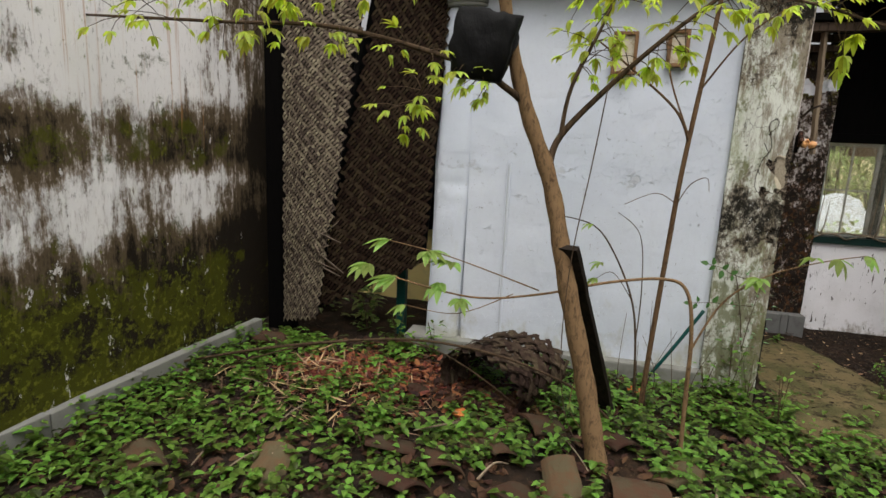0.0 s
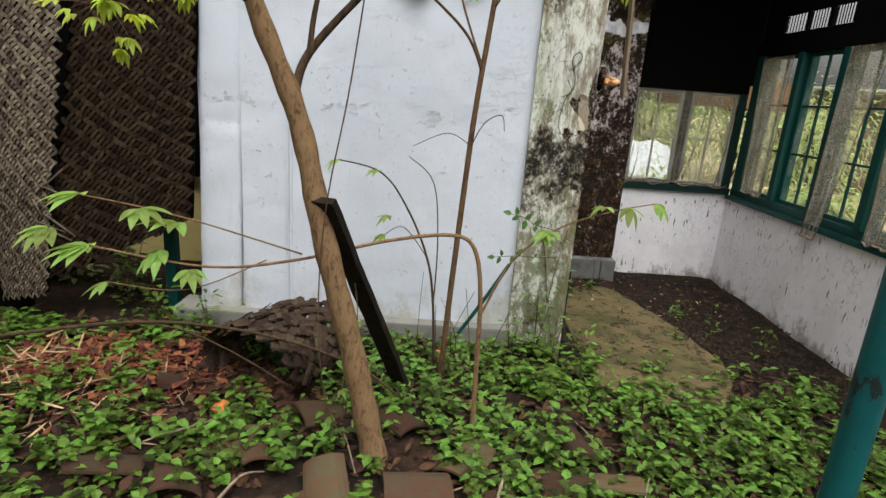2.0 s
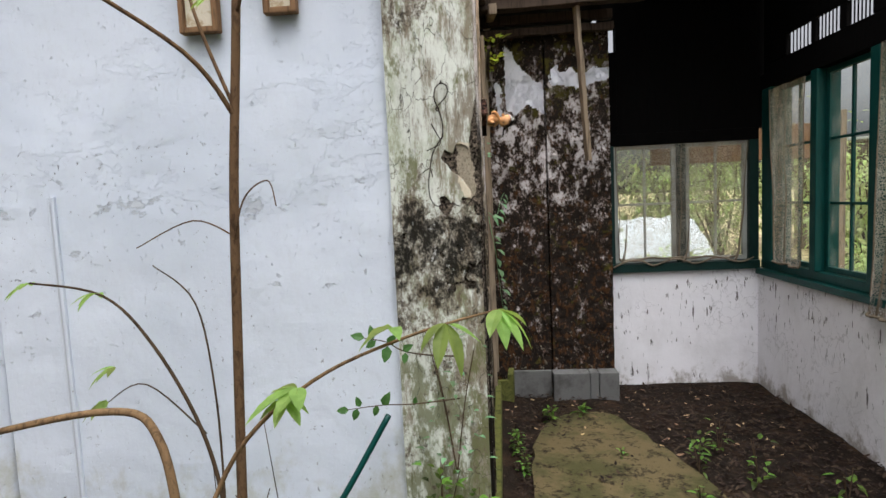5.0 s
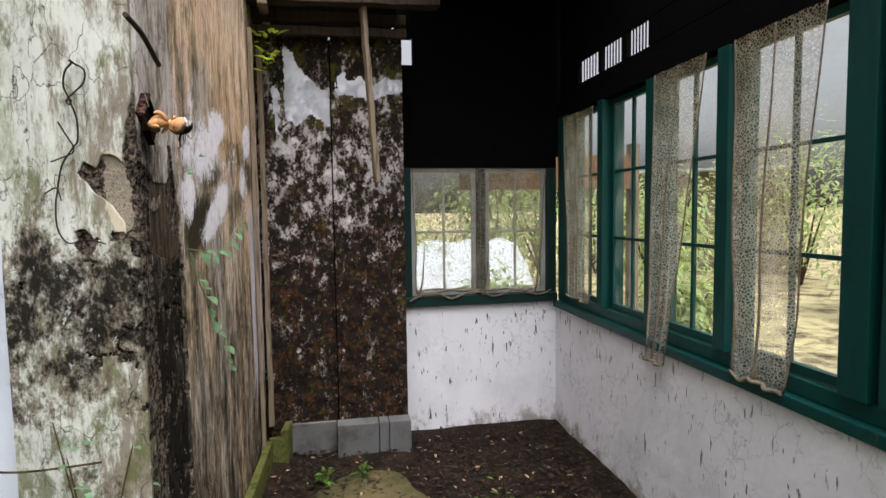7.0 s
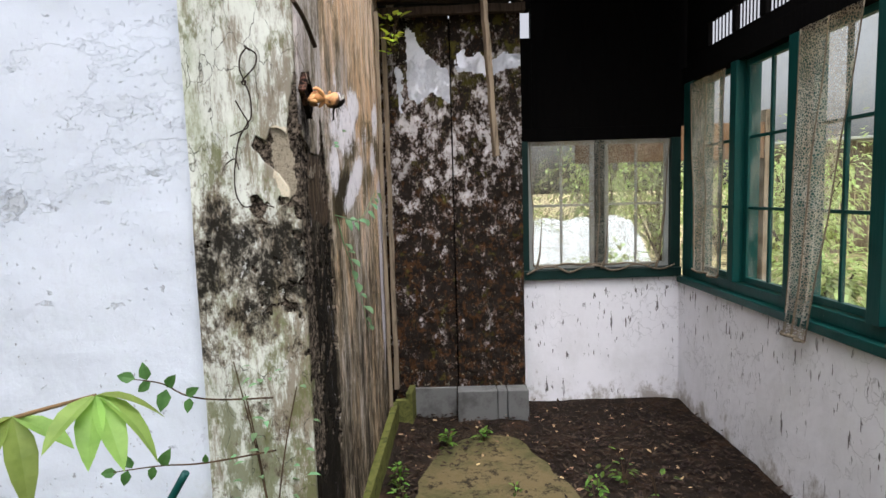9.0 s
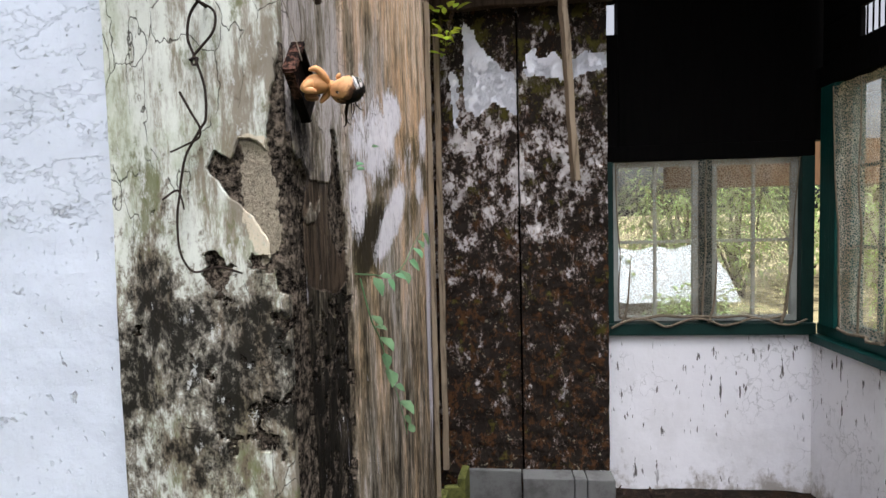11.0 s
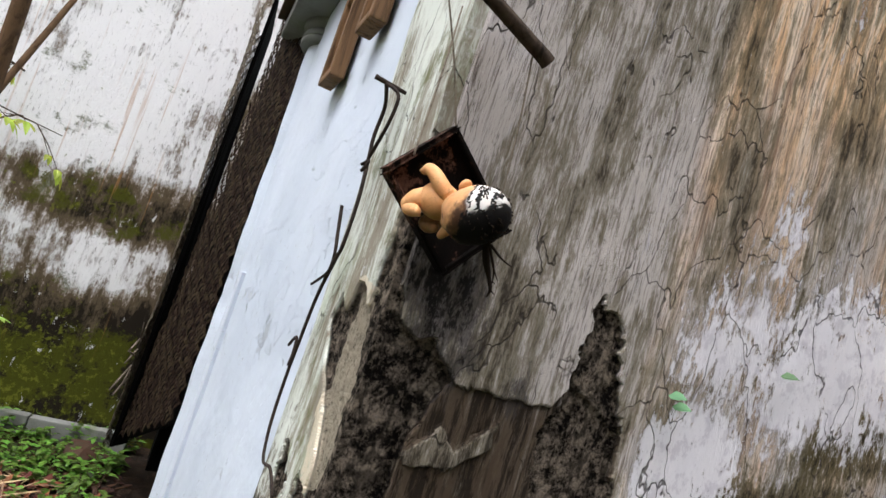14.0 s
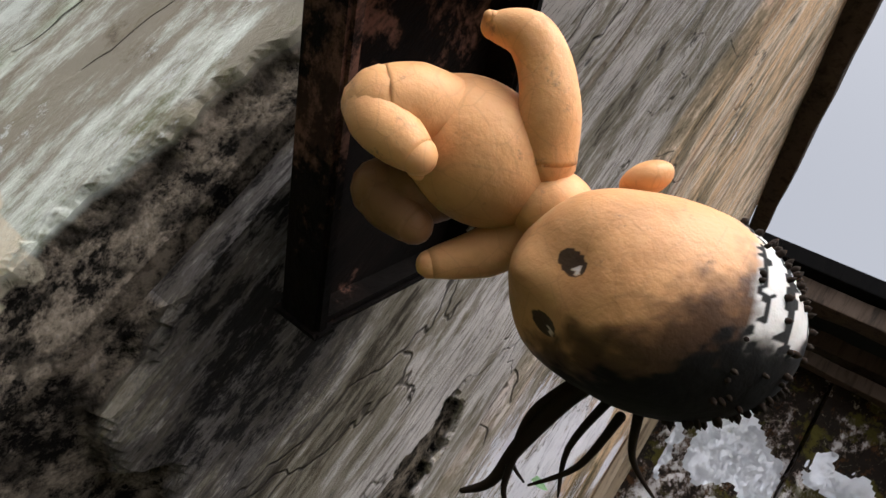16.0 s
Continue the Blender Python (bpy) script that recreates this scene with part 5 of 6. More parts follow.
def rubble(x, y, s, material, label, category, seed, name):
    bm = bmesh.new()
    bmesh.ops.create_icosphere(bm, subdivisions=2, radius=s)
    for v in bm.verts:
        v.co *= 1 + 0.35 * noise.noise(v.co * 14 + Vector((seed, 0, 0)))
        v.co.z *= 0.5
    ob = part(name, bm, material)
    ob.matrix_basis = pose(x, y, ground_z(x, y) + s * 0.4, 10, -8, seed * 40)
    return tagged(ob, label, category)


rubble(0.03, 4.3, 0.045, BRICK_ORANGE, "broken piece of bright orange brick", "brick", 1, "brick_piece")
rubble(-0.28, 4.45, 0.06, TERRACOTTA, "rough brown stone among dead leaves", "stone", 2, "stone")
rubble(1.02, 5.0, 0.05, BRICK_ORANGE, "broken piece of orange brick at the wall foot", "brick", 3, "brick_piece")
rubble(-1.55, 4.95, 0.13, TERRACOTTA, "dark broken clay pot half buried in weeds", "pot", 5, "broken_pot")
rng = random.Random(5)
for i in range(26):
    x, y, a, ln = rng.uniform(-1.5, 1.9), rng.uniform(3.3, 4.4), rng.uniform(0, 6.28), rng.uniform(0.12, 0.4)
    z = ground_z(x, y) + 0.025
    tagged(stick("dry_stick", [(x, y, z), (x + ln * 0.5 * math.cos(a), y + ln * 0.5 * math.sin(a), z + rng.uniform(0.01, 0.06)), (x + ln * math.cos(a), y + ln * math.sin(a), z + rng.uniform(0, 0.08))], rng.uniform(0.004, 0.010), 0.003, rng.choice((TWIG_BARK, OLD_WOOD)), sides=5), "dry stick lying on the litter", "stick", "dry sticks on the ground")


def weeds():
    rng = random.Random(21)
    verts, faces, sv, sf = [], [], [], []
    count = 0
    while count < 3300:
        x, y = rng.uniform(-1.95, 3.4), rng.uniform(2.6, 5.6)
        d = 1.0
        d -= 0.95 * math.exp(-((x + 0.62) ** 2 / 0.20 + (y - 4.62) ** 2 / 0.16))
        d -= 0.85 * math.exp(-((x - 0.15) ** 2 / 0.14 + (y - 4.72) ** 2 / 0.10))
        d -= 0.8 * math.exp(-((x - 0.6) ** 2 / 0.35 + (y - 3.95) ** 2 / 0.09))
        d -= 0.7 * math.exp(-((x + 0.5) ** 2 / 0.9 + (y - 3.55) ** 2 / 0.06))
        d += 1.3 * noise.noise(Vector((x * 2.6, y * 2.6, 4))) - 0.08
        if y > 5.18 and x < 1.9:
            d = -1
        if x > 1.85:
            d *= smooth01(5.7, 4.9, y) * (1.0 if x < 2.1 else smooth01(5.7, 4.7, y + 0.3 * noise.noise(Vector((x * 4, y * 4, 0)))))
        if rng.random() > d:
            continue
        count += 1
        z = ground_z(x, y)
        h = rng.uniform(0.03, 0.13) * (1.2 if noise.noise(Vector((x * 3, y * 3, 9))) > 0 else 0.8)
        lean = Vector((rng.uniform(-0.4, 0.4), rng.uniform(-0.4, 0.4), 1)).normalized()
        b = Vector((x, y, z))
        pairs = rng.choice((2, 3, 3, 4))
        turn = rng.uniform(0, 3.14)
        size = rng.uniform(0.03, 0.06)
        for k in range(pairs):
            p = b + lean * (h * (0.35 + 0.65 * k / max(1, pairs - 1)))
            for s in (0, math.pi):
                a = turn + k * 1.57 + s + rng.uniform(-0.3, 0.3)
                way = Vector((math.cos(a), math.sin(a), rng.uniform(0.0, 0.5)))
                ln = size * rng.uniform(0.7, 1.15)
                leaf(verts, faces, p, way, Vector((0, 0, 1)), ln, ln * 0.72, 0.12, rng.uniform(0.1, 0.6))
    tagged(leaf_part("weeds", verts, faces, WEED_LEAF), "dense low green weeds over the garden floor", "weeds", kind="stuff")


def litter(name, count, spot, size, material, label, seed, flat=0.35, thin=0.5):
    rng = random.Random(seed)
    verts, faces = [], []
    n = 0
    while n < count:
        x, y = spot(rng)
        if not (y < 5.2 or x > 1.86) or y > 7.4 or x > 3.78:
            continue
        n += 1
        a = rng.uniform(0, 6.28)
        ln = size * rng.uniform(0.5, 1.4)
        leaf(verts, faces, Vector((x, y, ground_z(x, y) + rng.uniform(0.004, 0.03))), Vector((math.cos(a), math.sin(a), rng.uniform(-flat, flat))), Vector((rng.uniform(-0.5, 0.5), rng.uniform(-0.5, 0.5), 1)), ln, ln * thin, rng.uniform(-0.3, 0.3), rng.uniform(-0.3, 0.4))
    tagged(leaf_part(name, verts, faces, material), label, "leaf litter", kind="stuff")


weeds()
litter("dead_leaves", 5200, lambda r: (r.uniform(-1.9, 3.2), r.uniform(2.8, 5.3)), 0.055, DEAD_LEAF, "brown dead leaves on the garden ground", 31)
litter("dead_leaf_heap", 1500, lambda r: (r.gauss(-0.6, 0.33), r.gauss(4.62, 0.2)), 0.055, mat_leaf("red_dead_leaf", (0.17, 0.05, 0.025), (0.06, 0.022, 0.012), 0.7, 0.6, 0.15), "heap of reddish dead leaflets", 32)
litter("dead_leaf_heap", 700, lambda r: (r.gauss(0.2, 0.25), r.gauss(4.55, 0.14)), 0.055, DEAD_LEAF, "heap of reddish dead leaves by the curled mat", 36)
litter("straw", 420, lambda r: (r.gauss(-0.85, 0.3), r.gauss(4.4, 0.2)), 0.16, PALE_STRAW, "pale dry straw and split bamboo on the ground", 33, 0.2, 0.06)
litter("floor_debris", 6500, lambda r: (r.uniform(1.9, 3.78), r.uniform(5.0, 7.4)), 0.035, mat_leaf("dark_debris", (0.035, 0.021, 0.014), (0.010, 0.007, 0.005), 0.9, 0.7, 0.05), "dark rotting chips and leaves on the terrace floor", 34, 0.3, 0.35)
litter("pale_debris", 120, lambda r: (r.uniform(1.9, 3.6), r.uniform(6.2, 7.3)), 0.035, PALE_STRAW, "pale chips of plaster and dry leaf on the terrace floor", 35, 0.3, 0.4)


# ---- on the house wall and pillar ----
def wall_frame(x0, x1, z0, z1):
    f = thing("wooden_frame", ((x0 + x1) / 2, 5.285, z0), "small wooden frame with a faded panel nailed to the white wall", "frame", "frames on the white wall")
    o = Vector(f.location)
    b = 0.022
    for a in ((x0, x0 + b, z0, z1), (x1 - b, x1, z0, z1), (x0 + b, x1 - b, z0, z0 + b), (x0 + b, x1 - b, z1 - b, z1)):
        box("moulding", a[0] - o.x, a[1] - o.x, -0.034, 0.006, a[2] - o.z, a[3] - o.z, FRAME_WOOD, f, 0.005)
    box("panel", x0 + b - o.x, x1 - b - o.x, -0.016, 0.004, z0 + b - o.z, z1 - b - o.z, PALE_PANEL, f, 0.0)


PALE_PANEL = mat_wood("faded_tan_panel", (0.52, 0.47, 0.37), (0.28, 0.2, 0.11), 0.7, (20, 20, 20))
wall_frame(0.69, 0.84, 2.14, 2.40)
wall_frame(1.015, 1.14, 2.19, 2.41)
RUST = mat_wood("rusty_wire", (0.035, 0.025, 0.02), (0.012, 0.009, 0.008), 0.6, (90, 90, 90))


def wire_hook():
    w = thing("twisted_wire", (1.66, 5.225, 1.89), "rusty twisted wire looped over a nail in the pillar", "wire")
    o = Vector(w.location)
    L = lambda pts: [Vector((p[0] - 0.010 - 0.020 * smooth01(1.74, 1.64, p[2]), p[1], p[2])) - o for p in pts]
    y = 5.221
    stick("nail", L([(1.672, 5.24, 1.892), (1.672, 5.195, 1.895)]), 0.0022, 0.0032, RUST, w)
    stick("strand", L([(1.672, y - 0.012, 1.893), (1.650, y, 1.875), (1.645, y, 1.84), (1.655, y, 1.81), (1.67, y, 1.76), (1.674, y, 1.71), (1.668, y, 1.69), (1.652, y, 1.65), (1.642, y, 1.61), (1.638, y, 1.585), (1.632, y, 1.55), (1.632, y, 1.50), (1.642, y, 1.47), (1.66, y, 1.455), (1.70, y, 1.463), (1.74, y, 1.452)]), 0.0024, 0.0018, RUST, w)
    stick("loop", L([(1.672, y - 0.012, 1.893), (1.692, y, 1.88), (1.690, y, 1.85), (1.668, y, 1.825), (1.655, y, 1.812), (1.650, y, 1.80), (1.658, y - 0.004, 1.795), (1.660, y, 1.807), (1.648, y - 0.004, 1.803)]), 0.0022, 0.002, RUST, w)
    stick("end", L([(1.63, y - 0.006, 1.752), (1.652, y - 0.004, 1.715), (1.668, y - 0.003, 1.695), (1.672, y - 0.003, 1.678), (1.655, y - 0.003, 1.668), (1.628, y - 0.006, 1.655)]), 0.0022, 0.0016, RUST, w)
    stick("end", L([(1.610, y - 0.004, 1.577), (1.636, y - 0.004, 1.592), (1.644, y - 0.004, 1.575), (1.648, y - 0.006, 1.560)]), 0.002, 0.0014, RUST, w)


wire_hook()
TRAY_WOOD = Mat("dark_shaded_tray_wood", (0.12, 0.06, 0.042), 0.9)
TRAY_WOOD.lay((0.02, 0.011, 0.008), TRAY_WOOD.step(TRAY_WOOD.noise((90, 90, 30), 10, 0.75, 2.0), 0.44, 0.56), 0.9)
# black towards +y: the tray's deep shadow, put into the wood colour
TRAY_WOOD.lay((0.003, 0.0025, 0.002), TRAY_WOOD.step(TRAY_WOOD.math("ADD", TRAY_WOOD.noise((45, 45, 45), 8, 0.7, 6.0), TRAY_WOOD.along(1, [(-0.09, -0.2), (-0.03, -0.12), (0.0, 0.15), (0.09, 0.2)])), 0.46, 0.56), 0.97)
TRAY_WOOD.bump(TRAY_WOOD.noise((160, 160, 40), 6, 0.7), 0.0012)
TRAY_WOOD = TRAY_WOOD.done()
STRING = mat_wood("dirty_string", (0.25, 0.21, 0.16), (0.08, 0.06, 0.045), 0.9, (200, 200, 200))


def hanging_tray():
    t = thing("hanging_tray", (1.80, 5.26, 1.767), "small dark wooden tray hung askew on strings at the pillar corner", "tray")
    a, b = Vector((0, 0.046, 0.055)), Vector((0, 0.080, -0.068))
    n = Vector((1, 0, 0))
    def slab(name, c, u, v, w, mat=TRAY_WOOD):
        bm = bmesh.new()
        add_box(bm, -0.5, 0.5, -0.5, 0.5, -0.5, 0.5)
        bm.transform(Matrix(((u.x, v.x, w.x, c.x), (u.y, v.y, w.y, c.y), (u.z, v.z, w.z, c.z), (0, 0, 0, 1))))
        bmesh.ops.bevel(bm, geom=bm.edges[:], offset=0.0012, segments=2, affect="EDGES")
        bmesh.ops.recalc_face_normals(bm, faces=bm.faces[:])
        part(name, bm, mat, t)
    au, bu = a.normalized(), b.normalized()
    slab("back", n * 0.006, a, b, n * 0.005)
    slab("side", n * 0.013 - b * 0.5, a, bu * 0.005, n * 0.020)
    slab("side", n * 0.009 + b * 0.48, a, bu * 0.005, n * 0.012)
    slab("side", n * 0.012 + a * 0.5, au * 0.005, b, n * 0.018)
    slab("side", n * 0.011 - a * 0.5, au * 0.005, b * 0.96, n * 0.016)
    top, left = a * 0.47 - b * 0.47 + n * 0.02, a * 0.4 + b * 0.35 + n * 0.02
    for p, q in ((top, Vector((0.022, -0.06, 0.16))), (left, Vector((0.028, 0.028, 0.155))), (a * -0.2 - b * 0.5 + n * 0.03, Vector((-0.03, -0.03, 0.19)))):
        stick("string", [p, (p + q) / 2 + Vector((0.004, 0, 0)), q], 0.0009, 0.0009, STRING, t, 5)


hanging_tray()
tagged(stick("hanging_stick", [(1.835, 5.06, 1.965), (1.832, 5.18, 1.957), (1.83, 5.285, 1.925), (1.83, 5.305, 1.917)], 0.006, 0.0075, DARK_WOOD), "short dark stick hung across the strings of the tray", "stick")


def doll():
    """A small plastic doll lying out of the tray: one plain mesh."""
    bm = bmesh.new()
    hair = bm.verts.layers.float.new("hair")
    dark = bm.verts.layers.float.new("dark")
    white = bm.verts.layers.float.new("white")
    under_shade = bm.verts.layers.float.new("under_shade")

    def ball(c, axis, r_long, r_wide, r_deep=None, seg=36):
        made = bmesh.ops.create_uvsphere(bm, u_segments=seg, v_segments=seg // 2, radius=1.0)["verts"]
        q = Vector(axis).to_track_quat("Z", "Y").to_matrix().to_4x4()
        m = Matrix.Translation(c) @ q @ Matrix.Diagonal((r_wide, r_deep or r_wide, r_long, 1))
        bmesh.ops.transform(bm, matrix=m, verts=made)
        return made

    def limb(pts, radii, sides=14):
        k = set(bm.verts)
        p = curve_points(pts, 5)
        rr = []
        for i in range(len(p)):
            f = i / (len(p) - 1) * (len(radii) - 1)
            j = min(int(f), len(radii) - 2)
            rr.append(radii[j] + (radii[j + 1] - radii[j]) * (f - j))
        tube(bm, p, rr, sides)
        ball(p[0], (0, 0, 1), rr[0], rr[0], None, 14)
        ball(p[-1], (0, 0, 1), rr[-1], rr[-1], None, 14)
        return [v for v in bm.verts if v not in k]

    way = Vector((0.038, 0.014, 0.012)).normalized()
    hc = Vector((1.891, 5.2505, 1.7505)) + way * 0.0025
    up = Vector((-0.442, -0.463, 0.768)).normalized()
    eyes = (Vector((1.8800, 5.2318, 1.7434)), Vector((1.8794, 5.2406, 1.7335)))
    d1, d2 = [(e - hc).normalized() for e in eyes]
    across, ahead = (d1 - d2).normalized(), (d1 + d2).normalized()
    chin = (-way + ahead * way.dot(ahead)).normalized()
    # swellings and hollows of the face: direction, height, spread
    face = [(ahead + 0.28 * chin, 0.0022, 0.16), (ahead + 0.62 * chin, 0.0018, 0.30), (ahead + 0.5 * chin + 0.75 * across, 0.0030, 0.42), (ahead + 0.5 * chin - 0.75 * across, 0.0030, 0.42), (ahead + 1.4 * chin, 0.0020, 0.4), (d1, -0.0014, 0.20), (d2, -0.0014, 0.20), (ahead - 0.7 * chin, 0.0016, 0.6)]
    head = ball(hc, way, 0.0275, 0.0225, 0.0220, 150)
    for v in head:
        p = v.co - hc
        u = p.normalized()
        grow = sum(h * math.exp(-((u - q.normalized()).length / r) ** 2) for q, h, r in face)
        f = p.dot(way) / 0.0275
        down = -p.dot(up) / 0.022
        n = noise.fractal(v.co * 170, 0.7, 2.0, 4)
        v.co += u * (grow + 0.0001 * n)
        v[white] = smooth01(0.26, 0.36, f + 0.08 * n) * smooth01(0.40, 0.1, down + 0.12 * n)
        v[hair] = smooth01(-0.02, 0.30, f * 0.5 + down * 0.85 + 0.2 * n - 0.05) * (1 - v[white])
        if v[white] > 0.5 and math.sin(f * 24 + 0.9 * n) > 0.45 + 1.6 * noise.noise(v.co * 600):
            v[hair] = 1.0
        # shade on the head's lower side, stored for the colour
        v[under_shade] = max(0.34, smooth01(-0.75, 0.15, f * 0.6 + down * 0.85 + 0.3 * n))
        for e in eyes:
            q = v.co - (hc + (e - hc).normalized() * p.length)
            v[dark] = max(v[dark], smooth01(0.0026, 0.0019, Vector((q.dot(across), q.dot(chin) * 0.7, q.dot(ahead) * 0.5)).length))
            # the eye's glint, painted as a tiny white dot
            q = q + chin * 0.0016 + across * 0.0006
            if q.length < 0.0008:
                v[dark], v[white] = 0.0, 0.9
    # plugs of cut hair over the bald crown
    rng = random.Random(4)
    for k in range(150):
        f, a = rng.choice((0.34, 0.52, 0.70, 0.86)) + rng.uniform(-0.05, 0.05), rng.uniform(0, 6.28)
        e1 = way.orthogonal().normalized()
        e2 = way.cross(e1)
        r = math.sqrt(max(0.0, 1 - f * f))
        u = (e1 * math.cos(a) + e2 * math.sin(a)) * r * 0.0224
        c = hc + way * (f * 0.0276) + u
        for v in ball(c, u + way * 0.01, rng.uniform(0.0009, 0.0018), rng.uniform(0.0005, 0.0009), None, 6):
            v[hair] = 1.0
    ball((1.8795, 5.2415, 1.7715), (0.3, 0.2, 0.6), 0.0056, 0.0060, 0.0036, 24)
    body = ball((1.8440, 5.2390, 1.7595), (0.024, 0.006, -0.003), 0.0205, 0.0162, 0.0158, 48)
    ball((1.8655, 5.2445, 1.7575), (1, 0.3, -0.1), 0.010, 0.0088)
    limb([(1.839, 5.231, 1.7605), (1.834, 5.2245, 1.7555), (1.830, 5.2210, 1.7510)], (0.0086, 0.0094, 0.0082), 20)
    limb([(1.8285, 5.2208, 1.7500), (1.833, 5.2205, 1.7468), (1.8395, 5.2220, 1.7458), (1.8440, 5.2232, 1.7450)], (0.0070, 0.0062, 0.0056, 0.0040), 20)
    for k in range(4):
        ball((1.8432 + 0.0003 * k, 5.2200 + 0.0019 * k, 1.7462 - 0.0012 * k), (1, 0.2, -0.1), 0.0022, 0.0014, None, 10)
    shaded_leg = limb([(1.838, 5.245, 1.750), (1.832, 5.243, 1.744), (1.829, 5.2410, 1.7415)], (0.0084, 0.0092, 0.0078), 20)
    shaded_leg += limb([(1.828, 5.2405, 1.742), (1.833, 5.241, 1.739), (1.841, 5.2425, 1.738)], (0.0066, 0.0064, 0.0046), 20)
    # the lower leg lies in shadow: darkened by colour
    for v in shaded_leg:
        v[under_shade] = 0.7
    # belly shade, growing towards the underside
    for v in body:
        v[under_shade] = 0.45 * smooth01(0.2, 1.0, -(v.co - Vector((1.844, 5.239, 1.7595))).dot(up) / 0.016)
    limb([(1.8605, 5.2370, 1.7635), (1.8580, 5.2300, 1.7700), (1.853, 5.2250, 1.7768), (1.847, 5.2215, 1.7800), (1.8395, 5.2205, 1.7788)], (0.0066, 0.0066, 0.0058, 0.0052, 0.0030), 20)
    limb([(1.8415, 5.2200, 1.7800), (1.8390, 5.2180, 1.7785)], (0.0022, 0.0014), 10)
    low_arm = limb([(1.862, 5.2500, 1.752), (1.855, 5.2510, 1.743), (1.8475, 5.2480, 1.7335)], (0.0060, 0.0060, 0.0034), 20)
    for v in low_arm:
        v[under_shade] = 0.3
    for tail in ([(1.888, 5.269, 1.736), (1.884, 5.2735, 1.728), (1.8793, 5.283, 1.714), (1.877, 5.290, 1.703), (1.872, 5.2915, 1.697)], [(1.8793, 5.283, 1.714), (1.881, 5.287, 1.704), (1.885, 5.29, 1.70)], [(1.893, 5.27, 1.733), (1.89, 5.279, 1.72), (1.893, 5.285, 1.71)], [(1.886, 5.268, 1.735), (1.879, 5.276, 1.722), (1.8795, 5.284, 1.711), (1.884, 5.289, 1.708)], [(1.897, 5.268, 1.731), (1.894, 5.278, 1.718), (1.886, 5.285, 1.708)], [(1.890, 5.268, 1.735), (1.885, 5.274, 1.729), (1.880, 5.281, 1.717)], [(1.900, 5.267, 1.733), (1.903, 5.277, 1.726), (1.911, 5.283, 1.722)]):
        k = 1.5 if tail[0][0] == 1.888 else 0.6
        for v in limb(tail, (0.0020 * k, 0.0016 * k, 0.0011 * k, 0.0005 * k), 7):
            v[hair] = 1.0
    for f in bm.faces:
        f.smooth = True
    me = bpy.data.meshes.new("doll")
    bm.to_mesh(me)
    bm.free()
    w = Mat("grimy_shaded_peach_vinyl", (0.68, 0.35, 0.15), 0.5, spec=0.18)
    w.b.inputs["Subsurface Weight"].default_value = 0.15
    w.b.inputs["Subsurface Radius"].default_value = (0.01, 0.004, 0.002)
    w.lay((0.42, 0.19, 0.065), w.step(w.noise(70, 6, 0.6, 2.0), 0.45, 0.7), 0.5)
    w.lay((0.10, 0.075, 0.055), w.step(w.noise(160, 6, 0.7, 5.0), 0.60, 0.72), 0.6)
    w.lay((0.04, 0.03, 0.025), w.step(w.math("MULTIPLY", w.cells(120, wobble=0.02), -1.0), -0.03, -0.005), 0.10)
    # dark brown laid on as the shade of the doll's underside
    w.lay((0.035, 0.017, 0.010), w.step(w.mask("under_shade"), 0.05, 1.0), 0.95)
    w.lay((0.60, 0.57, 0.53), w.mask("white"), 0.95)
    w.lay((0.004, 0.0035, 0.003), w.step(w.mask("hair"), 0.2, 0.8), 0.98)
    w.lay((0.012, 0.011, 0.012), w.step(w.mask("dark"), 0.3, 0.7), 0.9)
    w.bump(w.noise(300, 4, 0.6), 0.0003)
    gloss = w.math("MULTIPLY_ADD", w.mask("hair"), 0.45, 0.48)
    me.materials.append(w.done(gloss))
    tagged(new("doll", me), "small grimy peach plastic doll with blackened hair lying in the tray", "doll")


doll()


def vine():
    v = thing("vine", (1.81, 5.56, 1.30), "thin creeper with heart-shaped leaves on the streaked wall", "vine")
    o = Vector(v.location)
    rng = random.Random(9)
    L = lambda pts: [Vector(p) - o for p in pts]
    lines = [L([(1.815, 5.56, 1.415), (1.83, 5.68, 1.40), (1.84, 5.80, 1.385), (1.86, 5.92, 1.40), (1.88, 6.02, 1.46), (1.90, 6.06, 1.50)]),
             L([(1.815, 5.60, 1.40), (1.83, 5.63, 1.30), (1.84, 5.68, 1.24), (1.85, 5.74, 1.14), (1.86, 5.82, 1.03), (1.87, 5.86, 0.93)])]
    verts, faces = [], []
    for ln in lines:
        stick("stem", ln, 0.0022, 0.0012, VINE_LEAF, v, 5)
        q = curve_points(ln)
        for i in range(5, len(q), 3):
            d = Vector((rng.uniform(0.3, 1), rng.uniform(-0.6, 0.6), rng.uniform(-0.9, 0.1)))
            s = rng.uniform(0.03, 0.055)
            leaf(verts, faces, q[i] + d * 0.008, d, Vector((1, -0.4, 0.8)), s, s * 0.85, 0.1, 0.25)
    for y, z in ((5.74, 1.72), (5.57, 1.66), (5.58, 1.65)):
        d = Vector((0.8, 0.3, 0.2))
        leaf(verts, faces, Vector((1.82, y, z)) - o, d, Vector((0.5, -0.5, 1)), 0.02, 0.017, 0.1, 0.2)
    leaf_part("leaves", verts, faces, VINE_LEAF, v)


vine()


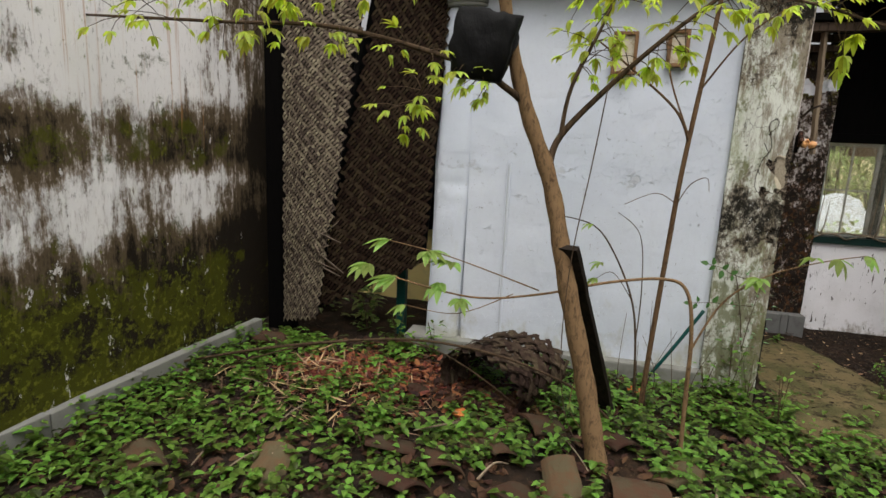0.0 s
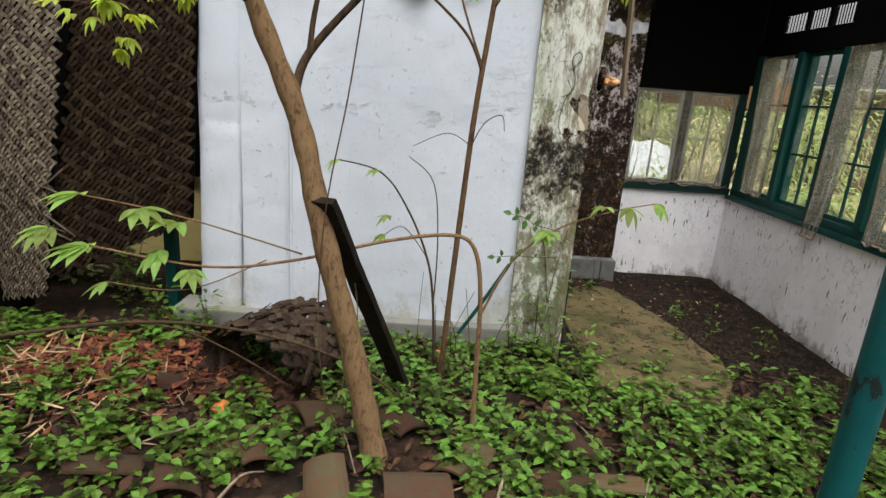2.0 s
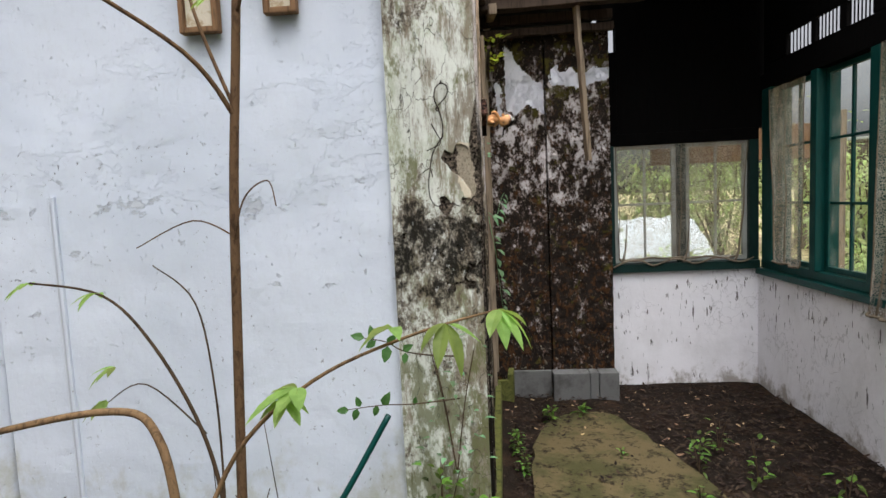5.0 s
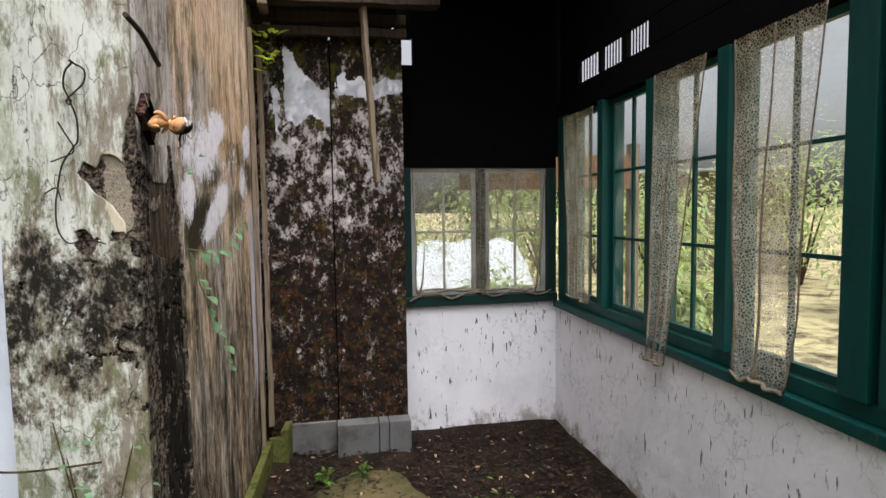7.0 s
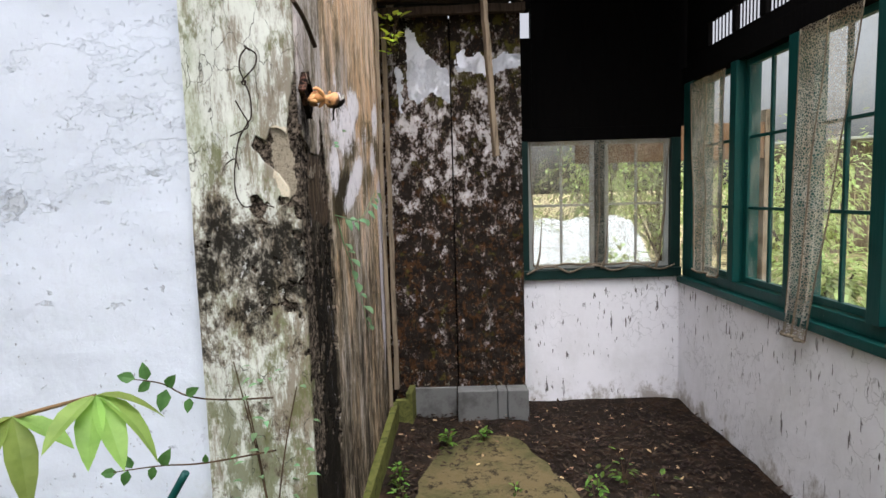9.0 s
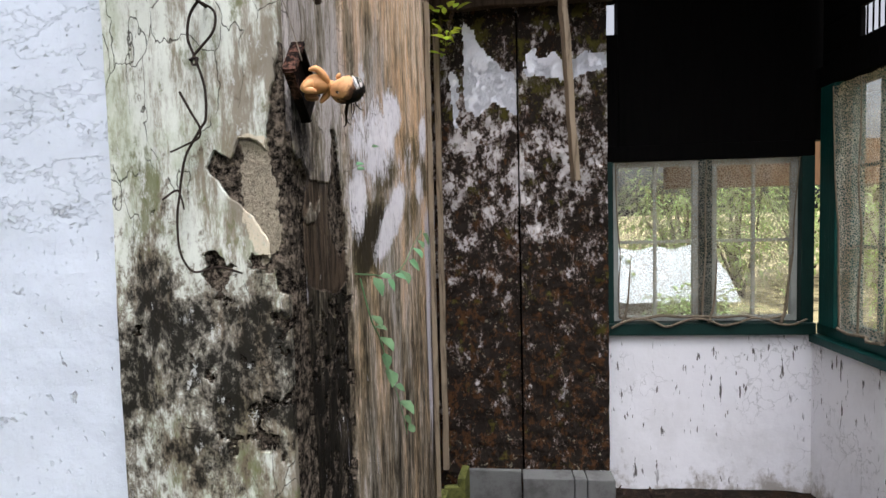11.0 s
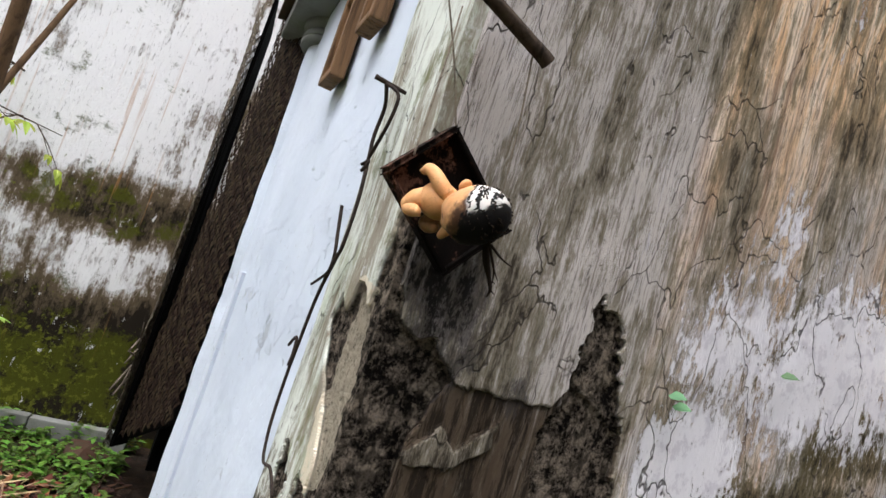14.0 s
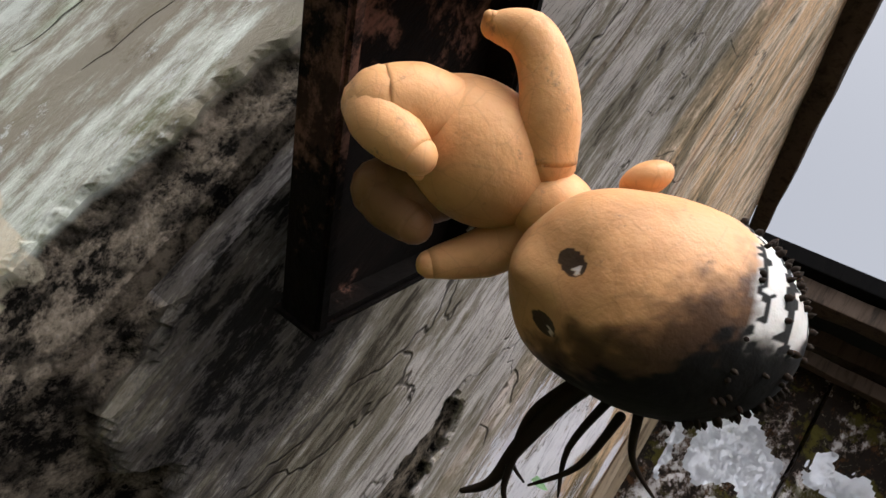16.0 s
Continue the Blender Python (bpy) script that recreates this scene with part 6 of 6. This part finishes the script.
def tuft(name, place, n, ln, label, seed, material=WEED_LEAF, stemmed=0.0):
    t = thing(name, place, label, "plant")
    rng = random.Random(seed)
    verts, faces = [], []
    for i in range(n):
        a = rng.uniform(0, 6.28)
        h = stemmed * rng.random()
        d = Vector((math.cos(a), math.sin(a), rng.uniform(-0.2, 0.9)))
        p = Vector((math.cos(a) * 0.25 * stemmed * rng.random(), math.sin(a) * 0.25 * stemmed * rng.random(), h))
        leaf(verts, faces, p, d, Vector((0, 0, 1)), ln * rng.uniform(0.6, 1.2), ln * rng.uniform(0.35, 0.6), 0.12, rng.uniform(0.1, 0.6))
    leaf_part("leaves", verts, faces, material, t)
    if stemmed:
        for k in range(3):
            a = rng.uniform(0, 6.28)
            stick("stem", [(0, 0, 0), (0.08 * stemmed * math.cos(a), 0.08 * stemmed * math.sin(a), stemmed * 0.5), (0.2 * stemmed * math.cos(a), 0.2 * stemmed * math.sin(a), stemmed)], 0.003, 0.0015, TWIG_BARK, t, 5)
    return t


tuft("fern", (1.90, 7.12, 2.34), 26, 0.07, "small bright green fern rooted in the wall top", 3, TREE_LEAF, 0.22)
for i, (x, y, n, s, h) in enumerate([(2.85, 6.05, 22, 0.045, 0.22), (3.05, 6.3, 16, 0.045, 0.2), (3.1, 5.95, 16, 0.05, 0.25), (2.17, 6.75, 30, 0.05, 0.10), (2.38, 6.78, 22, 0.05, 0.09), (1.93, 6.25, 36, 0.035, 0.14), (1.95, 6.05, 30, 0.035, 0.12), (3.3, 5.6, 20, 0.05, 0.25), (2.75, 5.75, 16, 0.04, 0.1), (2.5, 6.2, 10, 0.03, 0.08), (1.60, 5.12, 50, 0.05, 0.38), (1.72, 5.14, 34, 0.05, 0.3), (1.85, 4.95, 40, 0.05, 0.35), (1.45, 5.1, 24, 0.045, 0.25), (3.4, 4.9, 26, 0.05, 0.3), (-0.62, 5.05, 40, 0.06, 0.3), (-1.0, 5.45, 50, 0.06, 0.35), (-0.35, 5.1, 26, 0.05, 0.25)]):
    tuft("weed_plant", (x, y, ground_z(x, y)), n, s, "leafy green weed growing from the ground", 60 + i, WEED_LEAF, h)

# creeper climbing the pillar foot
tuft("creeper", (1.66, 5.20, 0.45), 60, 0.035, "small-leaved creeper on the pillar foot", 91, VINE_LEAF, 0.55)
def leafy_twig(place, lines, leaves, label, seed):
    """A thin twig with single ovate leaves set along it."""
    t = thing("creeper_twig", place, label, "twig")
    o = Vector(place)
    rng = random.Random(seed)
    for pts in lines:
        stick("stem", [Vector(p) - o for p in pts], 0.003, 0.0015, TWIG_BARK, t, 5)
    for p, d, ln in leaves:
        verts, faces = [], []
        leaf(verts, faces, Vector(p) - o, Vector(d), Vector((0.3, -1, 0.4)), ln, ln * 0.6, 0.1, rng.uniform(0.1, 0.35))
        leaf_part("leaf", verts, faces, TWIG_LEAF, t)


TWIG_LEAF = mat_leaf("dark_twig_leaf", (0.06, 0.13, 0.035), (0.03, 0.08, 0.02), through=0.25)
leafy_twig((1.66, 5.2, 0.9), [[(1.68, 5.2, 0.90), (1.575, 5.08, 0.942), (1.50, 5.05, 0.967), (1.44, 5.05, 1.0), (1.36, 5.05, 1.015)], [(1.68, 5.2, 0.74), (1.53, 5.07, 0.77), (1.42, 5.05, 0.775), (1.29, 5.05, 0.76)]],
    [((1.40, 5.05, 1.01), (-0.1, -0.2, 1), 0.05), ((1.37, 5.05, 1.015), (-1, -0.2, 0.3), 0.05), ((1.41, 5.05, 1.005), (-0.8, -0.2, -0.5), 0.045), ((1.45, 5.05, 0.99), (0.6, -0.3, 0.7), 0.05), ((1.45, 5.05, 0.985), (-0.2, -0.4, -1), 0.06), ((1.50, 5.05, 0.967), (0.8, -0.3, 0.5), 0.045), ((1.51, 5.05, 0.96), (-0.1, -0.4, -1), 0.04),
     ((1.42, 5.05, 0.775), (0.5, -0.3, 0.8), 0.055), ((1.40, 5.05, 0.775), (-0.2, -0.3, -1), 0.04), ((1.34, 5.05, 0.77), (-0.2, -0.3, 1), 0.04), ((1.30, 5.05, 0.76), (-1, -0.2, 0), 0.045), ((1.33, 5.05, 0.765), (-0.3, -0.3, -1), 0.045), ((1.53, 5.07, 0.77), (0.2, -0.4, 1), 0.03)],
    "twig with dark ovate leaves reaching out from the pillar", 12)

# ---- terrace ----
def path_slab():
    rng = random.Random(2)
    outline = [(1.98, 5.0), (1.99, 5.9), (2.05, 6.45), (2.2, 6.74), (2.4, 6.85), (2.58, 6.78), (2.70, 6.45), (2.82, 6.1), (2.90, 5.6), (2.88, 5.2), (2.7, 4.9), (2.35, 4.8)]
    p = curve_points([(x, y, 0) for x, y in outline + outline[:1]], 8)[:-1]
    p = [Vector((q.x + 0.03 * noise.noise(q * 7), q.y + 0.03 * noise.noise(q * 7 + Vector((5, 0, 0))), 0)) for q in p]
    bm = bmesh.new()
    top = [bm.verts.new((q.x, q.y, 0.035)) for q in p]
    bot = [bm.verts.new((q.x, q.y, -0.06)) for q in p]
    bm.faces.new(top)
    for i in range(len(p)):
        j = (i + 1) % len(p)
        bm.faces.new((bot[i], bot[j], top[j], top[i]))
    bmesh.ops.recalc_face_normals(bm, faces=bm.faces[:])
    structure(part("path", bm, PATH_SCREED), "mossy sand-coloured screed path", "path")


path_slab()


def edging():
    e = structure(new("edging"), "mossy cement edging along the streaked wall", "kerb")
    for (xa, ya), (xb, yb), h in (((1.80, 5.35), (1.845, 7.06), 0.18), ((1.845, 7.06), (1.93, 7.08), 0.19), ((1.93, 7.06), (1.945, 7.22), 0.23)):
        d = Vector((xb - xa, yb - ya, 0))
        mm = Matrix.Translation((xa, ya, 0)) @ Matrix.Rotation(math.atan2(d.y, d.x), 4, "Z")
        box("edging_strip", 0, d.length, -0.02, 0.02, -0.05, h, MOSSY_EDGE, e, 0.006, m=mm)


MOSSY_EDGE = mat_wood("mossy_cement_edge", (0.10, 0.105, 0.03), (0.03, 0.032, 0.014), 0.9, (20, 20, 20))
edging()
BLOCK = Mat("grey_concrete_block", (0.14, 0.14, 0.135), 0.95)
BLOCK.lay((0.06, 0.058, 0.053), BLOCK.step(BLOCK.noise((6, 6, 6), 8, 0.7), 0.45, 0.68), 0.7).bump(BLOCK.noise(120, 5, 0.7), 0.004)
BLOCK = BLOCK.done()
for x0, x1, y0 in ((1.955, 2.236, 7.215), (2.241, 2.496, 7.13), (2.500, 2.560, 7.135), (2.564, 2.70, 7.128)):
    tagged(box("concrete_block", x0, x1, y0, 7.245, -0.02, 0.205, BLOCK, bevel=0.006), "grey concrete block at the foot of the blackened pier", "block", "blocks under the pier")


def rough_timber(name, a, b, w, h, material, label, seed=0):
    a, b = Vector(a), Vector(b)
    d = b - a
    bm = bmesh.new()
    add_box(bm, -w / 2, w / 2, -h / 2, h / 2, 0, d.length, 0.004)
    bmesh.ops.subdivide_edges(bm, edges=[e for e in bm.edges if e.calc_length() > d.length * 0.5], cuts=16)
    for v in bm.verts:
        v.co += Vector((noise.noise(v.co * 8 + Vector((seed, 0, 0))), noise.noise(v.co * 8 + Vector((0, seed, 5))), 0)) * 0.008
    bm.transform(Matrix.Translation(a) @ d.to_track_quat("Z", "Y").to_matrix().to_4x4())
    return tagged(part(name, bm, material), label, "timber")


rough_timber("hanging_plank", (2.515, 7.10, 1.70), (2.44, 7.08, 2.95), 0.055, 0.03, OLD_WOOD, "split grey plank hanging down in front of the pier", 1)
rough_timber("roof_beam", (1.70, 7.20, 2.60), (2.72, 7.20, 2.61), 0.05, 0.05, DARK_WOOD, "rotten roof beam resting on the pier", 2)
rough_timber("roof_beam", (1.70, 7.05, 2.74), (2.90, 7.05, 2.76), 0.09, 0.07, DARK_WOOD, "rotten roof beam resting on the pier", 3)
rough_timber("roof_beam", (1.70, 7.24, 2.70), (2.72, 7.24, 2.70), 0.06, 0.06, DARK_WOOD, "rotten roof beam resting on the pier", 4)
rough_timber("rafter", (1.90, 6.95, 2.70), (1.86, 7.5, 2.75), 0.05, 0.06, OLD_WOOD, "weathered rafter end at the wall top", 5)
rough_timber("wall_batten", (1.825, 6.98, 0.1), (1.82, 7.0, 2.55), 0.025, 0.02, OLD_WOOD, "thin weathered batten at the end of the streaked wall", 6)
rough_timber("wall_batten", (1.84, 7.235, 0.2), (1.84, 7.235, 2.5), 0.03, 0.03, OLD_WOOD, "thin weathered batten at the end of the streaked wall", 7)
rough_timber("wall_plate", (1.83, 5.75, 2.78), (1.83, 7.4, 2.76), 0.05, 0.05, DARK_WOOD, "dark timber along the top of the streaked wall", 8)


def net_material():
    m = bpy.data.materials.new("dirty_net_cloth")
    m.use_nodes = True
    nt = m.node_tree
    nt.nodes.remove(nt.nodes["Principled BSDF"])
    tc = nt.nodes.new("ShaderNodeTexCoord")
    v = nt.nodes.new("ShaderNodeTexVoronoi")
    v.feature = "DISTANCE_TO_EDGE"
    v.inputs["Scale"].default_value = 85.0
    nt.links.new(tc.outputs["Object"], v.inputs["Vector"])
    nz = nt.nodes.new("ShaderNodeTexNoise")
    nz.inputs["Scale"].default_value, nz.inputs["Detail"].default_value = 7.0, 7
    nt.links.new(tc.outputs["Object"], nz.inputs["Vector"])
    mr = nt.nodes.new("ShaderNodeMapRange")
    mr.inputs["From Min"].default_value, mr.inputs["From Max"].default_value = 0.08, 0.22
    mr.inputs["To Min"].default_value, mr.inputs["To Max"].default_value = 0.48, 0.07
    nt.links.new(v.outputs["Distance"], mr.inputs[0])
    cr = nt.nodes.new("ShaderNodeValToRGB")
    cr.color_ramp.elements[0].position, cr.color_ramp.elements[0].color = 0.35, (0.52, 0.43, 0.32, 1)
    cr.color_ramp.elements[1].position, cr.color_ramp.elements[1].color = 0.65, (0.80, 0.73, 0.62, 1)
    nt.links.new(nz.outputs[0], cr.inputs[0])
    tl = nt.nodes.new("ShaderNodeBsdfTranslucent")
    df = nt.nodes.new("ShaderNodeBsdfDiffuse")
    nt.links.new(cr.outputs[0], tl.inputs[0])
    nt.links.new(cr.outputs[0], df.inputs[0])
    mx = nt.nodes.new("ShaderNodeMixShader")
    mx.inputs[0].default_value = 0.25
    nt.links.new(tl.outputs[0], mx.inputs[1])
    nt.links.new(df.outputs[0], mx.inputs[2])
    tr = nt.nodes.new("ShaderNodeBsdfTransparent")
    m2 = nt.nodes.new("ShaderNodeMixShader")
    nt.links.new(mr.outputs[0], m2.inputs[0])
    nt.links.new(tr.outputs[0], m2.inputs[1])
    nt.links.new(mx.outputs[0], m2.inputs[2])
    nt.links.new(m2.outputs[0], nt.nodes["Material Output"].inputs["Surface"])
    return m


NET = net_material()


def curtain(axis, at, a0, a1, z0, z1, low0, low1, label, seed):
    """A hanging net: a0..a1 across at the top, low0..low1 at the bottom."""
    nu, nv = 40, 50
    verts, faces = [], []
    for j in range(nv + 1):
        v = j / nv
        for i in range(nu + 1):
            u = i / nu
            s = (a0 + (a1 - a0) * u) * v + (low0 + (low1 - low0) * u) * (1 - v)
            s += 0.012 * math.sin(v * 9 + seed) * (1 - v)
            fold = 0.010 * math.sin(u * 21 + 2.0 * noise.noise(Vector((u * 3, v * 2, seed)))) * (1.25 - v) + 0.010 * noise.noise(Vector((u * 4, v * 4, seed)))
            z = z0 + (z1 - z0) * v + 0.02 * noise.noise(Vector((u * 6, 0, seed))) * (1 - v)
            verts.append((s, at + fold, z) if axis == 0 else (at + fold, s, z))
    w = nu + 1
    for j in range(nv):
        for i in range(nu):
            faces.append((j * w + i, j * w + i + 1, (j + 1) * w + i + 1, (j + 1) * w + i))
    ob = raw("net_curtain", verts, faces, NET, smooth=True)
    tagged(ob, label, "curtain", "tattered net curtains")
    hem = thing("curtain_cord", verts[0], "twisted hem of a tattered net curtain", "cord")
    o = Vector(verts[0])
    for k in (0, nu // 2, nu):
        stick("cord", [Vector(verts[j * w + k]) - o for j in range(0, nv + 1, 10)], 0.006 if k else 0.004, 0.003, CORD, hem, 6)
    stick("hem", [Vector(verts[i]) - o + Vector((-0.008 if axis else 0, -0.008 if not axis else 0, 0.005 * math.sin(i))) for i in range(0, nu + 1, 5)], 0.009, 0.007, CORD, hem, 6)


CORD = mat_wood("dusty_cord", (0.22, 0.18, 0.13), (0.07, 0.055, 0.04), 0.95, (90, 90, 90))
curtain(1, 3.775, 6.83, 7.27, 0.95, 2.13, 6.86, 7.20, "tattered brown net curtain over a green window", 1)
curtain(1, 3.772, 5.78, 6.16, 0.78, 2.15, 6.05, 6.22, "brown net curtain gathered and torn at its foot", 2)
curtain(1, 3.770, 5.20, 5.61, 0.88, 2.15, 5.33, 5.60, "brown net curtain hanging in front of a dusty window", 3)
curtain(0, 7.452, 2.775, 3.72, 0.97, 1.812, 2.80, 3.66, "pale fishing-net cloth stretched over the end window", 4)


def festoon():
    f = thing("cobweb_cord", (3.2, 7.42, 0.95), "dusty cobwebbed cord sagging along the window sill", "cord")
    o = Vector(f.location)
    rng = random.Random(3)
    pts = []
    for i in range(15):
        x = 2.74 + 0.072 * i
        pts.append(Vector((x, 7.425, 0.915 + 0.05 * abs(math.sin(i * 0.75)))) - o)
    stick("cord", pts, 0.008, 0.006, CORD, f, 6)
    for x in (2.80, 3.25, 3.62):
        stick("strand", [Vector((x, 7.43, 0.94)) - o, Vector((x + 0.03, 7.43, 1.05)) - o, Vector((x + 0.05, 7.44, 1.3)) - o], 0.010, 0.002, CORD, f, 5)


festoon()

def capital():
    """The moulded top of the rounded wall end."""
    c = structure(new("capital"), "grey moulded capital on the rounded end of the white wall", "capital")
    for z0, z1, r0, r1 in ((2.56, 2.585, 0.135, 0.150), (2.587, 2.62, 0.150, 0.140), (2.622, 2.66, 0.132, 0.165), (2.662, 2.72, 0.18, 0.18)):
        bm = bmesh.new()
        tube(bm, [(-0.27, 5.325, z0), (-0.27, 5.325, (z0 + z1) / 2), (-0.27, 5.325, z1)], [r0, (r0 + r1) / 2 + 0.006, r1], 28)
        bmesh.ops.scale(bm, vec=(1, 0.6, 1), space=Matrix.Translation((0, -5.325, 0)), verts=bm.verts[:])
        part("moulding", bm, CEMENT, c)


capital()
tuft("dry_clump", (-0.47, 5.30, 2.22), 60, 0.035, "brown clump of dead leaves caught by the wall edge", 95, DEAD_LEAF, 0.14)

# ---- roofs ----
structure(box("eave", -0.6, 1.85, 5.16, 5.30, 2.66, 2.76, CEMENT, bevel=0.01), "grey eave board above the white wall", "eave")


def tiled_roof(name, x0, x1, y0, z0, y1, z1, label):
    r = structure(new(name), label, "roof")
    raw("roof_deck", [(x0, y0, z0), (x1, y0, z0), (x1, y1, z1), (x0, y1, z1), (x0, y0, z0 - 0.06), (x1, y0, z0 - 0.06), (x1, y1, z1 - 0.06), (x0, y1, z1 - 0.06)], [(0, 1, 2, 3), (7, 6, 5, 4), (0, 4, 5, 1), (1, 5, 6, 2), (2, 6, 7, 3), (3, 7, 4, 0)], TERRACOTTA, r)


tiled_roof("roof_house", -0.6, 1.7, 5.12, 2.80, 8.5, 3.4, "clay tiled roof of the white house")
# underside shade is in the black colour of these boards
structure(box("ceiling_back", 1.70, 2.68, 6.98, 7.9, 2.80, 2.86, SHADE_BLACK_WOOD), "boards over the end of the terrace, coloured black for shade", "ceiling")

# ---- beyond: yellow wall, added light-blocking walls, the land outside the windows ----
structure(box("wall_yellow", -2.1, -0.47, 6.5, 6.6, -0.1, 1.6, YELLOW_WALL), "yellow limewashed wall behind the screen", "wall")
# made-up black cover, keeps the upper yellow wall dark beside the screen
structure(box("wall_passage", -2.1, -0.47, 6.44, 6.49, 0.85, 2.6, SHADE_BLACK_WOOD), "added black cover that hides the upper yellow wall behind the screen", "wall")
# two unseen walls behind the walker, added to cut light from low down
structure(box("wall_south", -2.3, 4.2, -2.2, -2.05, -0.2, 3.4, LEFT_PLASTER), "unseen plain stained wall added to block low light", "wall")
structure(box("wall_east_garden", 3.95, 4.1, -2.05, 0.99, -0.2, 3.4, LEFT_PLASTER), "unseen plain stained wall added to block low light", "wall")
tuft("weed_plant", (-1.15, 5.75, 0.0), 120, 0.09, "tall leafy weeds in the passage behind the screen", 77, FAR_LEAF, 0.6)
tuft("weed_plant", (-1.6, 5.9, 0.0), 120, 0.09, "tall leafy weeds in the passage behind the screen", 78, FAR_LEAF, 0.6)


def bush(place, r, h, n, seed, label="leafy bush outside the windows", size=0.12):
    b = thing("bush", place, label, "bush")
    rng = random.Random(seed)
    verts, faces = [], []
    tips = []
    for k in range(9):
        a = rng.uniform(0, 6.28)
        tip = Vector((r * 0.8 * math.cos(a) * rng.random(), r * 0.8 * math.sin(a) * rng.random(), h * rng.uniform(0.6, 1.0)))
        stick("branch", [(0, 0, 0), tip * 0.5 + Vector((rng.uniform(-0.1, 0.1), 0, 0.1)), tip], 0.03, 0.006, TWIG_BARK, b, 5)
        tips.append(tip)
    for i in range(n):
        c = rng.choice(tips) * rng.uniform(0.35, 1.05)
        d = Vector((rng.gauss(0, 1), rng.gauss(0, 1), rng.gauss(0, 0.7)))
        p = c + d * (r * 0.28)
        p.z = max(0.02, p.z)
        leaf(verts, faces, p, d + Vector((0, 0, -0.3)), Vector((0, 0, 1)), size * rng.uniform(0.6, 1.3), size * 0.45, 0.15, 0.4)
    leaf_part("leaves", verts, faces, FAR_LEAF, b)


for i, (x, y, r, h) in enumerate([(7.2, 11.5, 1.0, 1.9), (8.6, 13.5, 1.2, 2.4), (9.5, 10.0, 1.2, 2.6), (8.2, 16.0, 1.3, 2.6), (3.4, 12.6, 0.9, 1.3), (4.9, 13.2, 1.1, 2.4), (2.2, 13.5, 1.0, 2.0), (6.4, 14.6, 1.2, 2.6), (10.5, 7.0, 1.3, 2.6), (11, 13, 1.5, 3.2), (6.3, 9.6, 0.5, 0.7), (4.2, 10.4, 0.5, 0.6)]):
    bush((x, y, 0), r * 1.1, h * 0.95, 1300, 200 + i)


def tarp():
    verts, faces = [], []
    nu, nv = 24, 12
    for j in range(nv + 1):
        for i in range(nu + 1):
            u, v = i / nu, j / nv
            z = 0.5 + 0.55 * math.sin(v * 1.6) + 0.06 * noise.noise(Vector((u * 5, v * 5, 1)))
            verts.append((3.2 + 1.7 * u, 11.0 + 1.2 * v, z))
    w = nu + 1
    for j in range(nv):
        for i in range(nu):
            faces.append((j * w + i, j * w + i + 1, (j + 1) * w + i + 1, (j + 1) * w + i))
    m = Mat("blue_tarpaulin", (0.5, 0.52, 0.53), 0.5)
    m.lay((0.12, 0.32, 0.62), m.step(m.along(0, [(3.0, 0.0), (3.9, 0.2), (4.1, 0.9), (5, 1.0)]), 0.4, 0.6))
    t = thing("covered_heap", (4.0, 11.5, 0.0), "heap outside covered with a white and blue tarpaulin", "tarpaulin")
    ob = raw("tarpaulin", [Vector(p) - Vector((4.0, 11.5, 0)) for p in verts], faces, m.done(), t, True)
    box("heap", -0.75, 0.85, -0.35, 0.65, 0.0, 0.45, OLD_WOOD, t, 0.05)


tarp()
tagged(box("eave_board", 3.30, 4.9, 8.35, 8.42, 1.70, 2.0, FRAME_WOOD), "brown board hanging from the eave outside the end window", "board")
tagged(box("eave_prop", 4.86, 4.94, 8.34, 8.43, -0.05, 2.1, OLD_WOOD), "weathered prop holding the eave board outside", "post")


def shed():
    s = thing("shed", (10.5, 15.5, 0), "weathered board shed with a tin roof outside", "shed")
    for i in range(16):
        box("board", -2.0 + 0.25 * i, -1.76 + 0.25 * i, -0.03, 0.03, 0, 2.3 + 0.02 * (i % 3), OLD_WOOD, s, 0.006)
    box("roof", -2.3, 2.3, -0.5, 2.5, 2.34, 2.40, PALE_PAINT, s, 0.01)
    box("side_wall", -2.0, -1.94, 0.03, 2.4, 0, 2.3, OLD_WOOD, s, 0.006)
    s.rotation_euler = (0, 0, radians(-35))


shed()
